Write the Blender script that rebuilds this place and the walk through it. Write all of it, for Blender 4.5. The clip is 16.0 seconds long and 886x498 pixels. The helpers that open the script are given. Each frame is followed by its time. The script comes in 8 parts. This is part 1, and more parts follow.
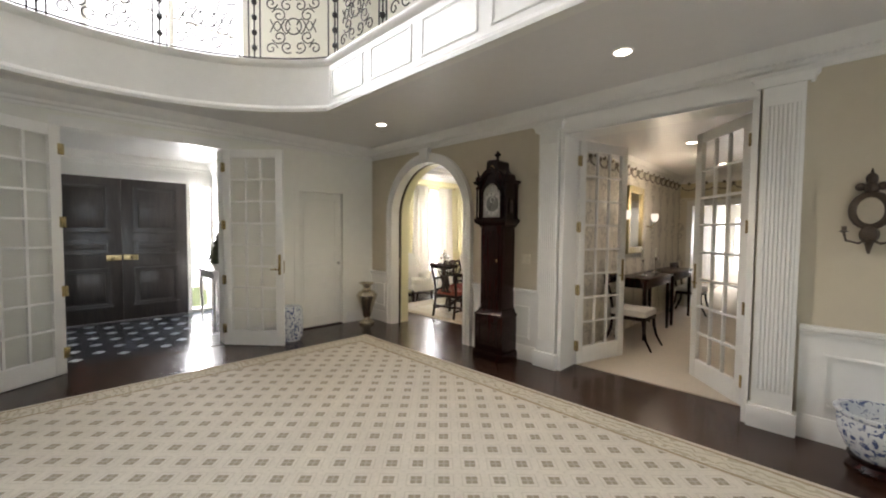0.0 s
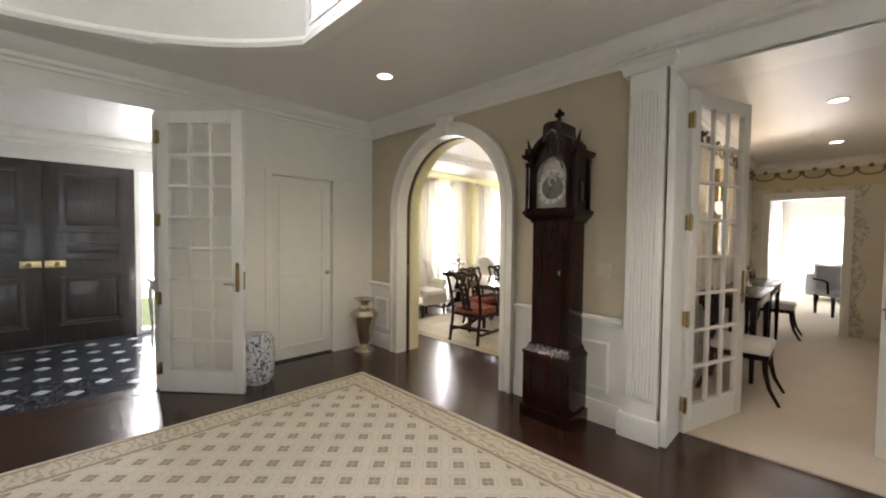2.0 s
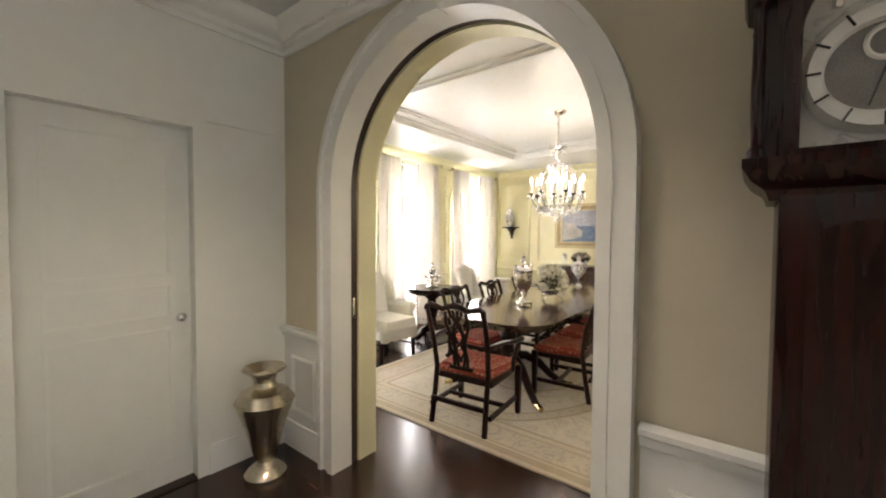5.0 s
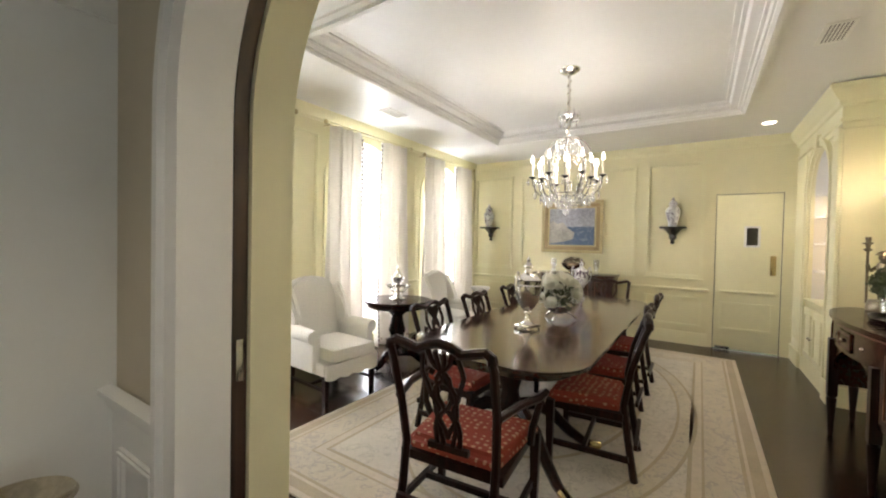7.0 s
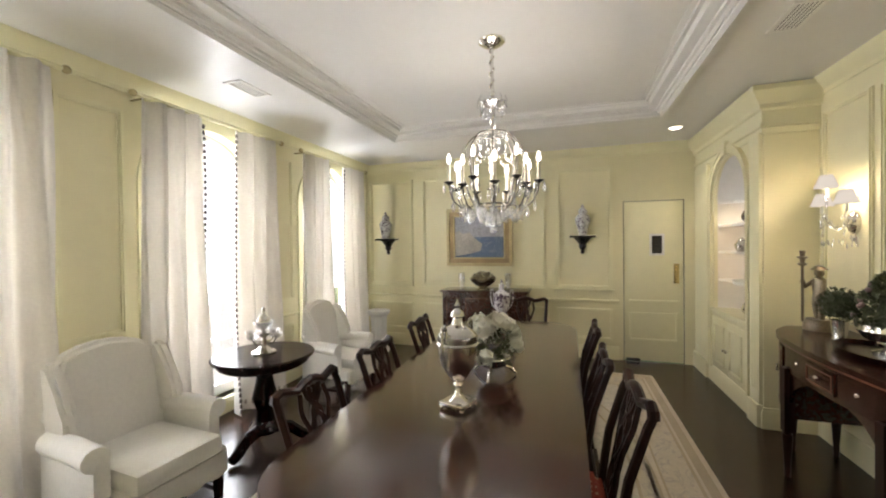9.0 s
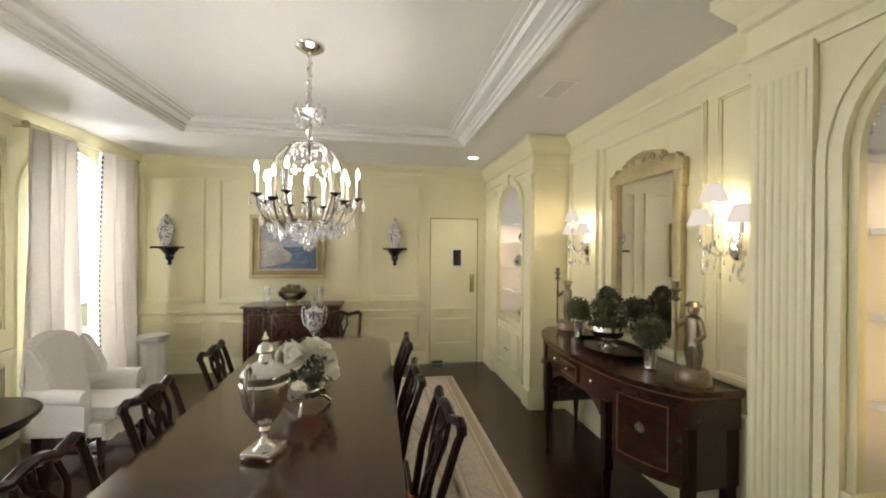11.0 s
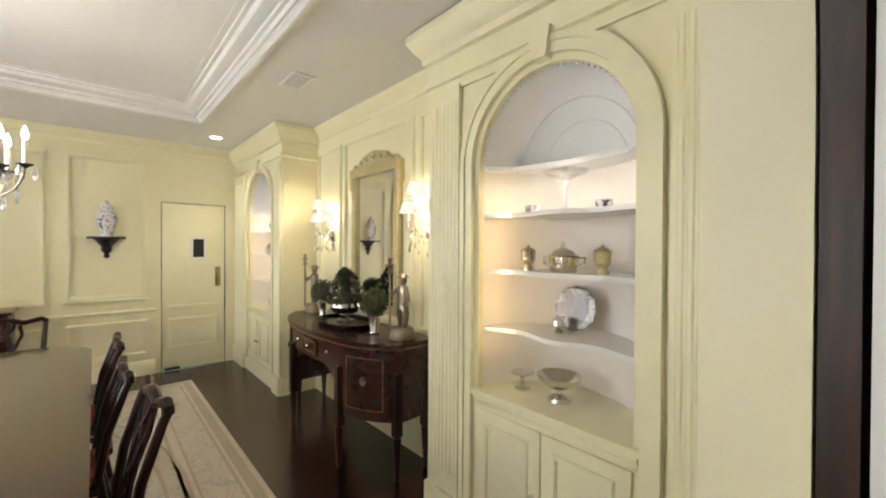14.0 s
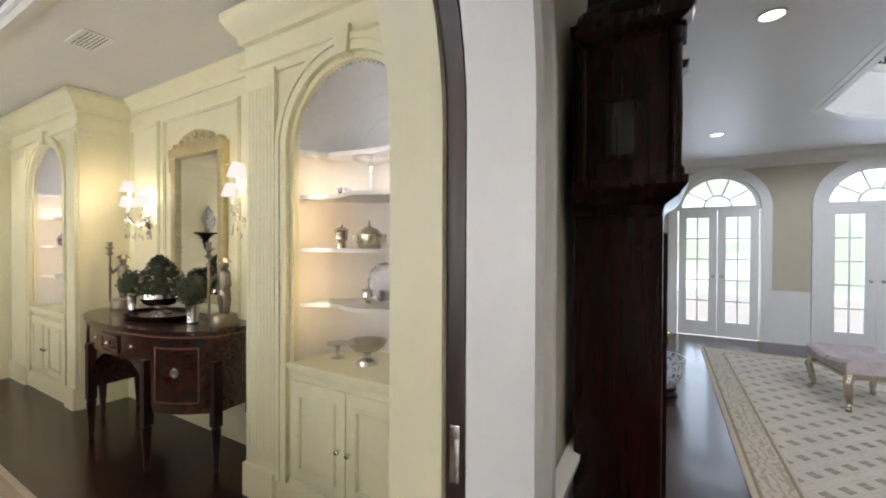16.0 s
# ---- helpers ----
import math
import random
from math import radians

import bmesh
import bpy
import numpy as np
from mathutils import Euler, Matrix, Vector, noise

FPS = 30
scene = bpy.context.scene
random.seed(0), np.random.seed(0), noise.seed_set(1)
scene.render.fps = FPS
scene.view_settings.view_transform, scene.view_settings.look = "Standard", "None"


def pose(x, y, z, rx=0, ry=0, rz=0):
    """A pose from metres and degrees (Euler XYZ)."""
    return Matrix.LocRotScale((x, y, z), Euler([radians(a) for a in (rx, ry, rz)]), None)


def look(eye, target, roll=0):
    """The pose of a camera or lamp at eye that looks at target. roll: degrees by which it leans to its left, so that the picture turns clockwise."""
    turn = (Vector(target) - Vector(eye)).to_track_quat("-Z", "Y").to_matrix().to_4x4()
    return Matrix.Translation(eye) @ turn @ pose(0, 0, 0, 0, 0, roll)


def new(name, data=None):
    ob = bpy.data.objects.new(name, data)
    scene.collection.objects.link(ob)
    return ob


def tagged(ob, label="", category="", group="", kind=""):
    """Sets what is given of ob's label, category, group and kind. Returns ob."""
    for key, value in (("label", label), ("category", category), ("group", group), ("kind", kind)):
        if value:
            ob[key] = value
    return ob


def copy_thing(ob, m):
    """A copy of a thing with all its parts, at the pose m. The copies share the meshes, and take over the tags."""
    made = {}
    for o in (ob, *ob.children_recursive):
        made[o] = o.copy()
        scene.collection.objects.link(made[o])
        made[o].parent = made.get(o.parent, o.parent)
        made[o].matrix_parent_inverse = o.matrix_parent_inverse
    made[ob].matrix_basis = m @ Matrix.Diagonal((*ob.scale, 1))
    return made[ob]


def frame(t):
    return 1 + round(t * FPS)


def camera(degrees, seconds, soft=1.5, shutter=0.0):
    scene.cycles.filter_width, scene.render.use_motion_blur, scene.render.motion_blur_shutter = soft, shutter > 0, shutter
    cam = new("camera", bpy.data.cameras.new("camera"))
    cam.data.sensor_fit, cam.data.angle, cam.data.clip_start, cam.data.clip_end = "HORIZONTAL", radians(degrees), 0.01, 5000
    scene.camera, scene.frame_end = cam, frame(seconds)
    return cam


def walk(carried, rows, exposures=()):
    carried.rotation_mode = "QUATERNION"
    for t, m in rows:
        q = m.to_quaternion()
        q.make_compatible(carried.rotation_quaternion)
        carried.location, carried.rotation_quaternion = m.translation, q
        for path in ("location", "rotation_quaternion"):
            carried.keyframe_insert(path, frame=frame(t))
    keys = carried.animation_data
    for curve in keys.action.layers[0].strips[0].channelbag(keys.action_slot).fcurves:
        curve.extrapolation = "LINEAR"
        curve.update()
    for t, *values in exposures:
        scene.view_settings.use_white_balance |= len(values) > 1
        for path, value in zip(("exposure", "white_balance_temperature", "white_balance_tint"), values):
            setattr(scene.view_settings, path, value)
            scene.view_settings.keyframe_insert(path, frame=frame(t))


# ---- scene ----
cam = camera(97.2, 16.0, 2.0)
PATH = [
    (0, (0.158, 0.282, 1.478), (-1.249, 1.701, 1.394), 0.5),
    (0.5, (-0.145, 0.505, 1.477), (-1.562, 1.914, 1.387), 0.4),
    (1, (-0.461, 0.701, 1.471), (-1.879, 2.109, 1.387), 0.5),
    (1.5, (-0.79, 0.921, 1.454), (-2.204, 2.333, 1.376), 0.6),
    (2, (-1.099, 1.181, 1.441), (-2.509, 2.597, 1.37), 0.6),
    (2.5, (-1.416, 1.427, 1.449), (-2.814, 2.855, 1.373), 0.5),
    (3, (-1.727, 1.683, 1.456), (-3.099, 3.137, 1.381), 0.5),
    (3.5, (-2.031, 1.944, 1.483), (-3.378, 3.42, 1.406), 0.4),
    (4, (-2.342, 2.176, 1.485), (-3.646, 3.69, 1.409), 0.5),
    (4.2, (-2.443, 2.284, 1.478), (-3.737, 3.808, 1.403), 0.4),
    (6.3, (-3.404, 3.313, 1.438), (-4.547, 4.954, 1.38), 1.1),
    (6.5, (-3.472, 3.393, 1.415), (-4.602, 5.042, 1.36), 1.2),
    (7, (-3.632, 3.636, 1.377), (-4.731, 5.306, 1.336), 1.2),
    (7.5, (-3.8, 3.874, 1.355), (-4.857, 5.572, 1.321), 1.3),
    (8, (-3.958, 4.132, 1.376), (-4.928, 5.88, 1.337), 1.2),
    (8.2, (-4.034, 4.279, 1.418), (-4.942, 6.061, 1.38), 0.8),
    (10.3, (-4.246, 4.589, 1.608), (-4.227, 6.589, 1.605), 0.2),
    (10.5, (-4.281, 4.593, 1.61), (-4.154, 6.589, 1.614), 0.8),
    (11, (-4.194, 4.567, 1.648), (-3.867, 6.54, 1.645), 0.5),
    (11.5, (-4.196, 4.542, 1.663), (-3.647, 6.465, 1.652), 0.5),
    (12, (-4.168, 4.517, 1.659), (-3.418, 6.371, 1.649), 0.5),
    (12.5, (-4.139, 4.491, 1.651), (-3.206, 6.26, 1.635), 0.4),
    (13, (-4.122, 4.448, 1.627), (-3.032, 6.125, 1.614), 0.3),
    (13.5, (-4.089, 4.364, 1.601), (-2.871, 5.95, 1.585), 0.3),
    (14, (-4.071, 4.259, 1.563), (-2.739, 5.75, 1.546), 0.3),
    (14.5, (-4.065, 4.152, 1.536), (-2.624, 5.539, 1.521), 0.3),
    (15, (-4.067, 4.057, 1.51), (-2.524, 5.329, 1.489), 0.4),
    (15.5, (-4.029, 3.974, 1.464), (-2.399, 5.133, 1.453), 0.2),
    (16, (-4.021, 3.895, 1.457), (-2.284, 4.884, 1.439), 0.2),
]
EXPOSURES = [(0.0, 0.68, 6750, 17), (2.5, 0.85, 6800, 18), (4.2, 0.9, 7000, 19), (6.4, 0.5, 6500, 15), (7.3, 0.42, 6500, 15), (8.2, 0.07, 6450, 15), (10.3, 0.05, 6450, 15), (11.5, 0.28, 6450, 15), (13.0, 0.52, 6350, 14), (14.3, 0.56, 6350, 15), (16.0, 0.45, 6050, 18)]
walk(cam, [(t, look(eye, target, roll)) for t, eye, target, roll in PATH], EXPOSURES)

# ---- world, sun, window light ----
world = bpy.data.worlds.new("sky")
scene.world = world
world.use_nodes = True
_wn = world.node_tree.nodes
_sky = _wn.new("ShaderNodeTexSky")
_sky.sky_type = "NISHITA"
_sky.sun_disc = False
_sky.sun_elevation, _sky.sun_rotation = radians(58), radians(180)
_bg = _wn["Background"]
_bg.inputs["Strength"].default_value = 0.06
world.node_tree.links.new(_sky.outputs["Color"], _bg.inputs["Color"])


def lamp(kind, name, m, energy, color=(1, 1, 1), size=None, size_y=None, radius=None, spot=None, blend=0.6):
    data = bpy.data.lights.new(name, kind)
    data.energy, data.color = energy, color
    if kind == "AREA":
        data.shape, data.size, data.size_y = "RECTANGLE", size, size_y or size
    if radius is not None:
        data.shadow_soft_size = radius
    if spot:
        data.spot_size, data.spot_blend = radians(spot), blend
    ob = new(name, data)
    ob.matrix_world = m
    return ob


_sun = lamp("SUN", "sun", look((0, 0, 20), (0.0, 6.0, 10.4)), 4.5, (1, 0.95, 0.87))
_sun.data.angle = radians(0.6)
DAY = (0.93, 0.97, 1.0)
WARM = (1.0, 0.76, 0.46)
WIN_Y = (5.36, 7.22, 9.02)
for _y in WIN_Y:
    lamp("AREA", "window_light", look((-7.42, _y, 1.45), (0, _y, 1.1)), 84, DAY, 0.95, 2.0)
lamp("AREA", "gallery_window_light", look((-5.9, 0.6, 4.7), (0, 0.6, 2.6)), 350, (0.87, 0.94, 1.0), 3.4, 2.2)
GARDEN_Y = (3.17, 1.36, -0.45)
for _y in GARDEN_Y:
    lamp("AREA", "garden_door_light", look((3.95, _y, 1.4), (0, _y, 0.6)), 17, (0.66, 0.82, 1.0), 1.0, 2.2)
lamp("AREA", "sidelight_light", look((-8.3, 2.22, 1.3), (-5, 1.6, 0.6)), 60, DAY, 0.28, 2.0)
lamp("AREA", "far_room_light", look((-1.37, 14.8, 1.2), (-1.2, 9, 0.9)), 90, DAY, 1.1, 1.5)

# ---- materials ----
def material(name, color, rough=0.5, metal=0.0, vary=0.12, scale=6.0, bump=0.0, bump_scale=80.0, spec=0.5, coat=0.0, emit=0.0):
    """Principled material whose colour wanders by two noises, a broad and a fine one, with fine relief."""
    m = bpy.data.materials.new(name)
    m.use_nodes = True
    n, l = m.node_tree.nodes, m.node_tree.links
    b = n["Principled BSDF"]
    b.inputs["Roughness"].default_value = rough
    b.inputs["Metallic"].default_value = metal
    b.inputs["Specular IOR Level"].default_value = spec
    b.inputs["Coat Weight"].default_value = coat
    b.inputs["Coat Roughness"].default_value = 0.08
    geo = n.new("ShaderNodeNewGeometry")
    big, fine = n.new("ShaderNodeTexNoise"), n.new("ShaderNodeTexNoise")
    big.inputs["Scale"].default_value, fine.inputs["Scale"].default_value = scale * 0.25, scale * 4
    big.inputs["Detail"].default_value = fine.inputs["Detail"].default_value = 4
    for t in (big, fine):
        l.new(geo.outputs["Position"], t.inputs["Vector"])
    add = n.new("ShaderNodeMath")
    l.new(big.outputs["Fac"], add.inputs[0]), l.new(fine.outputs["Fac"], add.inputs[1])
    ramp = n.new("ShaderNodeMapRange")
    ramp.inputs["From Min"].default_value, ramp.inputs["From Max"].default_value = 0.6, 1.4
    ramp.inputs["To Min"].default_value, ramp.inputs["To Max"].default_value = 1 - vary, 1 + vary
    l.new(add.outputs[0], ramp.inputs["Value"])
    mul = n.new("ShaderNodeMix")
    mul.data_type, mul.blend_type = "RGBA", "MULTIPLY"
    mul.inputs["Factor"].default_value = 1
    mul.inputs[6].default_value = (*color, 1)
    l.new(ramp.outputs["Result"], mul.inputs[7])
    l.new(mul.outputs[2], b.inputs["Base Color"])
    r2 = n.new("ShaderNodeMapRange")
    r2.inputs["To Min"].default_value, r2.inputs["To Max"].default_value = max(rough * 0.85, 0.02), min(rough * 1.2, 1)
    l.new(big.outputs["Fac"], r2.inputs["Value"]), l.new(r2.outputs["Result"], b.inputs["Roughness"])
    if bump:
        t = n.new("ShaderNodeTexNoise")
        t.inputs["Scale"].default_value = bump_scale
        l.new(geo.outputs["Position"], t.inputs["Vector"])
        bp = n.new("ShaderNodeBump")
        bp.inputs["Strength"].default_value, bp.inputs["Distance"].default_value = bump, 0.01
        l.new(t.outputs["Fac"], bp.inputs["Height"]), l.new(bp.outputs["Normal"], b.inputs["Normal"])
    if emit:
        b.inputs["Emission Color"].default_value, b.inputs["Emission Strength"].default_value = (*color, 1), emit
    return m


def wood(name, dark, light, rough=0.25, axis=2, scale=3.0, coat=0.3, stretch=12.0, spec=0.5):
    """Figured wood, its grain running along one axis."""
    m = material(name, light, rough, vary=0.1, coat=coat, spec=spec)
    n, l = m.node_tree.nodes, m.node_tree.links
    geo, tc = n.new("ShaderNodeNewGeometry"), n.new("ShaderNodeVectorMath")
    tc.operation = "MULTIPLY"
    s = [scale * stretch] * 3
    s[axis] = scale
    tc.inputs[1].default_value = s
    l.new(geo.outputs["Position"], tc.inputs[0])
    t = n.new("ShaderNodeTexNoise")
    t.inputs["Scale"].default_value, t.inputs["Detail"].default_value, t.inputs["Distortion"].default_value = 1.0, 6, 0.6
    l.new(tc.outputs[0], t.inputs["Vector"])
    ramp = n.new("ShaderNodeValToRGB")
    ramp.color_ramp.elements[0].position, ramp.color_ramp.elements[1].position = 0.3, 0.72
    ramp.color_ramp.elements[0].color, ramp.color_ramp.elements[1].color = (*dark, 1), (*light, 1)
    l.new(t.outputs["Fac"], ramp.inputs["Fac"])
    l.new(ramp.outputs["Color"], n["Principled BSDF"].inputs["Base Color"])
    return m


def glass(name, tint=(1, 1, 1), rough=0.0, gloss=0.03, white=0.0):
    """Clear pane: mostly transparent, with a mirror gloss that grows at grazing angles. white: share of diffuse white
    that imitates sparkle.
    """
    m = bpy.data.materials.new(name)
    m.use_nodes = True
    n, l = m.node_tree.nodes, m.node_tree.links
    n.remove(n["Principled BSDF"])
    tr, gl, mix, fr, pw = (n.new("ShaderNode" + k) for k in ("BsdfTransparent", "BsdfGlossy", "MixShader", "LayerWeight", "Math"))
    tr.inputs["Color"].default_value = (*tint, 1)
    gl.inputs["Roughness"].default_value = rough
    pw.operation, pw.inputs[1].default_value, pw.inputs[2].default_value = "MULTIPLY_ADD", 0.35, gloss
    cube = n.new("ShaderNodeMath")
    cube.operation, cube.inputs[1].default_value = "POWER", 4.0
    l.new(fr.outputs["Facing"], cube.inputs[0]), l.new(cube.outputs[0], pw.inputs[0])
    l.new(pw.outputs[0], mix.inputs[0]), l.new(tr.outputs[0], mix.inputs[1]), l.new(gl.outputs[0], mix.inputs[2])
    last = mix.outputs[0]
    if white:
        df, more = n.new("ShaderNodeBsdfDiffuse"), n.new("ShaderNodeMixShader")
        df.inputs["Color"].default_value = (0.9, 0.9, 0.9, 1)
        more.inputs[0].default_value = white
        l.new(last, more.inputs[1]), l.new(df.outputs[0], more.inputs[2])
        last = more.outputs[0]
    l.new(last, n["Material Output"].inputs["Surface"])
    return m


def glow(name, color, strength):
    m = bpy.data.materials.new(name)
    m.use_nodes = True
    n, l = m.node_tree.nodes, m.node_tree.links
    n.remove(n["Principled BSDF"])
    e = n.new("ShaderNodeEmission")
    e.inputs["Color"].default_value, e.inputs["Strength"].default_value = (*color, 1), strength
    l.new(e.outputs[0], n["Material Output"].inputs["Surface"])
    return m


def mixed(name, base, other, rough, build, bump=0.0):
    """Two colours mixed by a mask; build(nodes, links, position) gives the mask's socket."""
    m = material(name, base, rough, vary=0.1, scale=12, bump=bump, bump_scale=260)
    n, l = m.node_tree.nodes, m.node_tree.links
    mix = n.new("ShaderNodeMix")
    mix.data_type = "RGBA"
    old = next(k for k in n if k.type == "MIX" and k != mix).outputs[2]
    geo = n.new("ShaderNodeNewGeometry")
    l.new(build(n, l, geo.outputs["Position"]), mix.inputs["Factor"])
    l.new(old, mix.inputs[6])
    mix.inputs[7].default_value = (*other, 1)
    l.new(mix.outputs[2], n["Principled BSDF"].inputs["Base Color"])
    return m


def maths(n, l, op, a, b=None, c=None):
    k = n.new("ShaderNodeMath")
    k.operation = op
    for i, v in enumerate((a, b, c)):
        if v is None:
            continue
        if isinstance(v, (int, float)):
            k.inputs[i].default_value = v
        else:
            l.new(v, k.inputs[i])
    return k.outputs[0]


def xyz(n, l, pos):
    s = n.new("ShaderNodeSeparateXYZ")
    l.new(pos, s.inputs[0])
    return s.outputs


WHITE = material("white_paint", (0.80, 0.79, 0.75), 0.38, vary=0.03, scale=3, bump=0.03)
WESTWHITE = material("ivory_wall_paint", (0.78, 0.77, 0.70), 0.5, vary=0.03, scale=2, bump=0.05)
TAN = material("tan_wall_paint", (0.56, 0.50, 0.38), 0.75, vary=0.04, scale=2, bump=0.06, bump_scale=160)
CEIL = material("ceiling_paint", (0.74, 0.73, 0.71), 0.42, vary=0.02, scale=2, bump=0.03)
YELLOW = material("pale_yellow_paint", (0.79, 0.74, 0.49), 0.42, vary=0.03, scale=2, bump=0.04)
YELLOW2 = material("yellow_trim_paint", (0.80, 0.76, 0.51), 0.36, vary=0.03, scale=3)
NICHE = material("niche_paint", (0.80, 0.76, 0.69), 0.55, vary=0.03, scale=3)
SHELLW = material("shell_plaster", (0.78, 0.77, 0.75), 0.6, vary=0.03)
CARPET = material("cream_carpet", (0.62, 0.55, 0.45), 0.95, vary=0.06, scale=10, bump=0.5, bump_scale=300)
MAHOG = wood("mahogany", (0.022, 0.006, 0.004), (0.062, 0.017, 0.009), 0.18, axis=1, coat=0.6)
CLOCKW = wood("clock_mahogany", (0.006, 0.0016, 0.0013), (0.024, 0.0052, 0.0036), 0.24, axis=2, coat=0.06, spec=0.22)
CHAIRW = wood("chair_mahogany", (0.008, 0.003, 0.002), (0.030, 0.008, 0.005), 0.30, axis=2, coat=0.05, spec=0.22)
SIDEW = wood("sideboard_wood", (0.020, 0.0065, 0.004), (0.056, 0.017, 0.009), 0.22, axis=1, coat=0.2)
INLAY = material("satinwood_inlay", (0.13, 0.055, 0.025), 0.35)
DOORDK = wood("dark_door_wood", (0.020, 0.015, 0.014), (0.044, 0.034, 0.030), 0.30, axis=2, coat=0.3)
DARKGLASS = material("dark_glass", (0.02, 0.02, 0.022), 0.04, vary=0.02, coat=0.6)
BLACK = material("black_lacquer", (0.012, 0.012, 0.013), 0.25)
IRON = material("wrought_iron", (0.015, 0.014, 0.014), 0.45, metal=0.4)
BRASS = material("brass", (0.58, 0.47, 0.26), 0.25, metal=1.0)
SILVER = material("silver", (0.72, 0.70, 0.66), 0.16, metal=1.0, vary=0.15, scale=20)
FIGURE = material("silvered_bronze", (0.24, 0.20, 0.14), 0.34, metal=0.9, vary=0.4, scale=25)
BRONZE = material("antiqued_silver", (0.56, 0.50, 0.39), 0.24, metal=1.0, vary=0.3, scale=12)
GILT = material("gilded_wood", (0.52, 0.44, 0.24), 0.45, metal=0.6, vary=0.3, scale=25, bump=0.2)
MIRROR = material("mirror_glass", (0.85, 0.85, 0.84), 0.02, metal=1.0, vary=0.01)
PANE = glass("window_pane")
CRYSTAL = glass("crystal", (0.96, 0.96, 0.97), 0.05, 0.30)
# Sparkle of the drops is put in as a share of diffuse white.
DROPS = glass("crystal_drop", (0.97, 0.97, 0.97), 0.06, 0.32, 0.17)
CHASED = material("chased_silver", (0.20, 0.195, 0.185), 0.20, metal=1.0, vary=0.5, scale=40, bump=0.35, bump_scale=70)
PALEIRON = material("antique_silver_arm", (0.16, 0.15, 0.13), 0.35, metal=0.9)
LINEN = material("white_linen", (0.81, 0.79, 0.75), 0.9, vary=0.05, scale=12, bump=0.25, bump_scale=400)
CURTAIN = material("cream_silk", (0.79, 0.76, 0.71), 0.6, vary=0.06, scale=12, bump=0.1, bump_scale=300)


def sheer(m, amount):
    """Lets some light through a cloth."""
    n, l = m.node_tree.nodes, m.node_tree.links
    b = n["Principled BSDF"]
    tl, mix = n.new("ShaderNodeBsdfTranslucent"), n.new("ShaderNodeMixShader")
    l.new(b.inputs["Base Color"].links[0].from_socket, tl.inputs["Color"])
    mix.inputs[0].default_value = amount
    l.new(b.outputs[0], mix.inputs[1]), l.new(tl.outputs[0], mix.inputs[2])
    l.new(mix.outputs[0], n["Material Output"].inputs["Surface"])


sheer(CURTAIN, 0.35)
TASSEL = material("dark_trim", (0.12, 0.10, 0.09), 0.8)
LEAF = material("boxwood_leaves", (0.050, 0.062, 0.024), 0.6, vary=0.5, scale=30)
PETAL = material("white_petals", (0.78, 0.77, 0.66), 0.6, vary=0.1, scale=30)
PLASTIC = material("ivory_plate", (0.62, 0.56, 0.44), 0.4)
SHADE = material("lamp_shade", (0.80, 0.74, 0.62), 0.8, emit=0.0)
BULB = glow("candle_bulb", (1.0, 0.90, 0.74), 7)
SHADELIT = glow("lit_shade", (1.0, 0.90, 0.74), 0.75)
DOWN = glow("downlight_lens", (1.0, 0.90, 0.74), 12)
NIGHT = material("dark_slot", (0.03, 0.02, 0.015), 0.8)
DARKBRZ = material("dark_bronze", (0.070, 0.050, 0.034), 0.42, metal=0.5, vary=0.4, scale=30)
PAVING = material("pale_paving", (0.42, 0.41, 0.38), 0.85, vary=0.12, scale=3, bump=0.3, bump_scale=40)
BULLSEYE = material("grey_stone", (0.35, 0.34, 0.32), 0.7)


def _dots(n, l, pos):
    x, y, z = xyz(n, l, pos)
    u = maths(n, l, "MULTIPLY", maths(n, l, "ADD", x, y), 0.7071 / 0.165)
    v = maths(n, l, "MULTIPLY", maths(n, l, "SUBTRACT", y, x), 0.7071 / 0.165)
    fu = maths(n, l, "ABSOLUTE", maths(n, l, "SUBTRACT", maths(n, l, "FRACT", maths(n, l, "ADD", u, 0.45)), 0.5))
    fv = maths(n, l, "ABSOLUTE", maths(n, l, "SUBTRACT", maths(n, l, "FRACT", maths(n, l, "ADD", v, 0.285)), 0.5))
    sq = maths(n, l, "LESS_THAN", maths(n, l, "MAXIMUM", fu, fv), 0.205)
    cross = maths(n, l, "LESS_THAN", maths(n, l, "MINIMUM", fu, fv), 0.035)
    keep = maths(n, l, "SUBTRACT", 1.0, maths(n, l, "MULTIPLY", cross, 0.35))
    mot = maths(n, l, "MULTIPLY", sq, keep)
    edge = maths(n, l, "GREATER_THAN", maths(n, l, "ADD", fu, fv), 0.96)
    line = maths(n, l, "LESS_THAN", maths(n, l, "ABSOLUTE", maths(n, l, "SUBTRACT", maths(n, l, "MAXIMUM", fu, fv), 0.34)), 0.02)
    soft = maths(n, l, "MULTIPLY", maths(n, l, "MAXIMUM", line, edge), 0.30)
    return maths(n, l, "MAXIMUM", mot, soft)


RUGFIELD = mixed("rug_field", (0.64, 0.59, 0.50), (0.33, 0.28, 0.20), 0.95, _dots, bump=0.5)


def _scroll(n, l, pos):
    x, y, z = xyz(n, l, pos)
    w = n.new("ShaderNodeTexWave")
    w.wave_type, w.inputs["Scale"].default_value, w.inputs["Distortion"].default_value = "RINGS", 5.5, 9.0
    w.inputs["Detail"].default_value, w.inputs["Detail Scale"].default_value = 1.5, 2.2
    l.new(pos, w.inputs["Vector"])
    return maths(n, l, "MULTIPLY", maths(n, l, "GREATER_THAN", w.outputs["Fac"], 0.72), 0.75)


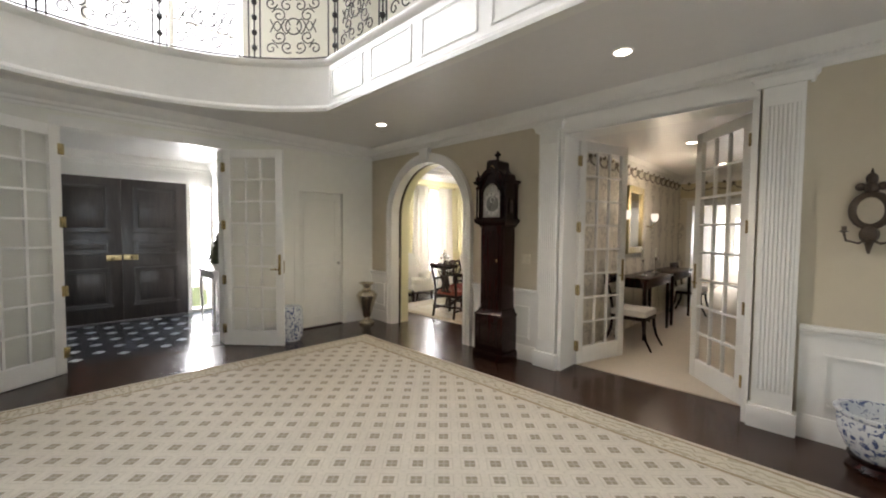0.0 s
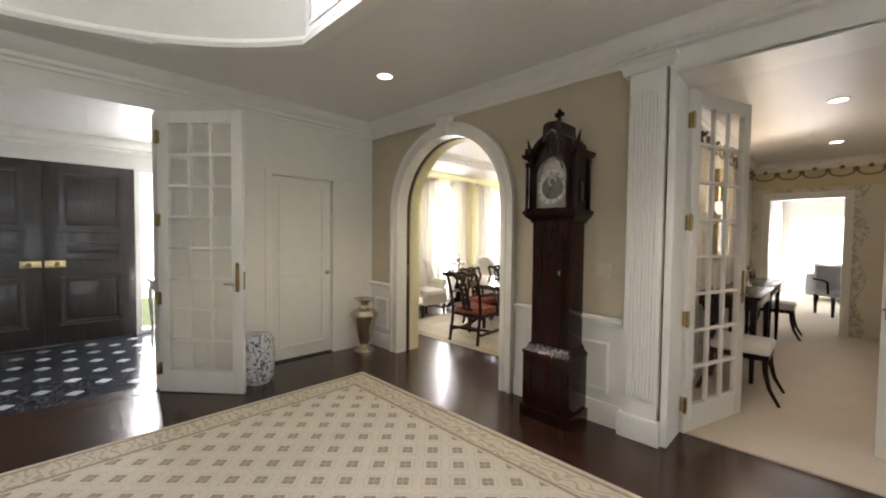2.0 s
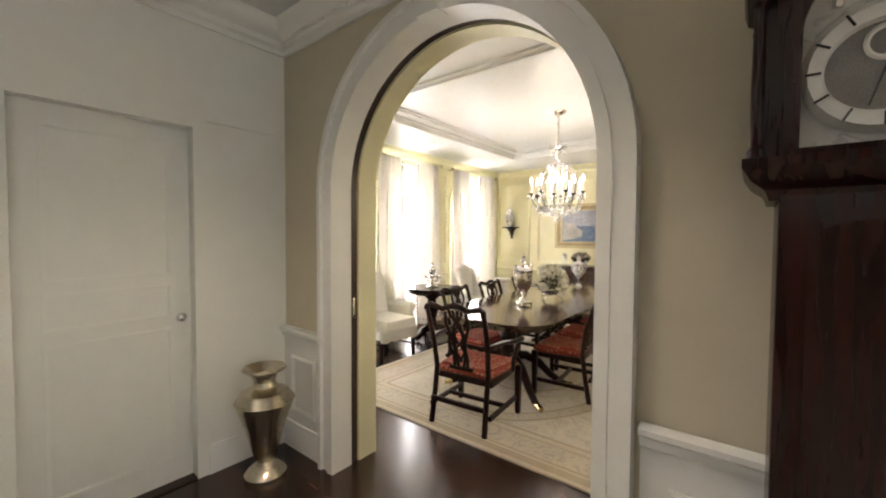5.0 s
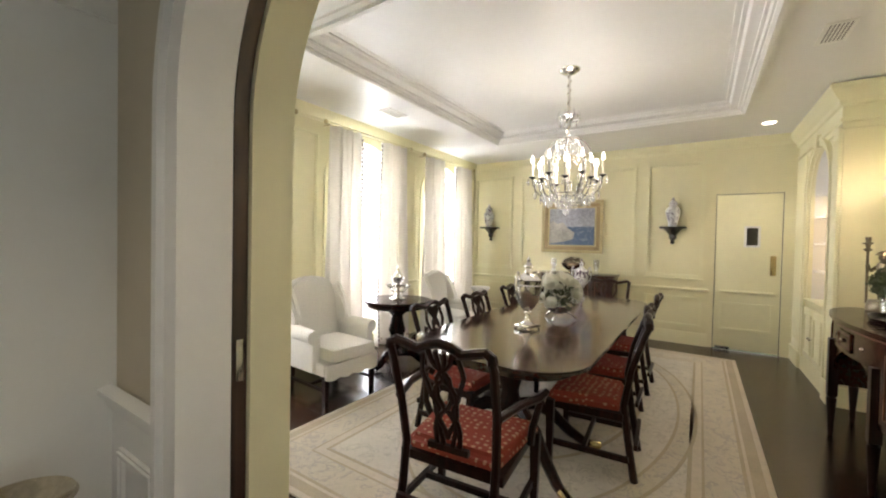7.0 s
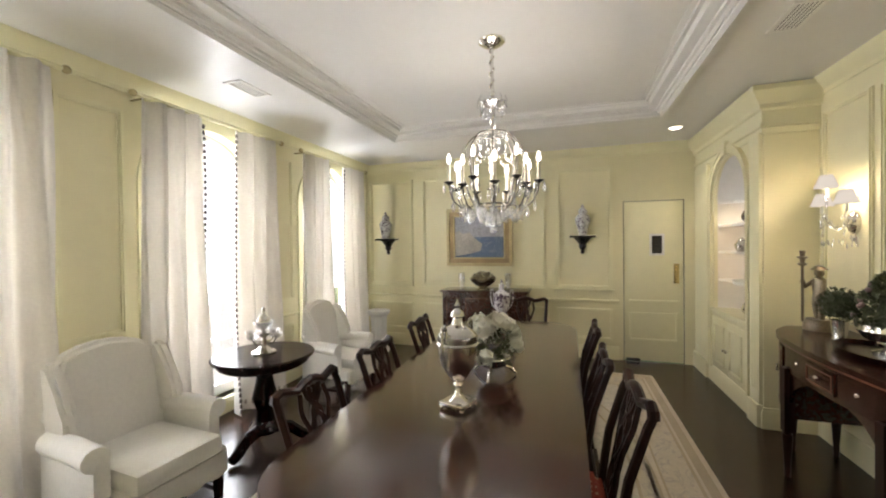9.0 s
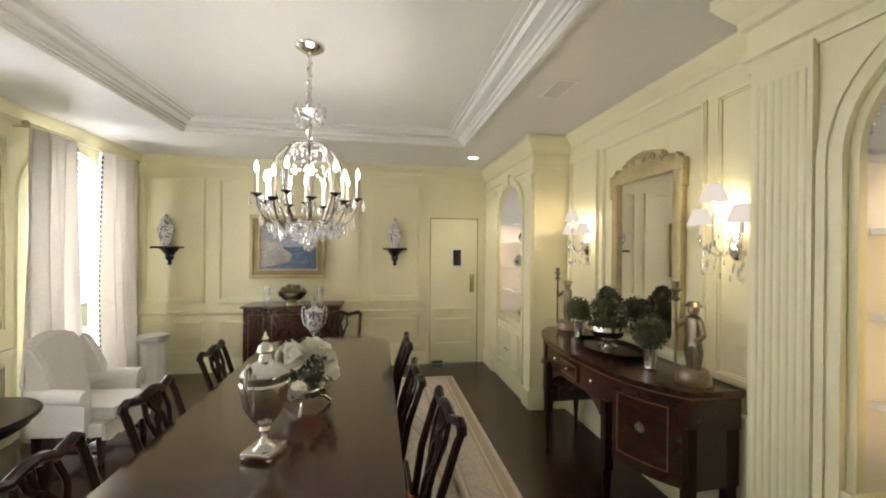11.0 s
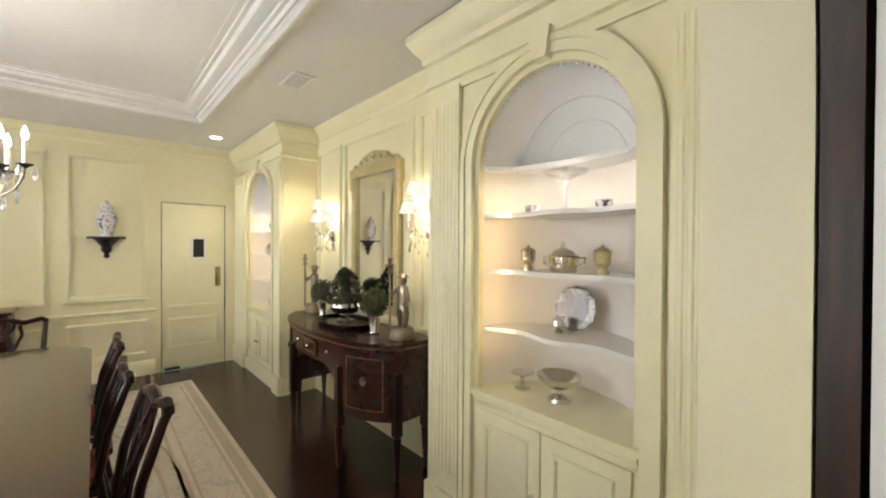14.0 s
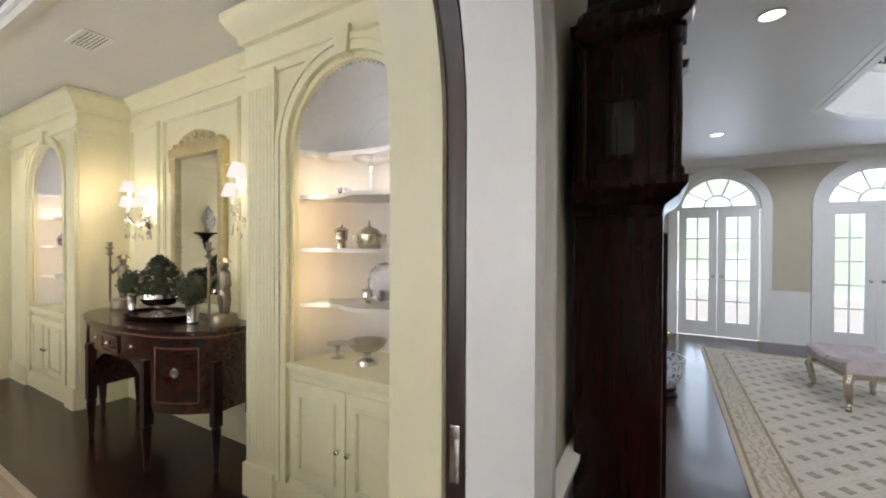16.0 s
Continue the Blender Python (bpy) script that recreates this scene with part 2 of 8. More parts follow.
RUGBORDER = mixed("rug_border", (0.60, 0.55, 0.44), (0.40, 0.35, 0.24), 0.95, _scroll, bump=0.5)
RUGBROWN = material("rug_brown_line", (0.33, 0.26, 0.16), 0.95, bump=0.5, bump_scale=260)
RUGCREAM = material("rug_cream", (0.60, 0.53, 0.43), 0.95, bump=0.5, bump_scale=260)


def _flora(n, l, pos):
    t = n.new("ShaderNodeTexNoise")
    t.inputs["Scale"].default_value, t.inputs["Detail"].default_value, t.inputs["Distortion"].default_value = 6.0, 3, 2.4
    l.new(pos, t.inputs["Vector"])
    a = maths(n, l, "GREATER_THAN", t.outputs["Fac"], 0.54)
    b = maths(n, l, "LESS_THAN", t.outputs["Fac"], 0.60)
    return maths(n, l, "MULTIPLY", maths(n, l, "MULTIPLY", a, b), 0.6)


RUG2FIELD = mixed("dining_rug_field", (0.62, 0.57, 0.49), (0.45, 0.41, 0.35), 0.95, _flora, bump=0.5)
RUG2GROUND = mixed("dining_rug_flowers", (0.58, 0.52, 0.42), (0.40, 0.36, 0.33), 0.95, _flora, bump=0.5)
RUG2BAND = material("dining_rug_band", (0.46, 0.39, 0.28), 0.95, vary=0.15, scale=20, bump=0.5, bump_scale=260)


def _spots(n, l, pos):
    t = n.new("ShaderNodeTexVoronoi")
    t.inputs["Scale"].default_value, t.inputs["Randomness"].default_value = 26, 0.35
    l.new(pos, t.inputs["Vector"])
    return maths(n, l, "MULTIPLY", maths(n, l, "LESS_THAN", t.outputs["Distance"], 0.27), 0.8)


REDSEAT = mixed("red_dotted_fabric", (0.30, 0.055, 0.035), (0.55, 0.36, 0.24), 0.8, _spots, bump=0.2)


def _willow(n, l, pos):
    t = n.new("ShaderNodeTexNoise")
    t.inputs["Scale"].default_value, t.inputs["Detail"].default_value, t.inputs["Distortion"].default_value = 22.0, 4, 1.6
    l.new(pos, t.inputs["Vector"])
    return maths(n, l, "GREATER_THAN", t.outputs["Fac"], 0.565)


BLUEWHITE = mixed("blue_white_porcelain", (0.66, 0.68, 0.69), (0.09, 0.12, 0.24), 0.12, _willow)
IMARI = mixed("painted_porcelain", (0.68, 0.67, 0.66), (0.12, 0.08, 0.12), 0.12, _willow)
CANVAS = mixed("seascape_canvas", (0.10, 0.15, 0.24), (0.26, 0.30, 0.36), 0.5, _flora)


def _veins(n, l, pos):
    t = n.new("ShaderNodeTexNoise")
    t.inputs["Scale"].default_value, t.inputs["Detail"].default_value, t.inputs["Distortion"].default_value = 9.0, 8, 2.0
    l.new(pos, t.inputs["Vector"])
    a = maths(n, l, "ABSOLUTE", maths(n, l, "SUBTRACT", t.outputs["Fac"], 0.5))
    return maths(n, l, "MULTIPLY", maths(n, l, "LESS_THAN", a, 0.03), 0.5)




def _damask(n, l, pos):
    x, y, z = xyz(n, l, pos)
    along = maths(n, l, "ADD", x, y)
    u = maths(n, l, "ABSOLUTE", maths(n, l, "SUBTRACT", maths(n, l, "FRACT", maths(n, l, "MULTIPLY", along, 2.4)), 0.5))
    w = maths(n, l, "ADD", 0.20, maths(n, l, "MULTIPLY", maths(n, l, "SINE", maths(n, l, "MULTIPLY", z, 9.0)), 0.13))
    t = n.new("ShaderNodeTexNoise")
    t.inputs["Scale"].default_value, t.inputs["Detail"].default_value, t.inputs["Distortion"].default_value = 14.0, 3, 1.5
    l.new(pos, t.inputs["Vector"])
    leaf = maths(n, l, "GREATER_THAN", t.outputs["Fac"], 0.50)
    return maths(n, l, "MULTIPLY", maths(n, l, "MULTIPLY", maths(n, l, "LESS_THAN", u, w), leaf), 0.62)


ROOM2W = mixed("figured_wallpaper", (0.70, 0.66, 0.56), (0.34, 0.31, 0.26), 0.7, _damask)
NAVY = mixed("dark_marble", (0.016, 0.020, 0.030), (0.16, 0.18, 0.22), 0.14, _veins)
INSETW = material("white_marble", (0.58, 0.59, 0.60), 0.22)
DIAL = mixed("engraved_dial", (0.42, 0.40, 0.36), (0.24, 0.23, 0.21), 0.4, _flora)


def floor_wood():
    m = wood("dark_floor", (0.018, 0.008, 0.005), (0.058, 0.024, 0.013), 0.24, axis=0, scale=2.0, coat=0.12)
    n, l = m.node_tree.nodes, m.node_tree.links
    br = n.new("ShaderNodeTexBrick")
    br.inputs["Scale"].default_value = 1.0
    br.inputs["Brick Width"].default_value, br.inputs["Row Height"].default_value = 1.1, 0.082
    br.inputs["Mortar Size"].default_value, br.inputs["Mortar Smooth"].default_value = 0.0012, 0.2
    br.inputs["Color1"].default_value, br.inputs["Color2"].default_value = (0.75, 0.75, 0.75, 1), (1.25, 1.2, 1.15, 1)
    br.inputs["Mortar"].default_value = (0.35, 0.35, 0.35, 1)
    geo = n.new("ShaderNodeNewGeometry")
    l.new(geo.outputs["Position"], br.inputs["Vector"])
    b = n["Principled BSDF"]
    mul = n.new("ShaderNodeMix")
    mul.data_type, mul.blend_type = "RGBA", "MULTIPLY"
    mul.inputs["Factor"].default_value = 1
    l.new(b.inputs["Base Color"].links[0].from_socket, mul.inputs[6])
    l.new(br.outputs["Color"], mul.inputs[7])
    l.new(mul.outputs[2], b.inputs["Base Color"])
    bp = n.new("ShaderNodeBump")
    bp.inputs["Strength"].default_value, bp.inputs["Distance"].default_value = 0.25, 0.004
    bp.invert = True
    l.new(br.outputs["Fac"], bp.inputs["Height"]), l.new(bp.outputs["Normal"], b.inputs["Normal"])
    return m


FLOOR = floor_wood()

# ---- mesh builders ----
def hexa(bm, p):
    """A solid from eight corners: four below, four above, both counter-clockwise seen from above."""
    v = [bm.verts.new(q) for q in p]
    for f in ((3, 2, 1, 0), (4, 5, 6, 7), (0, 1, 5, 4), (1, 2, 6, 5), (2, 3, 7, 6), (3, 0, 4, 7)):
        bm.faces.new([v[i] for i in f])
    return v


def box(bm, x0, y0, z0, x1, y1, z1, bevel=0.0):
    v = hexa(bm, [(x0, y0, z0), (x1, y0, z0), (x1, y1, z0), (x0, y1, z0), (x0, y0, z1), (x1, y0, z1), (x1, y1, z1), (x0, y1, z1)])
    if bevel:
        es = list({e for w in v for e in w.link_edges})
        bmesh.ops.bevel(bm, geom=es, offset=bevel, segments=2, affect="EDGES", profile=0.6)
    return bm


def lathe(bm, prof, c=(0, 0, 0), n=24, ang=2 * math.pi, start=0.0, sx=1.0, sy=1.0):
    """A turned shape: prof is (radius, height) from the bottom up."""
    full = ang > 6.28
    k = n if full else n + 1
    rings = [[bm.verts.new((c[0] + sx * r * math.cos(start + ang * i / n), c[1] + sy * r * math.sin(start + ang * i / n), c[2] + z)) for i in range(k)] for r, z in prof]
    for a, b in zip(rings, rings[1:]):
        for i in range(n):
            j = (i + 1) % k
            bm.faces.new((a[i], a[j], b[j], b[i]))
    if full:
        bm.faces.new(rings[0][::-1]), bm.faces.new(rings[-1])
    return bm


def tube(bm, pts, r, n=8, closed=False, r1=None):
    """A round bar along points; r1 is the radius at its end."""
    pts = [Vector(p) for p in pts]
    rings, side = [], None
    for i, p in enumerate(pts):
        a = pts[i - 1] if i or closed else p
        b = pts[(i + 1) % len(pts)] if i < len(pts) - 1 or closed else p
        d = (b - a).normalized()
        if side is None:
            side = d.orthogonal().normalized()
        side = (side - d * side.dot(d)).normalized()
        up = d.cross(side)
        q = r if r1 is None else r + (r1 - r) * i / (len(pts) - 1)
        rings.append([bm.verts.new(p + q * (math.cos(t) * side + math.sin(t) * up)) for t in (2 * math.pi * k / n for k in range(n))])
    for a, b in zip(rings, rings[1:] + (rings[:1] if closed else [])):
        for k in range(n):
            bm.faces.new((a[k], a[(k + 1) % n], b[(k + 1) % n], b[k]))
    if not closed:
        bm.faces.new(rings[0][::-1]), bm.faces.new(rings[-1])
    return bm


def prism(bm, poly, axis, a, b):
    """A flat outline pushed along an axis from a to b. Outline pairs are (y, z), (x, z) or (x, y)."""
    def at(p, h):
        q = list(p)
        q.insert(axis, h)
        return q
    lo, hi = [bm.verts.new(at(p, a)) for p in poly], [bm.verts.new(at(p, b)) for p in poly]
    bm.faces.new(lo[::-1]), bm.faces.new(hi)
    for i in range(len(poly)):
        j = (i + 1) % len(poly)
        bm.faces.new((lo[i], lo[j], hi[j], hi[i]))
    return bm


def ball(bm, c, r, n=12, sz=1.0):
    prof = [(r * math.sin(math.pi * i / n) or 1e-4, -r * sz * math.cos(math.pi * i / n)) for i in range(n + 1)]
    prof[0], prof[-1] = (1e-4, -r * sz), (1e-4, r * sz)
    return lathe(bm, prof, c, max(8, n))


def sweep(bm, prof, path, closed=False):
    """A moulding: prof is (out, z) pairs, out being to the left of the level path of (x, y, z) points."""
    pts = [Vector(p) for p in path]
    rows = []
    for i, p in enumerate(pts):
        d0 = (p - pts[i - 1]).normalized() if i or closed else None
        d1 = (pts[(i + 1) % len(pts)] - p).normalized() if i < len(pts) - 1 or closed else None
        d0, d1 = d0 or d1, d1 or d0
        n0, n1 = Vector((-d0.y, d0.x, 0)), Vector((-d1.y, d1.x, 0))
        m = (n0 + n1).normalized()
        m = m / max(m.dot(n0), 0.3)
        rows.append([bm.verts.new(p + m * o + Vector((0, 0, z))) for o, z in prof])
    k = len(prof)
    for a, b in zip(rows, rows[1:] + (rows[:1] if closed else [])):
        for i in range(k):
            bm.faces.new((a[i], b[i], b[(i + 1) % k], a[(i + 1) % k]))
    if not closed:
        bm.faces.new(rows[0]), bm.faces.new(rows[-1][::-1])
    return bm


def plate(bm, quads, axis, a, b):
    """One solid from flat quads of (u, z) corners that share their corners, across axis from a to b."""
    lo, hi, edges = {}, {}, {}

    def corner(p):
        k = (round(p[0], 5), round(p[1], 5))
        if k not in lo:
            lo[k] = bm.verts.new((a, p[0], p[1]) if axis == 0 else (p[0], a, p[1]))
            hi[k] = bm.verts.new((b, p[0], p[1]) if axis == 0 else (p[0], b, p[1]))
        return k
    for q in quads:
        ks = [corner(p) for p in q]
        bm.faces.new([lo[k] for k in ks]), bm.faces.new([hi[k] for k in ks[::-1]])
        for e in zip(ks, ks[1:] + ks[:1]):
            edges.setdefault(frozenset(e), []).append(e)
    for found in edges.values():
        if len(found) == 1:
            p, q = found[0]
            bm.faces.new((lo[q], lo[p], hi[p], hi[q]))
    return bm


def solid_wall(bm, axis, a, b, u0, u1, z0, z1, holes=()):
    """A wall across axis from a to b, between u0 and u1, with holes (u0, u1, z0, z1) or, arched, (u0, u1, z0, spring, True)."""
    quads = []

    def put(ua, ub, pa, pb, qa, qb):
        quads.append(((ua, pa), (ub, pb), (ub, qb), (ua, qa)))
    u = u0
    for h in sorted(holes):
        if h[0] > u:
            put(u, h[0], z0, z0, z1, z1)
        if h[2] > z0:
            put(h[0], h[1], z0, z0, h[2], h[2])
        if len(h) == 5:
            c, r = (h[0] + h[1]) / 2, (h[1] - h[0]) / 2
            xs = [c - r * math.cos(math.pi * i / 32) for i in range(33)]
            zs = [h[3] + r * math.sin(math.pi * i / 32) for i in range(33)]
            for i in range(32):
                put(xs[i], xs[i + 1], zs[i], zs[i + 1], z1, z1)
        elif h[3] < z1:
            put(h[0], h[1], h[3], h[3], z1, z1)
        u = h[1]
    if u < u1:
        put(u, u1, z0, z0, z1, z1)
    return plate(bm, quads, axis, a, b)


def arch_band(bm, axis, a, b, c, r0, r1, spring, z0=0.0, n=32, legs=True):
    """A band round an arched opening, from radius r0 to r1, across axis from a to b."""
    line = [(c - math.cos(math.pi * i / n), math.sin(math.pi * i / n)) for i in range(n + 1)]
    ring = [((c + (u - c) * r0, spring + w * r0), (c + (u - c) * r1, spring + w * r1)) for u, w in line]
    if legs:
        ring = [((c - r0, z0), (c - r1, z0))] + ring + [((c + r0, z0), (c + r1, z0))]
    rows = []
    for i, o in ring:
        rows.append([bm.verts.new((h, p[0], p[1]) if axis == 0 else (p[0], h, p[1])) for p, h in ((i, a), (i, b), (o, b), (o, a))])
    for p, q in zip(rows, rows[1:]):
        for k in range(4):
            bm.faces.new((p[k], q[k], q[(k + 1) % 4], p[(k + 1) % 4]))
    bm.faces.new(rows[0][::-1]), bm.faces.new(rows[-1])
    return bm


def frame_mould(bm, axis, at, out, u0, u1, z0, z1, w=0.035, d=0.016):
    """A raised picture-frame moulding on a wall across axis at `at`, standing out by d in direction out (+1 or -1)."""
    for k, (dd, ww) in enumerate(((d, w), (d * 1.7, w * 0.45))):
        off = 0 if k == 0 else w * 0.25
        a, b = sorted((at, at + out * dd))
        p0, p1, q0, q1 = u0 + off, u1 - off, z0 + off, z1 - off
        out4 = [(p0, q0), (p1, q0), (p1, q1), (p0, q1)]
        in4 = [(p0 + ww, q0 + ww), (p1 - ww, q0 + ww), (p1 - ww, q1 - ww), (p0 + ww, q1 - ww)]
        plate(bm, [(out4[i], out4[(i + 1) % 4], in4[(i + 1) % 4], in4[i]) for i in range(4)], axis, a, b)
    return bm


def mesh_of(name, bm, mat, smooth=None):
    bmesh.ops.recalc_face_normals(bm, faces=bm.faces[:])
    me = bpy.data.meshes.new(name)
    bm.to_mesh(me)
    bm.free()
    me.materials.append(mat)
    if smooth is not False:
        me.polygons.foreach_set("use_smooth", [True] * len(me.polygons))
        me.set_sharp_from_angle(angle=radians(smooth or 32))
    return me


def part(name, bm, mat, parent, label="", smooth=None):
    ob = new(name, mesh_of(name, bm, mat, smooth))
    ob.parent = parent
    if label:
        ob["label"] = label
    return ob


def structure(name, bm, mat, label, smooth=None, category=""):
    return tagged(new(name, mesh_of(name, bm, mat, smooth)), label, category, kind="structure")


def thing(name, label, category, m=None, group=""):
    ob = tagged(new(name), label, category, group)
    if m is not None:
        ob.matrix_world = m
    return ob


def B():
    return bmesh.new()

# ---- the large structure ----
# Plan: foyer x -5.4..3.6, y -3..4.17; dining room x -7.2..-2.25, y 4.47..10.1; side room north-east; entry hall west.
FW, FN, FE, FS, FC = -5.40, 4.17, 3.6, -3.0, 2.85
DW, DE, DS, DN, DC = -7.20, -2.25, 4.47, 10.1, 2.80
AX, AR, ASP = -4.035, 0.765, 1.72          # arch: centre, radius, spring height
OX0, OX1, OZ = -1.87, -0.29, 2.53          # wide opening to the side room
EY0, EY1 = 0.37, 1.87                      # opening to the entry hall
VC, VR, VN, VS = (-2.72, 0.6), 2.29, 2.55, -1.35   # void over the foyer: curve centre, radius, north and south edge
VC2 = (0.10, 0.6)

structure("floor", box(B(), FW, FS, -0.12, FE, 4.45, 0.0), FLOOR, "dark stained hardwood floor with a satin sheen", category="floor")
structure("floor_dining", box(B(), DW, 4.45, -0.12, -2.15, DN, 0.0), FLOOR, "dark stained hardwood floor of the dining room", category="floor")

b = B()
solid_wall(b, 0, FW - 0.18, FW, FS, 2.87, 0, FC, [(EY0, EY1, 0, OZ)])
solid_wall(b, 0, FW - 0.18, FW, 2.87, 4.45, 0, FC, [(2.87, 3.60, 0, 2.08)])
wall_west = structure("wall_west", b, WESTWHITE, "ivory painted foyer wall with entry opening and a flush door", category="wall")
b = B()
solid_wall(b, 1, FN, 4.265, FW, FE, 0, FC, [(AX - AR - 0.02, AX + AR + 0.02, 0, ASP, True), (OX0, OX1, 0, OZ)])
wall_north = structure("wall_north", b, TAN, "tan painted foyer wall with an arched opening", category="wall")
b = B()
solid_wall(b, 1, 4.325, DS, DW - 0.2, -2.15, 0, 3.1, [(AX - AR, AX + AR, 0, ASP, True)])
wall_dining_south = structure("wall_dining_south", b, YELLOW, "pale yellow dining room wall round the arch", category="wall")
b = B()
solid_wall(b, 1, 4.265, 4.44, -2.15, FE, 0, FC, [(OX0, OX1, 0, OZ)])
structure("wall_side_room_south", b, ROOM2W, "cream side room wall round the wide opening", category="wall")
b = B()
solid_wall(b, 0, FE, FE + 0.2, FS, 4.45, 0, FC, [(y - 0.55, y + 0.55, 0, 2.05, True) for y in GARDEN_Y])
wall_east = structure("wall_east", b, TAN, "tan foyer wall with arched garden doors", category="wall")
# South side is never in view; wall added to close it and block sun.
structure("wall_south", box(B(), FW - 0.18, FS - 0.2, 0, FE + 0.2, FS, 6.2), TAN, "plain tan wall added to close the unseen south side", category="wall")


def void_x(y, c, s):
    return c[0] + s * math.sqrt(max(VR * VR - (y - c[1]) ** 2, 0))


STEPS = 40
ys = [VS + (VN - VS) * i / STEPS for i in range(STEPS + 1)]
b = B()
box(b, FW, VN, FC, FE, FN, FC + 0.1)
box(b, FW, FS, FC, FE, VS, FC + 0.1)
for y0, y1 in zip(ys, ys[1:]):
    for c, s, e in ((VC, -1, FW), (VC2, 1, FE)):
        p0, p1 = void_x(y0, c, s), void_x(y1, c, s)
        q = [(e, y0), (p0, y0), (p1, y1), (e, y1)] if s < 0 else [(p0, y0), (e, y0), (e, y1), (p1, y1)]
        hexa(b, [(x, y, FC) for x, y in q] + [(x, y, FC + 0.1) for x, y in q])
structure("ceiling", b, CEIL, "off-white foyer ceiling round the open well", smooth=False, category="ceiling")

# fascia of the gallery round the well
WELL = [(void_x(y, VC, -1), y) for y in reversed(ys)] + [(void_x(y, VC2, 1), y) for y in ys]
b = B()
sweep(b, [(0.006, -0.004), (0.006, 0.55), (-0.08, 0.55), (-0.08, -0.004)], [(x, y, FC) for x, y in WELL], closed=True)
fascia = structure("trim", b, WHITE, "white gallery fascia round the well", category="trim")
b = B()
sweep(b, [(-0.03, -0.012), (0.03, -0.012), (0.035, 0.02), (0.02, 0.05), (0.009, 0.06), (-0.03, 0.06)], [(x, y, FC) for x, y in WELL], closed=True)
sweep(b, [(0.009, 0.49), (0.02, 0.50), (0.045, 0.53), (0.05, 0.56), (-0.1, 0.56), (-0.1, 0.555), (0, 0.549)], [(x, y, FC) for x, y in WELL], closed=True)
part("moulding", b, WHITE, fascia)
_n = 7
for i in range(_n):
    w = (1.30 + 3.92) / _n
    x0 = -3.92 + i * w
    part("panel", frame_mould(B(), 1, VN - 0.006, -1, x0 + 0.06, x0 + w - 0.06, FC + 0.11, FC + 0.44, 0.03, 0.006), WHITE, fascia)

# upper storey
b = B()
solid_wall(b, 0, -5.8, -5.62, FS, 6.0, 2.96, 6.2, [(-1.0, 2.2, 3.45, 5.9)])
structure("wall_upper_west", b, WESTWHITE, "white upper gallery wall with a tall window", category="wall")
structure("wall_upper_north", box(B(), -5.62, 4.6, 2.96, FE + 0.2, 4.8, 6.2), WESTWHITE, "white upper gallery wall", category="wall")
structure("wall_upper_east", box(B(), FE, FS, 2.96, FE + 0.2, 4.6, 6.2), WESTWHITE, "white upper gallery wall", category="wall")
structure("ceiling_upper", box(B(), -5.8, FS - 0.2, 6.2, FE + 0.2, 4.8, 6.35), CEIL, "white upper ceiling", category="ceiling")
b = B()
box(b, -5.62, FN, 2.96, FE, 4.6, 3.30), box(b, -5.62, VN + 0.08, 2.96, FE, FN, 3.30)
for y0, y1 in zip(ys, ys[1:]):
    x = min(void_x(y0, VC, -1), void_x(y1, VC, -1)) - 0.085
    box(b, -5.62, y0, 2.96, x, y1, 3.30)
structure("gallery_floor", b, CARPET, "cream carpeted gallery floor", smooth=False, category="floor")

# dining room shell
b = B()
solid_wall(b, 0, DW - 0.22, DW, 4.45, DN + 0.2, 0, 3.1, [(y - 0.55, y + 0.55, 0.16, 2.03, True) for y in WIN_Y])
wall_windows = structure("wall_dining_west", b, YELLOW, "pale yellow dining room wall with arched windows", category="wall")
b = B()
solid_wall(b, 1, DN, DN + 0.15, DW - 0.2, -2.15, 0, 3.1, [(-3.463, -2.763, 0, 2.08)])
wall_far = structure("wall_dining_north", b, YELLOW, "pale yellow panelled dining room wall", category="wall")
wall_buffet = structure("wall_dining_east", box(B(), DE, 6.0, 0, DE + 0.1, 8.42, 3.1), YELLOW, "pale yellow panelled wall behind the sideboard", category="wall")
TX0, TX1, TY0, TY1 = -6.08, -3.30, 5.40, 8.74
b = B()
box(b, DW, DS, DC, TX0, DN, DC + 0.1), box(b, TX1, DS, DC, DE, DN, DC + 0.1)
box(b, TX0, DS, DC, TX1, TY0, DC + 0.1), box(b, TX0, TY1, DC, TX1, DN, DC + 0.1)
box(b, TX0 + 0.001, TY0 + 0.001, DC + 0.085, TX1 - 0.001, TY1 - 0.001, DC + 0.3)
sweep(b, [(0.004, 0.01), (0.004, -0.030), (-0.018, -0.044), (-0.046, -0.040), (-0.050, -0.020), (-0.092, -0.016), (-0.097, 0.01)], [(TX0, TY0, DC), (TX1, TY0, DC), (TX1, TY1, DC), (TX0, TY1, DC)], closed=True)
sweep(b, [(0, -0.02), (0.02, -0.02), (0.03, 0.0), (0.05, 0.003), (0.052, 0.022), (0.075, 0.026), (0.11, 0.040), (0.125, 0.066), (0.150, 0.068), (0.153, 0.080), (0.19, 0.082), (0.195, 0.092), (0, 0.092)],
      [(TX0, TY0, DC), (TX1, TY0, DC), (TX1, TY1, DC), (TX0, TY1, DC)], closed=True)
structure("ceiling_dining", b, CEIL, "white tray ceiling with a stepped moulding", category="ceiling")

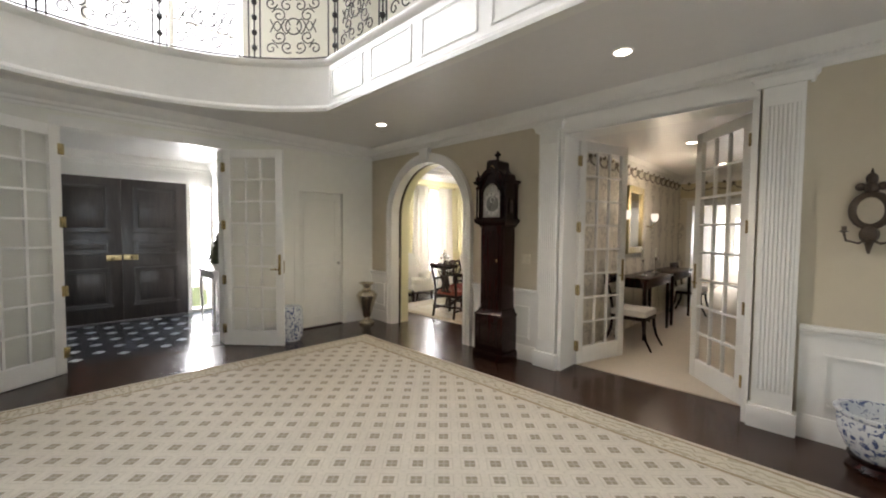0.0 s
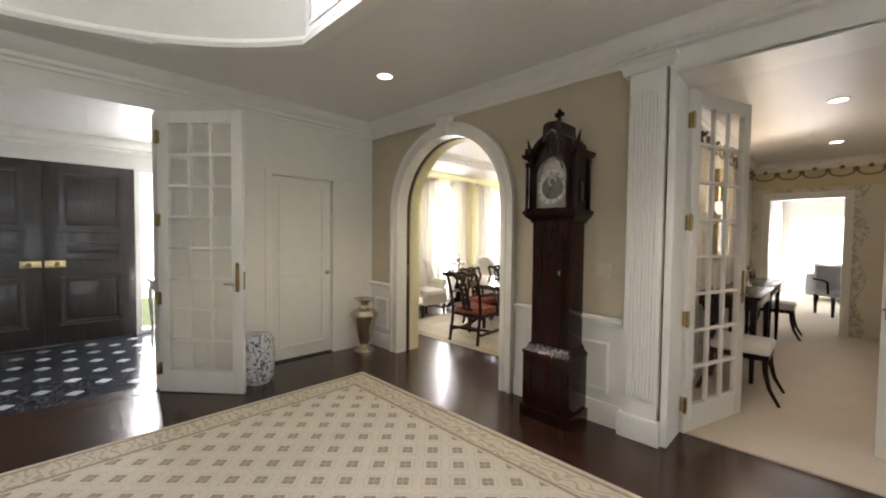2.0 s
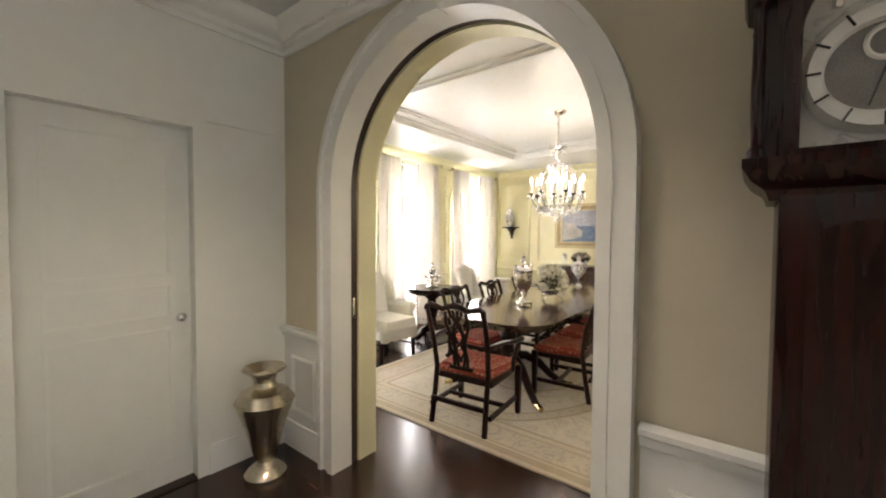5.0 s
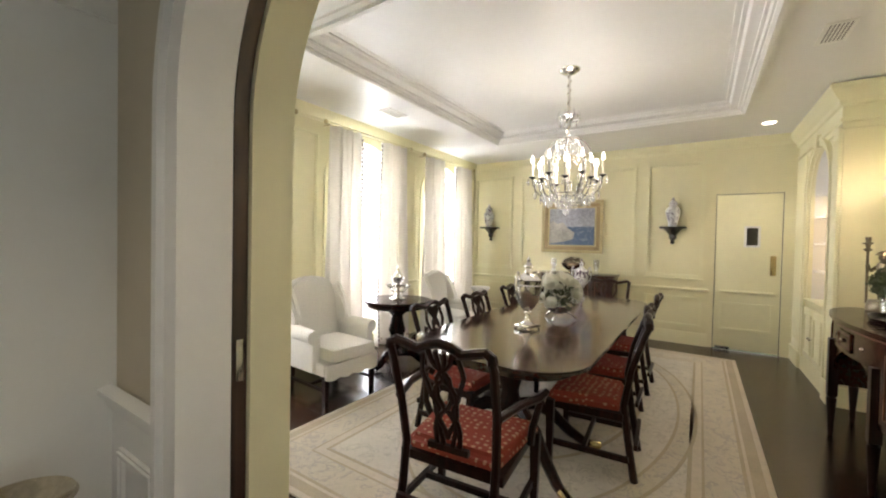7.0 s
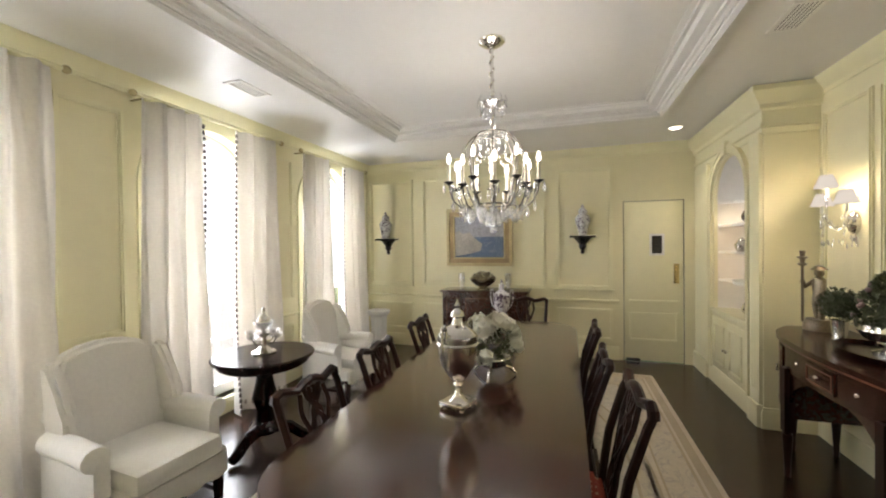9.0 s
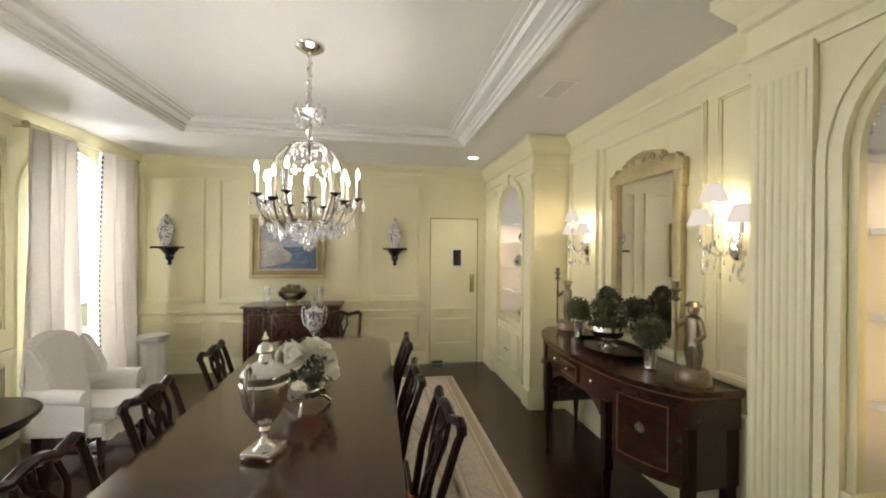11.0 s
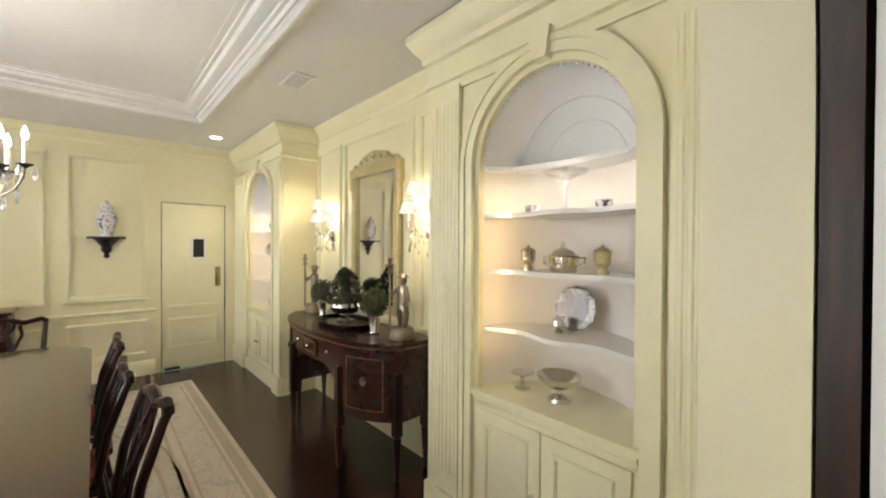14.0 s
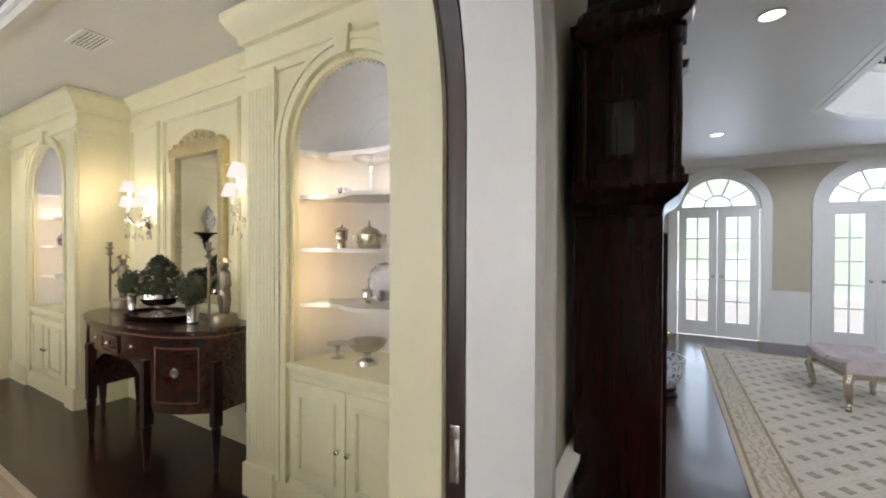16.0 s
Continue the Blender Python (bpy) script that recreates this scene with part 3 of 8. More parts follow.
# entry hall and side room shells
structure("floor_entry", box(B(), -8.2, -1.4, -0.12, FW - 0.0, 2.6, -0.006), NAVY, "dark marble entry floor", category="floor")
b = B()
solid_wall(b, 0, -8.25, -8.0, -1.4, 2.6, 0, 2.9, [(0.20, 2.015, 0, 2.31), (2.07, 2.38, 0.05, 2.27), (-0.17, 0.14, 0.05, 2.27)])
structure("wall_entry_west", b, WHITE, "white entry wall with double doors and sidelights", category="wall")
structure("wall_entry_north", box(B(), -8.0, 2.43, 0, FW - 0.18, 2.6, 2.9), WHITE, "white entry hall wall", category="wall")
structure("wall_entry_south", box(B(), -8.0, -1.4, 0, FW - 0.18, -1.25, 2.9), WHITE, "white entry hall wall", category="wall")
structure("ceiling_entry", box(B(), -8.0, -1.25, 2.68, FW - 0.18, 2.43, 2.9), CEIL, "white entry hall ceiling", category="ceiling")

structure("floor_side_room", box(B(), -2.1, 4.45, -0.12, FE, 15.2, 0.012), CARPET, "cream fitted carpet", category="floor")
structure("wall_side_room_west", box(B(), -2.15, DS, 0, -2.05, 15.0, 2.72), ROOM2W, "cream papered side room wall", category="wall")
b = B()
solid_wall(b, 1, 9.4, 9.55, -2.05, 2.0, 0, 2.72, [(-1.83, -0.98, 0, 2.06)])
structure("wall_side_room_north", b, ROOM2W, "cream papered wall with a doorway", category="wall")
structure("wall_side_room_east", box(B(), 2.0, 4.44, 0, 2.15, 15.0, 2.72), ROOM2W, "cream papered side room wall", category="wall")
structure("ceiling_side_room", box(B(), -2.05, 4.44, 2.62, 2.0, 15.0, 2.72), CEIL, "white side room ceiling", category="ceiling")
b = B()
solid_wall(b, 1, 14.9, 15.1, -2.05, 2.0, 0, 2.72, [(-1.95, -0.78, 0.38, 1.98)])
structure("wall_far_room_north", b, WHITE, "white wall with a broad window", category="wall")

# outdoors
structure("ground", box(B(), -60, -60, -0.5, 60, 60, -0.3), material("lawn", (0.13, 0.17, 0.07), 0.9, vary=0.4, scale=2, bump=0.6, bump_scale=20), "mown green lawn", category="lawn")

structure("terrace_east", box(B(), 3.75, -8, -0.298, 11.5, 12, -0.06), PAVING, "pale stone garden terrace", category="terrace")
structure("terrace_west", box(B(), -13.6, 3.5, -0.298, -7.45, 14, -0.06), PAVING, "pale stone paving outside the windows", category="terrace")


# Self-lit plane: the overexposed daylight outside is put into its emission.
def glow_backdrop(name, m, w, h, strength):
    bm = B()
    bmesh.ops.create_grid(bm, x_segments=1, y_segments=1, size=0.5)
    ob = structure(name, bm, glow(name + "_glow", (0.95, 0.98, 1.0), strength), "self-lit plane standing in for the bright garden view", category="backdrop")
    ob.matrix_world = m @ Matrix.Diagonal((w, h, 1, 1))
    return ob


glow_backdrop("backdrop", look((-14.0, 4.0, 3.5), (0, 4.0, 3.5)) , 34, 12, 2.0)
glow_backdrop("backdrop_east", look((14.0, 0.0, 3.5), (0, 0.0, 3.5)), 34, 12, 1.5)
# Pale green and white noise in the emission imitates bright foliage.
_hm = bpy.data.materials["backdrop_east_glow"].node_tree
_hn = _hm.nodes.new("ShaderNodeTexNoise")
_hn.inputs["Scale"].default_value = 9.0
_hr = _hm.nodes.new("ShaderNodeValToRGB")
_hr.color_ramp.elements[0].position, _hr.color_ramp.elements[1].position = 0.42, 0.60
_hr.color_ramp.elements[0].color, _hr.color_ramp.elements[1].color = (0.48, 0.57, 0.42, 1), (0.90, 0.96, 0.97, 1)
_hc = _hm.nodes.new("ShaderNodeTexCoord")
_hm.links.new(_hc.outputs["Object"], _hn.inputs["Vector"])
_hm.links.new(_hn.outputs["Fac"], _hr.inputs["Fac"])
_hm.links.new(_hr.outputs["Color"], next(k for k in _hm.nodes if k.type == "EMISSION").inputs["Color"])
glow_backdrop("backdrop_north", look((-1.0, 24.0, 3.0), (-1.0, 0, 3.0)), 20, 10, 1.8)

# ---- trim of the foyer ----
CROWN = [(0, 0), (0.02, 0), (0.025, 0.03), (0.045, 0.045), (0.05, 0.075), (0.09, 0.10), (0.12, 0.14), (0.13, 0.18), (0, 0.18)]
b = B()
sweep(b, CROWN, [(FE, FS, FC - 0.18), (FE, FN, FC - 0.18), (FW, FN, FC - 0.18), (FW, FS, FC - 0.18)])
crown = structure("crown_moulding", b, WHITE, "white crown moulding of the foyer", category="trim")
b = B()
x = -5.2
while x < 3.4:
    box(b, x, FN - 0.062, FC - 0.112, x + 0.022, FN - 0.03, FC - 0.082)
    x += 0.04
part("dentils", b, WHITE, crown)["kind"] = "stuff"

# arch casing, pocket slot and yellow jamb
b = B()
arch_band(b, 1, 4.115, 4.265, AX, AR, AR + 0.05, ASP)
arch_band(b, 1, 4.125, 4.17, AX, AR + 0.045, AR + 0.125, ASP)
arch_band(b, 1, 4.105, 4.17, AX, AR + 0.10, AR + 0.13, ASP)
casing = structure("arch_casing", b, WHITE, "white arched door casing", category="trim")
b = B()
prism(b, [(AX - 0.065, ASP + AR - 0.01), (AX + 0.065, ASP + AR - 0.01), (AX + 0.095, FC - 0.17), (AX - 0.095, FC - 0.17)], 1, 4.085, 4.17)
part("keystone", b, WHITE, casing)
POCKET = wood("pocket_wood", (0.022, 0.011, 0.007), (0.060, 0.030, 0.020), 0.35)
slot = structure("pocket_slot", arch_band(B(), 1, 4.266, 4.324, AX, AR + 0.05, AR + 0.07, ASP), NIGHT, "dark slot of the pocket doors in the arch", category="trim")
pd = thing("pocket_door", "dark wooden pocket door edges slid into the arch slot", "door", pose(AX, 4.295, 0))
part("door_edge", arch_band(B(), 1, -0.020, 0.026, 0, AR + 0.014, AR + 0.049, ASP, 0.004), POCKET, pd)
for s in (-1, 1):
    part("edge_pull", box(B(), s * (AR + 0.012) - 0.003, -0.010, 0.93, s * (AR + 0.012) + 0.003, 0.014, 1.06, 0.002), SILVER, pd, "metal edge pull")

# wainscot of the north foyer wall
wains = structure("wainscot", box(B(), FW, FN - 0.014, 0, AX - AR - 0.15, FN, 0.79), WHITE, "white panelled wainscot below the chair rail", category="trim")
spans = [(AX + AR + 0.15, -2.17), (0.02, FE)]
for u0, u1 in spans:
    part("board", box(B(), u0, FN - 0.014, 0, u1, FN, 0.79), WHITE, wains)
RAIL = [(0, 0), (0.018, 0.0), (0.022, 0.03), (0.04, 0.045), (0.042, 0.065), (0.02, 0.072), (0, 0.075)]
BASE = [(0, 0), (0.02, 0), (0.02, 0.13), (0.012, 0.15), (0.008, 0.17), (0, 0.175)]
for u0, u1 in [(FW, AX - AR - 0.155)] + spans:
    part("chair_rail", sweep(B(), RAIL, [(u1, FN - 0.014, 0.76), (u0, FN - 0.014, 0.76)]), WHITE, wains)
    part("baseboard", sweep(B(), BASE, [(u1, FN - 0.014, 0), (u0, FN - 0.014, 0)]), WHITE, wains)
for u0, u1 in ((-5.3, -5.02), (-3.03, -2.80), (-2.62, -2.27), (0.15, 0.75), (0.9, 1.9), (2.0, 3.4)):
    part("panel", frame_mould(B(), 1, FN - 0.014, -1, u0, u1, 0.25, 0.635, 0.03, 0.012), WHITE, wains)
b = B()
sweep(b, BASE, [(FW, 2.82, 0), (FW, EY1 + 0.1, 0)]), sweep(b, BASE, [(FW, FN, 0), (FW, 3.66, 0)])
structure("baseboard", b, WHITE, "white baseboard of the ivory wall", category="trim")

# fluted pilasters and head of the wide opening
def pilaster(x0, x1):
    t = structure("pilaster", box(B(), x0 + 0.02, FN - 0.07, 0.0, x1 - 0.02, FN, FC - 0.18), WHITE, "white fluted pilaster beside the wide opening", category="pilaster")
    part("plinth", box(B(), x0 - 0.005, FN - 0.1, 0, x1 + 0.005, FN, 0.17, 0.006), WHITE, t)
    part("capital", sweep(B(), [(0, 0), (0.02, 0), (0.03, 0.04), (0.05, 0.06), (0.05, 0.09), (0, 0.09)], [(x1, FN, FC - 0.27), (x1, FN - 0.07, FC - 0.27), (x0, FN - 0.07, FC - 0.27), (x0, FN, FC - 0.27)]), WHITE, t)
    k = 8
    w = (x1 - x0 - 0.08) / k
    me = mesh_of("flute", prism(B(), [(-w * 0.42, FN - 0.07), (-w * 0.36, FN - 0.078), (-w * 0.2, FN - 0.081), (w * 0.2, FN - 0.081), (w * 0.36, FN - 0.078), (w * 0.42, FN - 0.07)], 2, 0.30, 2.44), WHITE)
    for i in range(k):
        o = new("flute", me)
        o.parent, o.location.x = t, x0 + 0.04 + w * (i + 0.5)
    return t


pilaster(-2.17, -1.90)
pilaster(-0.26, 0.02)
b = B()
box(b, -1.90, FN - 0.05, OZ, -0.26, FN, FC - 0.17)
box(b, OX0 - 0.03, FN - 0.05, 0, OX0 + 0.012, 4.445, OZ), box(b, OX1 - 0.012, FN - 0.05, 0, OX1 + 0.03, 4.445, OZ)
box(b, OX0, FN - 0.05, OZ - 0.012, OX1, 4.445, OZ + 0.01)
structure("opening_casing", b, WHITE, "white casing of the wide opening", category="trim")
b = B()
box(b, FW - 0.2, EY0 - 0.07, 0, FW + 0.025, EY0 + 0.012, OZ - 0.012), box(b, FW - 0.2, EY1 - 0.012, 0, FW + 0.025, EY1 + 0.07, OZ - 0.012)
box(b, FW - 0.2, EY0 - 0.07, OZ - 0.012, FW + 0.025, EY1 + 0.07, OZ + 0.09)
structure("entry_casing", b, WHITE, "white casing of the entry opening", category="trim")

# ---- trim of the dining room ----
b = B()
DCROWN = [(0, 0), (0.012, 0), (0.018, 0.03), (0.04, 0.05), (0.075, 0.085), (0.09, 0.12), (0, 0.12)]
sweep(b, DCROWN, [(DE, DN, DC - 0.12), (DW, DN, DC - 0.12), (DW, DS, DC - 0.12)])
structure("crown_moulding_dining", b, YELLOW2, "pale yellow crown moulding", category="trim")
DRAIL = [(0, 0), (0.014, 0), (0.018, 0.02), (0.034, 0.035), (0.034, 0.05), (0, 0.055)]
for u0, u1 in ((-7.2, -3.52),):
    part("chair_rail", sweep(B(), DRAIL, [(u1, DN, 0.735), (u0, DN, 0.735)]), YELLOW2, wall_far)
    part("baseboard", sweep(B(), BASE, [(u1, DN, 0), (u0, DN, 0)]), YELLOW2, wall_far)
for u0, u1 in ((-7.16, -6.42), (-6.27, -4.45), (-4.31, -3.59)):
    part("panel", frame_mould(B(), 1, DN, -1, u0, u1, 0.93, 2.55, 0.05, 0.020), YELLOW2, wall_far)
    part("panel", frame_mould(B(), 1, DN, -1, u0, u1, 0.25, 0.67, 0.04, 0.016), YELLOW2, wall_far)
    part("sill_moulding", box(B(), u0 - 0.01, DN - 0.03, 0.905, u1 + 0.01, DN, 0.93, 0.004), YELLOW2, wall_far)
edges = [4.47] + [e for y in WIN_Y for e in (y - 0.66, y + 0.66)] + [DN]
for u0, u1 in zip(edges[::2], edges[1::2]):
    if u1 - u0 > 0.1:
        part("chair_rail", sweep(B(), DRAIL, [(DW, u1, 0.735), (DW, u0, 0.735)]), YELLOW2, wall_windows)
        part("baseboard", sweep(B(), BASE, [(DW, u1, 0), (DW, u0, 0)]), YELLOW2, wall_windows)
    if u1 - u0 > 0.3:
        part("panel", frame_mould(B(), 0, DW, 1, u0 + 0.06, u1 - 0.06, 0.25, 0.67, 0.035, 0.012), YELLOW2, wall_windows)
        part("panel", frame_mould(B(), 0, DW, 1, u0 + 0.06, u1 - 0.06, 0.93, 2.55, 0.04, 0.014), YELLOW2, wall_windows)
for u0, u1 in ((6.62, 7.72), (6.1, 6.55), (7.79, 8.31)):
    part("panel", frame_mould(B(), 0, DE, -1, u0, u1, 0.93, 2.55, 0.035, 0.014), YELLOW2, wall_buffet)
part("chair_rail", sweep(B(), DRAIL, [(DE, 6.05, 0.735), (DE, 8.38, 0.735)]), YELLOW2, wall_buffet)
part("baseboard", sweep(B(), BASE, [(DE, 6.05, 0), (DE, 8.38, 0)]), YELLOW2, wall_buffet)
part("crown", sweep(B(), DCROWN, [(DE, 6.05, DC - 0.12), (DE, 8.38, DC - 0.12)]), YELLOW2, wall_buffet)

# ---- doors and windows ----
def french_leaf(name, label, w=0.775, h=2.505, cols=3, rows=8):
    t = thing(name, label, "door", group="french door leaves")
    s, d, bot, top = 0.095, 0.021, 0.20, 0.105
    part("stile", box(B(), 0, -d, 0.008, s, d, h, 0.003), WHITE, t)
    part("stile", box(B(), w - s, -d, 0.008, w, d, h, 0.003), WHITE, t)
    part("bottom_rail", box(B(), s, -d, 0.008, w - s, d, bot, 0.003), WHITE, t)
    part("top_rail", box(B(), s, -d, h - top, w - s, d, h, 0.003), WHITE, t)
    pw, ph = (w - 2 * s) / cols, (h - top - bot) / rows
    vm = mesh_of("muntin", box(B(), -0.011, -0.015, bot, 0.011, 0.015, h - top, 0.003), WHITE)
    hm = mesh_of("muntin", box(B(), s, -0.0155, -0.011, w - s, 0.0155, 0.011, 0.003), WHITE)
    gm = mesh_of("pane", box(B(), 0.008, -0.002, 0.008, pw - 0.008, 0.002, ph - 0.008), PANE, False)
    for i in range(1, cols):
        o = new("muntin", vm); o.parent = t; o.location.x = s + i * pw
    for i in range(1, rows):
        o = new("muntin", hm); o.parent = t; o.location.z = bot + i * ph
    for i in range(cols):
        for k in range(rows):
            o = new("pane", gm); o.parent = t; o.location = (s + i * pw, 0, bot + k * ph); o.visible_shadow = False
    hd = part("lock_plate", box(B(), w - 0.065, -0.026, 0.92, w - 0.028, 0.026, 1.18, 0.004), BRASS, t, "brass lock plate")
    b = B()
    for sgn in (-1, 1):
        tube(b, [(w - 0.046, sgn * 0.02, 0.99), (w - 0.046, sgn * 0.055, 0.99), (w - 0.06, sgn * 0.062, 0.99), (w - 0.15, sgn * 0.06, 0.992)], 0.008)
    part("lever", b, BRASS, hd)
    part("latch", box(B(), w - 0.002, -0.011, 0.94, w + 0.004, 0.011, 1.10, 0.001), BRASS, t, "brass latch face")
    for z in (0.22, 0.85, 1.55, 2.28):
        b = B()
        box(b, -0.030, -0.026, z - 0.055, 0.026, -0.0195, z + 0.055, 0.002), box(b, -0.030, 0.0195, z - 0.055, 0.026, 0.026, z + 0.055, 0.002), box(b, -0.007, -0.021, z - 0.055, -0.0005, 0.021, z + 0.055, 0.001)
        tube(b, [(-0.006, -0.029, z - 0.062), (-0.006, -0.029, z + 0.062)], 0.008)
        part("hinge", b, BRASS, t, "brass butt hinge")
    return t


def turned(x, y, ex, ey):
    return pose(x, y, 0, 0, 0, math.degrees(math.atan2(ey - y, ex - x)))


leaf = french_leaf("french_door", "white multi-pane french door leaf standing open")
leaf.matrix_world = turned(-1.845, 4.43, -1.60, 5.19)
copy_thing(leaf, turned(-0.325, 4.45, -0.85, 5.04))
copy_thing(leaf, turned(FW + 0.04, EY1 + 0.0, -4.78, 2.38))
copy_thing(leaf, turned(FW + 0.04, EY0 - 0.0, -4.95, -0.28))

# flush side door
d = thing("door_1", "ivory panelled door closed in the foyer wall", "door", pose(FW - 0.06, 2.87, 0))
d["kind"] = "structure"
part("slab", box(B(), -0.04, 0.004, 0.012, 0.0, 0.726, 2.076, 0.002), WESTWHITE, d)
for z0, z1 in ((0.15, 0.92), (0.98, 1.17), (1.22, 1.98)):
    part("panel", frame_mould(B(), 0, 0, 1, 0.10, 0.63, z0, z1, 0.02, 0.006), WESTWHITE, d)
b = B()
tube(b, [(0, 0.66, 0.98), (0.035, 0.66, 0.98)], 0.009)
ball(b, (0.052, 0.66, 0.98), 0.026, 10)
part("knob", b, SILVER, d, "round metal knob")
b = B()
box(b, FW - 0.002, 2.80, 0, FW + 0.012, 2.872, 2.14), box(b, FW - 0.002, 3.598, 0, FW + 0.012, 3.67, 2.14), box(b, FW - 0.002, 2.80, 2.078, FW + 0.013, 3.67, 2.141)
structure("door_casing", b, WESTWHITE, "flat ivory casing of the side door", category="trim")
structure("door_sill", box(B(), FW - 0.10, 2.875, 0.0, FW + 0.005, 3.595, 0.012), NIGHT, "dark threshold under the side door", category="trim")

for y0, y1 in ((EY1 + 0.30, 2.80), (3.67, FN - 0.005)):
    part("head_moulding", box(B(), FW, y0, 2.125, FW + 0.010, y1, 2.14, 0.002), WESTWHITE, wall_west)
part("stile_moulding", box(B(), FW, 2.60, 0.18, FW + 0.008, 2.612, 2.125, 0.002), WESTWHITE, wall_west)

# front doors
fd = thing("front_door", "dark panelled front door with a brass lock rail", "door", pose(-7.96, 0.21, 0), "front door pair")
W = 0.898
part("slab", box(B(), -0.055, 0.002, 0.012, 0.0, W, 2.30, 0.004), DOORDK, fd)
for z0, z1 in ((0.26, 0.87), (1.10, 1.31), (1.45, 2.19)):
    part("panel", frame_mould(B(), 0, 0, 1, 0.15, W - 0.15, z0, z1, 0.045, 0.020), DOORDK, fd)
    part("panel_field", box(B(), -0.004, 0.215, z0 + 0.065, 0.022, W - 0.215, z1 - 0.065, 0.012), DOORDK, fd)
    part("ledge_moulding", box(B(), -0.002, 0.13, z0 - 0.024, 0.040, W - 0.13, z0 + 0.002, 0.006), DOORDK, fd)
lk = part("lock_rail", box(B(), -0.001, W - 0.20, 0.985, 0.022, W - 0.01, 1.075, 0.004), BRASS, fd, "brass rim lock")
part("knob", ball(tube(B(), [(0.02, W - 0.12, 1.03), (0.05, W - 0.12, 1.03)], 0.01), (0.065, W - 0.12, 1.03), 0.026, 10), BRASS, lk)
copy_thing(fd, pose(-7.96, 2.008, 0) @ Matrix.Scale(-1, 4, (0, 1, 0)))
structure("front_door_casing", box(box(box(B(), -8.0, 2.01, 0, -7.955, 2.07, 2.40), -8.0, 0.13, 0, -7.955, 0.205, 2.40), -8.0, 0.205, 2.305, -7.955, 2.01, 2.40), WHITE, "white front door casing", category="trim")
# Strips added behind the leaves to keep daylight from leaking through the gaps.
structure("front_door_light_block", box(box(B(), -8.10, 1.04, 0.03, -8.018, 1.18, 2.305), -8.12, 0.2, 0.0, -8.018, 2.015, 0.03), DOORDK, "dark strips added behind the front doors to block light leaks", category="trim")
for y0, y1, k in ((2.07, 2.38, 1), (-0.17, 0.14, 2)):
    w = structure(f"window_{k}", box(B(), -8.13, y0, 0.05, -8.12, y1, 2.27), PANE, "tall clear sidelight beside the front door", False, "window")
    w.visible_shadow = False
    for z in (0.6, 1.15, 1.7):
        part("muntin", box(B(), -8.14, y0, z - 0.01, -8.11, y1, z + 0.01), WHITE, w)
structure("entry_crown", sweep(B(), CROWN, [(FW - 0.18, 2.43, 2.50), (-8.0, 2.43, 2.50), (-8.0, -1.25, 2.50)]), WHITE, "white crown moulding of the entry hall", category="trim")
structure("entry_baseboard", sweep(B(), BASE, [(FW - 0.18, 2.43, 0), (-8.0, 2.43, 0)]), WHITE, "white entry baseboard", category="trim")

# garden doors in the east wall
for yc in GARDEN_Y:
    y0, y1 = yc - 0.55, yc + 0.55
    g = thing("garden_door", "white arched french garden doors, closed", "door", pose(FE, yc, 0), "garden doors")
    for s in (-1, 1):
        a, e = (0.004, 0.53) if s > 0 else (-0.53, -0.004)
        lf = B()
        box(lf, 0.03, a, 0.01, 0.075, a + 0.11, 2.04), box(lf, 0.03, e - 0.11, 0.01, 0.075, e, 2.04)
        box(lf, 0.03, a + 0.11, 0.01, 0.075, e - 0.11, 0.24), box(lf, 0.03, a + 0.11, 1.92, 0.075, e - 0.11, 2.04)
        lp = part("leaf", lf, WHITE, g)
        for k in range(1, 5):
            part("muntin", box(B(), 0.04, a + 0.11, 0.24 + k * 0.336 - 0.011, 0.065, e - 0.11, 0.24 + k * 0.336 + 0.011), WHITE, lp)
        part("muntin", box(B(), 0.041, (a + e) / 2 - 0.011, 0.24, 0.064, (a + e) / 2 + 0.011, 1.92), WHITE, lp)
        o = part("pane", box(B(), 0.051, a + 0.1, 0.23, 0.054, e - 0.1, 1.93), PANE, lp, smooth=False)
        o.visible_shadow = False
        part("knob", ball(B(), (0.0, s * 0.06, 0.98), 0.024, 8), SILVER, lp)
    part("transom", box(B(), 0.02, -0.55, 2.042, 0.09, 0.55, 2.10), WHITE, g)
    b = arch_band(B(), 0, 0.03, 0.08, 0, 0.49, 0.548, 2.05, legs=False)
    part("fanlight_frame", b, WHITE, g)
    part("fan_hub", arch_band(B(), 0, 0.035, 0.07, 0, 0.17, 0.195, 2.09, legs=False, n=16), WHITE, g)
    for k in range(1, 5):
        an = math.pi * k / 5
        part("muntin", tube(B(), [(0.052, 0.18 * math.cos(an), 2.09 + 0.18 * math.sin(an)), (0.052, 0.51 * math.cos(an), 2.05 + 0.51 * math.sin(an))], 0.012, 6), WHITE, g)
    part("casing", arch_band(B(), 0, -0.03, 0.0, 0, 0.55, 0.68, 2.05), WHITE, g)
structure("wainscot_east", box(box(box(B(), FE - 0.014, 2.045, 0, FE, 2.485, 0.79), FE - 0.014, 0.235, 0, FE, 0.675, 0.79), FE - 0.014, 3.855, 0, FE, 4.15, 0.79), WHITE, "white wainscot between the garden doors", category="trim")

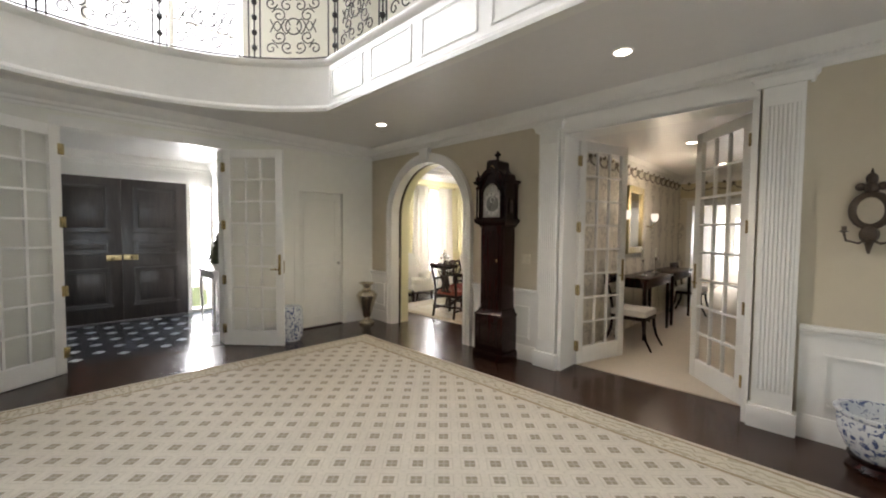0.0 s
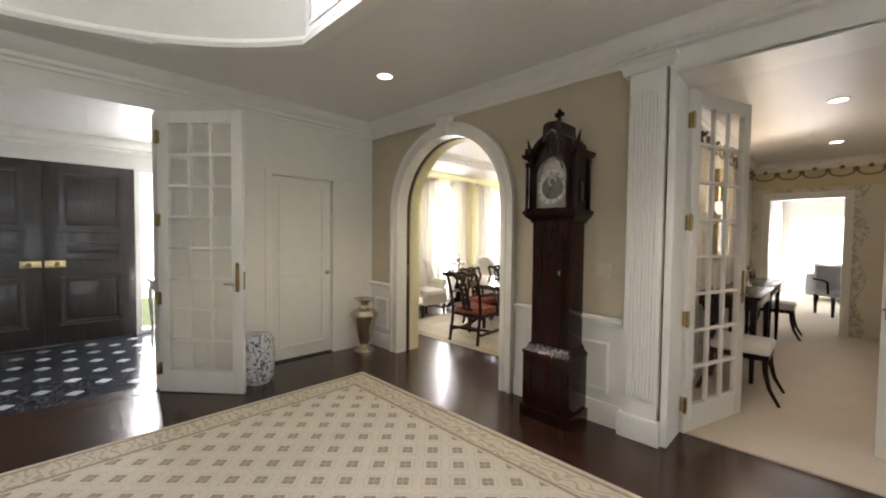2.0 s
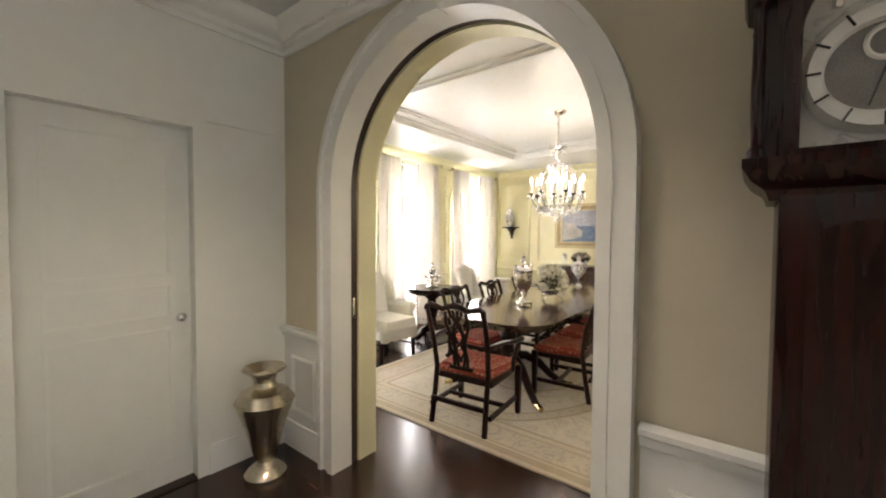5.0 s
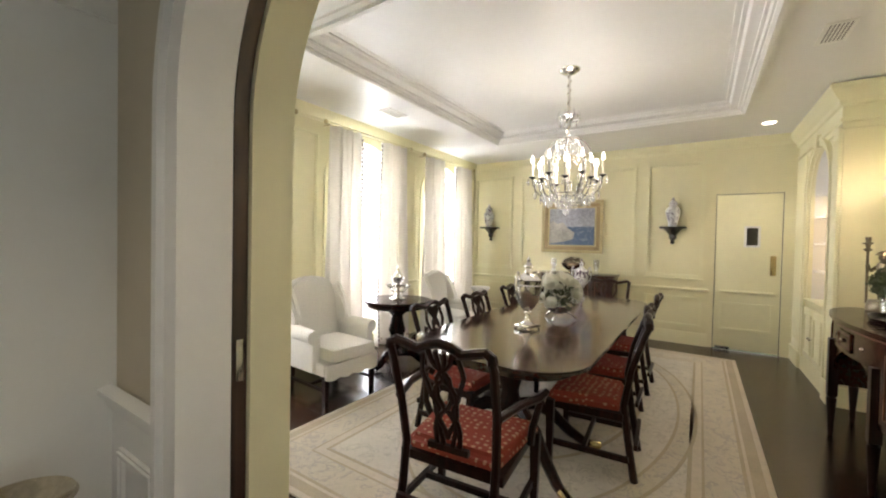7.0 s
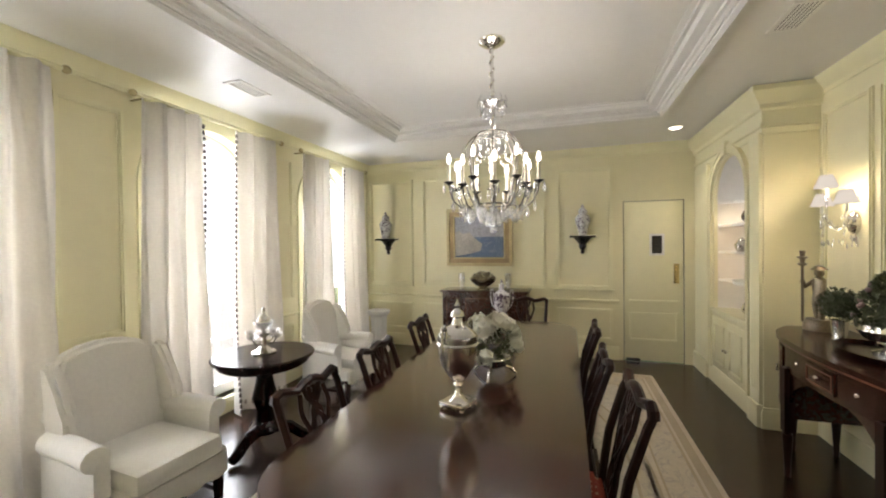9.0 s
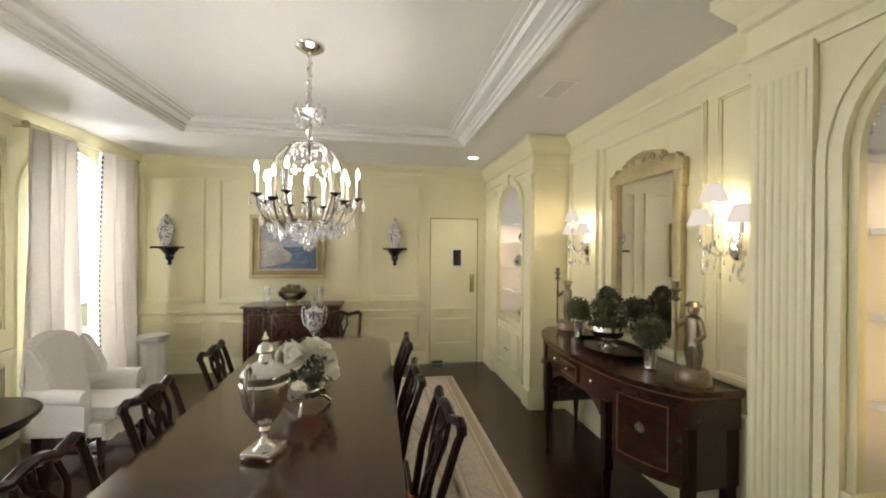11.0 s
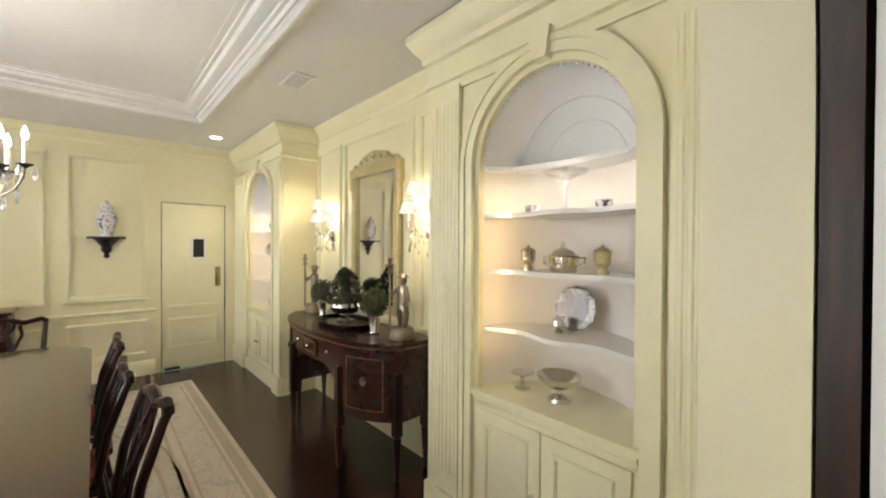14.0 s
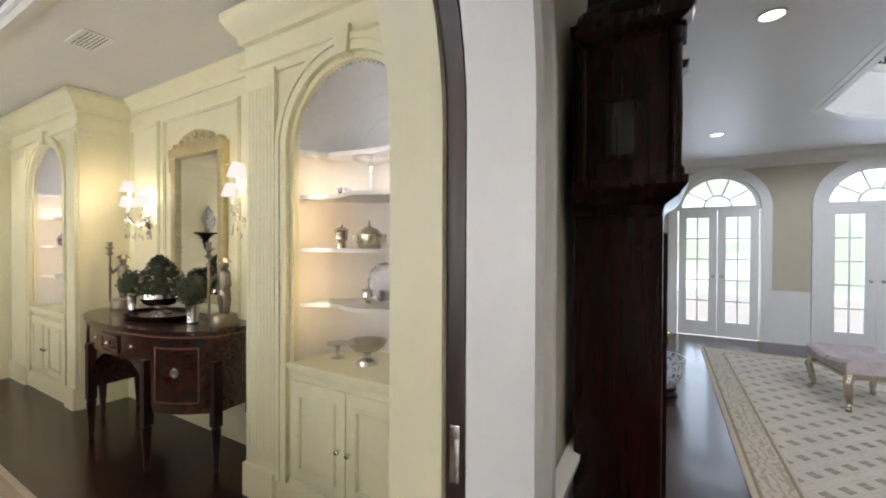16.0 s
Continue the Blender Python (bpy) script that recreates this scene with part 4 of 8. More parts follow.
# arched dining windows
for k, yc in enumerate(WIN_Y):
    w = structure(f"window_{k + 3}", arch_band(B(), 0, DW - 0.16, DW - 0.10, yc, 0.49, 0.549, 2.03, 0.16), WHITE, "arched white dining room window", category="window")
    part("sash_rail", box(B(), DW - 0.16, yc - 0.5, 0.16, DW - 0.10, yc + 0.5, 0.25), WHITE, w)
    part("window_sill", box(B(), DW - 0.2, yc - 0.55, 0.10, DW + 0.04, yc + 0.55, 0.16, 0.006), YELLOW2, w)
    for z in (0.68, 1.13, 1.58, 2.03):
        part("muntin", box(B(), DW - 0.145, yc - 0.5, z - 0.013, DW - 0.115, yc + 0.5, z + 0.013), WHITE, w)
    for dy in (-0.165, 0.165):
        part("muntin", box(B(), DW - 0.144, yc + dy - 0.011, 0.25, DW - 0.116, yc + dy + 0.011, 2.03), WHITE, w)
    part("fan_hub", arch_band(B(), 0, DW - 0.144, DW - 0.116, yc, 0.20, 0.225, 2.03, legs=False, n=16), WHITE, w)
    for j in range(1, 4):
        an = math.pi * j / 4
        part("muntin", tube(B(), [(DW - 0.13, yc + 0.21 * math.cos(an), 2.03 + 0.21 * math.sin(an)), (DW - 0.13, yc + 0.5 * math.cos(an), 2.03 + 0.5 * math.sin(an))], 0.011, 6), WHITE, w)
    o = part("pane", box(B(), DW - 0.132, yc - 0.5, 0.2, DW - 0.129, yc + 0.5, 2.5), PANE, w, smooth=False)
    o.visible_shadow = False
    part("casing", arch_band(B(), 0, DW, DW + 0.025, yc, 0.551, 0.64, 2.03, 0.10), YELLOW2, w)

# gallery window
gw = structure("window_6", box(B(), -5.74, -1.0, 3.45, -5.73, 2.2, 5.9), PANE, "tall gallery window", False, "window")
gw.visible_shadow = False
for y in (-1.0, -0.2, 0.6, 1.4, 2.2):
    part("mullion", box(B(), -5.77, y - 0.03, 3.45, -5.70, y + 0.03, 5.9), WHITE, gw)
for z in (4.1, 4.75, 5.4):
    part("mullion", box(B(), -5.765, -1.0, z - 0.015, -5.705, 2.2, z + 0.015), WHITE, gw)

# ---- gallery railing ----
rail = thing("gallery_railing", "wrought iron scroll railing with a dark handrail", "railing")
LINE = [(x * 1.0, y) for x, y in WELL]
ZB, ZT = FC + 0.57, FC + 1.42


def along(line, closed=True):
    out, acc = [], 0.0
    for i in range(len(line)):
        p, q = Vector(line[i]), Vector(line[(i + 1) % len(line)])
        out.append((acc, p, q))
        acc += (q - p).length
    return out, acc


segs, total = along(LINE)


def on_line(s):
    s %= total
    for acc, p, q in segs:
        n = (q - p).length
        if acc <= s <= acc + n + 1e-9:
            d = (q - p) / max(n, 1e-9)
            r = p + d * (s - acc)
            c = Vector((d.y, -d.x)) * 0.06
            return r + c, d
    return Vector(LINE[0]), Vector((0, 1))


hr = [on_line(total * i / 180)[0] for i in range(180)]
part("handrail", tube(B(), [(p.x, p.y, ZT) for p in hr], 0.035, 8, True), CLOCKW, rail, "dark stained wooden handrail")
part("bottom_bar", tube(B(), [(p.x, p.y, ZB + 0.05) for p in hr], 0.009, 6, True), IRON, rail)
part("top_bar", tube(B(), [(p.x, p.y, ZT - 0.06) for p in hr], 0.009, 6, True), IRON, rail)


def spiral(c, r, a0, turns, k=14):
    return [(c[0] + r * (1 - 0.8 * i / k) * math.cos(a0 + turns * 2 * math.pi * i / k), c[1] + r * (1 - 0.8 * i / k) * math.sin(a0 + turns * 2 * math.pi * i / k)) for i in range(k + 1)]


def panel_curves(w, h):
    """Level outlines of one scroll panel, w wide and h high."""
    out = []
    for sx in (-1, 1):
        for sz in (-1, 1):
            out.append([(sx * x, h / 2 + sz * z) for x, z in spiral((w * 0.26, h * 0.17), 0.085, 0.4, 1.3)])
            out.append([(sx * x, h / 2 + sz * z) for x, z in spiral((w * 0.12, h * 0.33), 0.075, 2.2, -1.2)])
            out.append([(sx * x, h / 2 + sz * z) for x, z in spiral((w * 0.40, h * 0.36), 0.07, 3.3, 1.2)])
            out.append([(sx * w * (0.06 + 0.36 * i / 8), h / 2 + sz * h * (0.02 + 0.10 * math.sin(i * 0.9))) for i in range(9)])
    out.append([(0.09 * math.cos(i * math.pi / 8), h / 2 + 0.09 * math.sin(i * math.pi / 8)) for i in range(17)])
    return out


ROSE = mesh_of("rosette", ball(B(), (0, 0, 0), 0.032, 6), IRON)
count = int(total / 0.86)
step = total / count
for i in range(count):
    mid = (i + 0.5) * step
    pan = B()
    for cv in panel_curves(0.62, ZT - ZB - 0.14):
        pts = []
        for u, z in cv:
            p, d = on_line(mid + u)
            pts.append((p.x, p.y, ZB + 0.06 + z))
        tube(pan, pts, 0.0075, 5)
    part("scroll_panel", pan, IRON, rail)
    for off in (0.37, 0.43, 0.49):
        p, d = on_line(mid + off)
        part("baluster", tube(B(), [(p.x, p.y, FC + 0.555), (p.x, p.y, ZT - 0.02)], 0.009, 6), IRON, rail)
    p, d = on_line(mid + 0.43)
    for k in range(4):
        o = new("rosette", ROSE)
        o.parent, o.location = rail, (p.x, p.y, ZB + 0.16 + k * 0.17)

# ---- foyer things ----
def ring_flat(bm, x0, y0, x1, y1, w, z0, z1):
    box(bm, x0, y0, z0, x1, y0 + w, z1), box(bm, x0, y1 - w, z0, x1, y1, z1)
    box(bm, x0, y0 + w, z0, x0 + w, y1 - w, z1), box(bm, x1 - w, y0 + w, z0, x1, y1 - w, z1)
    return bm


rx0, ry0, rx1, ry1 = -4.52, -1.9, 2.7, 3.45
rug = thing("foyer_rug", "cream wool rug with brown square motifs and a scroll border", "rug", pose(rx0, ry0, 0))
w, h = rx1 - rx0, ry1 - ry0
part("field", box(B(), 0.28, 0.28, 0.0, w - 0.28, h - 0.28, 0.012), RUGFIELD, rug)
part("border_line", ring_flat(B(), 0.0, 0.0, w, h, 0.035, 0.0, 0.0115), RUGCREAM, rug)
part("border_line", ring_flat(B(), 0.035, 0.035, w - 0.035, h - 0.035, 0.02, 0.0, 0.0125), RUGBROWN, rug)
part("border", ring_flat(B(), 0.055, 0.055, w - 0.055, h - 0.055, 0.185, 0.0, 0.012), RUGBORDER, rug)
part("border_line", ring_flat(B(), 0.24, 0.24, w - 0.24, h - 0.24, 0.02, 0.0, 0.0125), RUGBROWN, rug)
part("border_line", ring_flat(B(), 0.26, 0.26, w - 0.26, h - 0.26, 0.02, 0.0, 0.0115), RUGCREAM, rug)

# longcase clock, its front towards -y
ck = thing("longcase_clock", "tall dark mahogany longcase clock with a painted arched dial", "clock", pose(-2.635, FN - 0.035, 0) @ Matrix.Diagonal((0.86, 1, 1, 1)))
part("plinth", box(B(), -0.255, -0.30, 0.0, 0.255, 0, 0.10, 0.01), CLOCKW, ck)
part("base", box(B(), -0.235, -0.285, 0.10, 0.235, 0, 0.51, 0.008), CLOCKW, ck)
part("base_panel", frame_mould(B(), 1, -0.285, -1, -0.17, 0.17, 0.17, 0.45, 0.03, 0.006), CLOCKW, ck)
part("base_moulding", sweep(B(), [(-0.06, 0), (0.0, 0), (0.0, 0.02), (-0.03, 0.045), (-0.045, 0.08), (-0.06, 0.085)], [(0.24, 0, 0.51), (0.24, -0.29, 0.51), (-0.24, -0.29, 0.51), (-0.24, 0, 0.51)]), CLOCKW, ck)
part("waist", box(B(), -0.185, -0.235, 0.51, 0.185, 0, 1.56, 0.006), CLOCKW, ck)
b = B()
arch_pts = [(-0.125, 0.70), (0.125, 0.70), (0.125, 1.42)] + [(0.125 * math.cos(math.pi * i / 10) * (1 if i not in (0, 10) else 1), 1.44 + 0.06 * math.sin(math.pi * i / 10)) for i in range(11)] + [(-0.125, 1.42)]
prism(b, arch_pts, 1, -0.246, -0.23)
wd = part("waist_door", b, CLOCKW, ck)
part("escutcheon", ball(B(), (0.10, -0.248, 1.16), 0.012, 8, 1.8), BRASS, wd, "brass key plate")
part("hood_moulding", sweep(B(), [(-0.12, -0.005), (-0.06, -0.005), (-0.05, 0.02), (-0.02, 0.04), (0, 0.07), (0, 0.09), (-0.12, 0.09)], [(0.265, 0, 1.55), (0.265, -0.29, 1.55), (-0.265, -0.29, 1.55), (-0.265, 0, 1.55)]), CLOCKW, ck)
b = B()
box(b, -0.225, -0.245, 1.635, -0.165, 0, 2.03), box(b, 0.165, -0.245, 1.635, 0.225, 0, 2.03), box(b, -0.165, -0.06, 1.635, 0.165, 0, 2.10)
box(b, -0.165, -0.245, 1.635, 0.165, -0.06, 1.66)
n = 12
for i in range(n):
    a0, a1 = math.pi * i / n, math.pi * (i + 1) / n
    q = [(-0.165 * math.cos(a0), 1.93 + 0.14 * math.sin(a0)), (-0.165 * math.cos(a1), 1.93 + 0.14 * math.sin(a1))]
    hexa(b, [(q[0][0], -0.245, q[0][1]), (q[1][0], -0.245, q[1][1]), (q[1][0], -0.06, q[1][1]), (q[0][0], -0.06, q[0][1]), (q[0][0], -0.245, 2.12), (q[1][0], -0.245, 2.12), (q[1][0], -0.06, 2.12), (q[0][0], -0.06, 2.12)])
part("hood", b, CLOCKW, ck)
dl = part("dial", prism(B(), [(-0.165, 1.66), (0.165, 1.66), (0.165, 1.93)] + [(0.165 * math.cos(math.pi * i / 12), 1.93 + 0.14 * math.sin(math.pi * i / 12)) for i in range(1, 12)] + [(-0.165, 1.93)], 1, -0.22, -0.2), DIAL, ck, "silvered arched dial")
part("chapter_ring", tube(B(), [(0.128 * math.cos(2 * math.pi * i / 32), -0.222, 1.815 + 0.112 * math.sin(2 * math.pi * i / 32)) for i in range(32)], 0.026, 6, True), material("pale_ring", (0.55, 0.53, 0.48), 0.4), dl)
b = B()
for i in range(12):
    a = math.pi * i / 6
    tube(b, [(0.113 * math.cos(a), -0.249, 1.815 + 0.098 * math.sin(a)), (0.144 * math.cos(a), -0.249, 1.815 + 0.126 * math.sin(a))], 0.003, 5)
part("hour_marks", b, BLACK, dl)
part("dial_centre", lathe(B(), [(0.001, -0.003), (0.106, -0.003), (0.106, 0.003), (0.001, 0.003)], n=32, sy=0.88), material("matted_centre", (0.17, 0.16, 0.145), 0.45, metal=0.5, vary=0.35, scale=60), dl, "grey matted dial centre").matrix_local = Matrix.Translation((0, -0.224, 1.815)) @ Matrix.Rotation(radians(90), 4, "X")
b = B()
tube(b, [(0, -0.252, 1.815), (0.05, -0.252, 1.85)], 0.0028, 5), tube(b, [(0, -0.254, 1.815), (-0.03, -0.254, 1.73)], 0.0022, 5)
part("pointer", b, BLACK, dl)
part("seconds_ring", tube(B(), [(0.034 * math.cos(i * math.pi / 10), -0.230, 1.862 + 0.032 * math.sin(i * math.pi / 10)) for i in range(20)], 0.006, 5, True), bpy.data.materials["pale_ring"], dl)
part("moon_arch", tube(B(), [(0.085 * math.cos(math.pi * i / 14), -0.221, 1.955 + 0.08 * math.sin(math.pi * i / 14)) for i in range(15)], 0.012, 6), SILVER, dl)
part("bezel", arch_band(B(), 1, -0.262, -0.24, 0, 0.150, 0.182, 1.90, 1.645), CLOCKW, ck)
for x in (-0.225, 0.225):
    b = lathe(B(), [(0.02, 1.64), (0.02, 1.66), (0.013, 1.67), (0.015, 1.8), (0.012, 1.98), (0.02, 1.99), (0.02, 2.02)], (x * 1.05, -0.262, 0), 12)
    part("column", b, CLOCKW, ck)
    part("column", lathe(B(), [(0.018, 1.64), (0.012, 1.67), (0.014, 1.8), (0.011, 1.98), (0.018, 2.02)], (x * 1.05, -0.03, 0), 10), CLOCKW, ck)
for x in (-1, 1):
    part("side_window", box(B(), x * 0.226 - 0.0025, -0.165, 1.71, x * 0.226 + 0.0025, -0.09, 1.86, 0.001), DARKGLASS, ck, "glazed side window")
    part("side_frame", frame_mould(B(), 0, x * 0.225, x, -0.18, -0.075, 1.695, 1.875, 0.016, 0.006), CLOCKW, ck)
part("cornice", sweep(B(), [(-0.08, 0), (-0.03, 0), (-0.015, 0.02), (0.012, 0.035), (0.02, 0.06), (-0.08, 0.06)], [(0.255, 0, 2.02), (0.255, -0.285, 2.02), (0.17, -0.285, 2.02)]), CLOCKW, ck)
part("cornice", sweep(B(), [(-0.08, 0), (-0.03, 0), (-0.015, 0.02), (0.012, 0.035), (0.02, 0.06), (-0.08, 0.06)], [(-0.17, -0.285, 2.02), (-0.255, -0.285, 2.02), (-0.255, 0, 2.02)]), CLOCKW, ck)
b = B()
arch_band(b, 1, -0.285, 0, 0, 0.168, 0.215, 2.0, legs=False, n=16)
part("hood_arch", b, CLOCKW, ck)
prof = [(-0.205, 2.09), (0.205, 2.09), (0.19, 2.15), (0.12, 2.185), (0.095, 2.22), (0.085, 2.30), (0.06, 2.315), (-0.06, 2.315), (-0.085, 2.30), (-0.095, 2.22), (-0.12, 2.185), (-0.19, 2.15)]
part("pediment", prism(B(), prof, 1, -0.25, -0.02), CLOCKW, ck)
part("fret", tube(B(), [(0.03 * math.cos(i * 0.4) * (1 + 0.4 * math.cos(i * 0.8)), -0.253, 2.215 + 0.035 * math.sin(i * 0.4)) for i in range(16)], 0.005, 5, True), BRASS, ck)
for x, z, s in ((0, 2.315, 1.0),):
    part("finial", lathe(B(), [(0.03 * s, 0), (0.03 * s, 0.012), (0.012, 0.018), (0.022 * s, 0.04 * s), (0.014, 0.055 * s), (0.004, 0.095 * s)], (x, -0.20 if x else -0.14, z), 10), CLOCKW, ck)

b = B()
for dx, dz in ((0, 0.05), (-0.028, 0.024), (0.028, 0.024)):
    ball(b, (dx, -0.14, 2.365 + dz), 0.020, 8)
part("quatrefoil", b, CLOCKW, ck)
for x in (-0.235, 0.235):
    b = B()
    box(b, x - 0.028, -0.27, 2.078, x + 0.028, -0.20, 2.135, 0.004)
    tube(b, [(x, -0.235, 2.13), (x * 1.04, -0.235, 2.165), (x * 1.10, -0.235, 2.215)], 0.020, 6, r1=0.004)
    part("horn_finial", b, CLOCKW, ck)

# vase, garden stool, fish bowl, wall sconce, switch plate
vs = thing("floor_vase", "tall antiqued silver baluster vase on the floor", "vase", pose(-5.12, 3.87, 0) @ Matrix.Diagonal((1.2, 1.2, 1, 1)))
part("body", lathe(B(), [(0.10, 0), (0.10, 0.025), (0.085, 0.045), (0.045, 0.08), (0.04, 0.10), (0.055, 0.13), (0.075, 0.22), (0.10, 0.33), (0.13, 0.43), (0.135, 0.47), (0.11, 0.52), (0.06, 0.55), (0.05, 0.58), (0.06, 0.62), (0.105, 0.655), (0.10, 0.665), (0.045, 0.62), (0.04, 0.60)], n=32), BRONZE, vs)
part("collar", lathe(B(), [(0.137, 0.455), (0.142, 0.465), (0.137, 0.475)], n=32), BRONZE, vs)

gs = thing("garden_stool", "blue and white porcelain garden stool", "stool", pose(-5.03, 2.57, 0))
part("body", lathe(B(), [(0.13, 0), (0.145, 0.03), (0.165, 0.13), (0.17, 0.23), (0.165, 0.33), (0.145, 0.43), (0.14, 0.455), (0.13, 0.462), (0.02, 0.466), (0.001, 0.466)], n=32), BLUEWHITE, gs)
for z in (0.06, 0.40):
    b = B()
    for i in range(28):
        a = 2 * math.pi * i / 28
        ball(b, (0.158 * math.cos(a), 0.158 * math.sin(a), z), 0.008, 6)
    part("stud_band", b, BLUEWHITE, gs)

fb = thing("fish_bowl", "blue and white porcelain fish bowl on a dark stand", "planter", pose(0.43, 3.93, 0) @ Matrix.Scale(0.84, 4))
part("stand", lathe(B(), [(0.17, 0), (0.19, 0.02), (0.16, 0.06), (0.18, 0.10), (0.001, 0.10)], n=28), CLOCKW, fb)
part("bowl", lathe(B(), [(0.15, 0.10), (0.19, 0.15), (0.235, 0.26), (0.25, 0.36), (0.245, 0.40), (0.265, 0.425), (0.265, 0.44), (0.23, 0.44), (0.225, 0.40), (0.21, 0.25), (0.14, 0.13), (0.001, 0.12)], n=36), BLUEWHITE, fb)

sc = thing("girandole_mirror", "carved dark gilt girandole mirror with candle arms", "mirror", pose(0.34, FN, 1.36))
part("mirror_frame", tube(B(), [(0.085 * math.cos(i * math.pi / 12), -0.03, 0.29 + 0.11 * math.sin(i * math.pi / 12)) for i in range(24)], 0.022, 8, True), DARKBRZ, sc)
b = B()
lathe(b, [(0.080, -0.004), (0.080, 0.004)], n=24)
bmesh.ops.transform(b, matrix=Matrix.Translation((0, -0.02, 0.29)) @ Matrix.Diagonal((1.05, 1, 1.35, 1)) @ Matrix.Rotation(radians(90), 4, "X"), verts=b.verts)
part("mirror_glass", b, MIRROR, sc)
b = B()
ball(b, (0, -0.03, 0.44), 0.04, 8), ball(b, (0, -0.03, 0.50), 0.03, 8, 1.4), ball(b, (0.05, -0.03, 0.45), 0.028, 8), ball(b, (-0.05, -0.03, 0.45), 0.028, 8)
tube(b, [(0, -0.03, 0.50), (0, -0.03, 0.57)], 0.014, 6, r1=0.004)
part("crest", b, DARKBRZ, sc)
b = B()
ball(b, (0, -0.03, 0.13), 0.05, 8, 1.2), tube(b, [(0, -0.03, 0.1), (0, -0.03, 0.0)], 0.03, 8, r1=0.006)
part("pendant", b, DARKBRZ, sc)
for s in (-1, 1):
    b = B()
    tube(b, [(0, -0.04, 0.10), (s * 0.05, -0.08, 0.07), (s * 0.11, -0.10, 0.09), (s * 0.12, -0.10, 0.14)], 0.008, 6)
    lathe(b, [(0.008, 0), (0.028, 0.012), (0.012, 0.016), (0.014, 0.045)], (s * 0.12, -0.10, 0.14), 10)
    part("candle_arm", b, DARKBRZ, sc)

sw = thing("switch_plate", "ivory light switch plate on the tan wall", "switch", pose(-2.34, FN, 1.18))
part("plate", box(B(), -0.058, -0.007, -0.058, 0.058, 0.0, 0.058, 0.002), PLASTIC, sw)
for x in (-0.025, 0.025):
    part("toggle", box(B(), x - 0.006, -0.016, -0.01, x + 0.006, -0.006, 0.012, 0.001), PLASTIC, sw)


def downlight(x, y, z, watts):
    t = thing("downlight", "recessed round ceiling downlight, lit", "ceiling light", pose(x, y, z), "recessed downlights")
    b = tube(B(), [(0.068 * math.cos(i * math.pi / 14), 0.068 * math.sin(i * math.pi / 14), -0.002) for i in range(28)], 0.010, 6, True)
    part("trim_ring", b, WHITE, t)
    part("lens", lathe(B(), [(0.062, -0.004), (0.062, -0.001)], n=24), DOWN, t, "glowing lens")
    if watts:
        lamp("SPOT", "downlight_lamp", look((x, y, z - 0.03), (x, y, 0)), watts, (1.0, 0.88, 0.70), radius=0.05, spot=110)


downlight(-3.96, 3.30, FC, 30)
downlight(-1.0, 3.35, FC, 30)
downlight(1.9, 3.35, FC, 0)

# bench on the rug
bn = thing("bench", "small upholstered bench with gilt cabriole legs on the rug", "bench", pose(1.02, 2.31, 0.012, 0, 0, 9.5))
b = B()
N = 12
for i in range(N):
    u0, u1 = -0.33 + 0.66 * i / N, -0.33 + 0.66 * (i + 1) / N
    h0, h1 = (0.425 + 0.045 * (u / 0.33) ** 2 for u in (u0, u1))
    for v0, v1, d0, d1 in ((-0.27, -0.24, 0.03, 0.0), (-0.24, 0.24, 0.0, 0.0), (0.24, 0.27, 0.0, 0.03)):
        hexa(b, [(u0, v0, 0.345), (u1, v0, 0.345), (u1, v1, 0.345), (u0, v1, 0.345), (u0, v0, h0 - d0), (u1, v0, h1 - d0), (u1, v1, h1 - d1), (u0, v1, h0 - d1)])
bmesh.ops.remove_doubles(b, verts=b.verts, dist=0.0005)
part("seat", b, material("floral_silk", (0.52, 0.45, 0.44), 0.8, vary=0.35, scale=22), bn)
part("rail", box(B(), -0.315, -0.255, 0.29, 0.315, 0.255, 0.35, 0.012), BRONZE, bn)
for x in (-0.285, 0.285):
    for y in (-0.225, 0.225):
        sx, sy = math.copysign(1, x), math.copysign(1, y)
        part("leg", ball(tube(B(), [(x, y, 0.33), (x + sx * 0.035, y + sy * 0.03, 0.26), (x + sx * 0.01, y + sy * 0.01, 0.13), (x, y, 0.07), (x + sx * 0.02, y + sy * 0.015, 0.035)], 0.040, 8, r1=0.015), (x + sx * 0.03, y + sy * 0.02, 0.026), 0.026, 8), BRONZE, bn)

# ---- dining room ----
rx0, ry0, rx1, ry1 = -6.02, 4.93, -3.24, 9.5
rug2 = thing("dining_rug", "cream floral dining rug with an oval medallion and striped border", "rug", pose(rx0, ry0, 0))
w, h = rx1 - rx0, ry1 - ry0
part("field", box(B(), 0.42, 0.42, 0.0, w - 0.42, h - 0.42, 0.012), RUG2FIELD, rug2)
for o, t, m, top in ((0, 0.035, RUGCREAM, 0.0115), (0.035, 0.065, RUG2BAND, 0.0120), (0.10, 0.018, RUGCREAM, 0.0125), (0.118, 0.022, RUG2BAND, 0.0120), (0.14, 0.19, RUG2GROUND, 0.0125), (0.33, 0.016, RUG2BAND, 0.0120), (0.346, 0.05, RUGCREAM, 0.0125), (0.396, 0.024, RUG2BAND, 0.0130)):
    part("border_band", ring_flat(B(), o, o, w - o, h - o, t, 0.0, top), m, rug2)


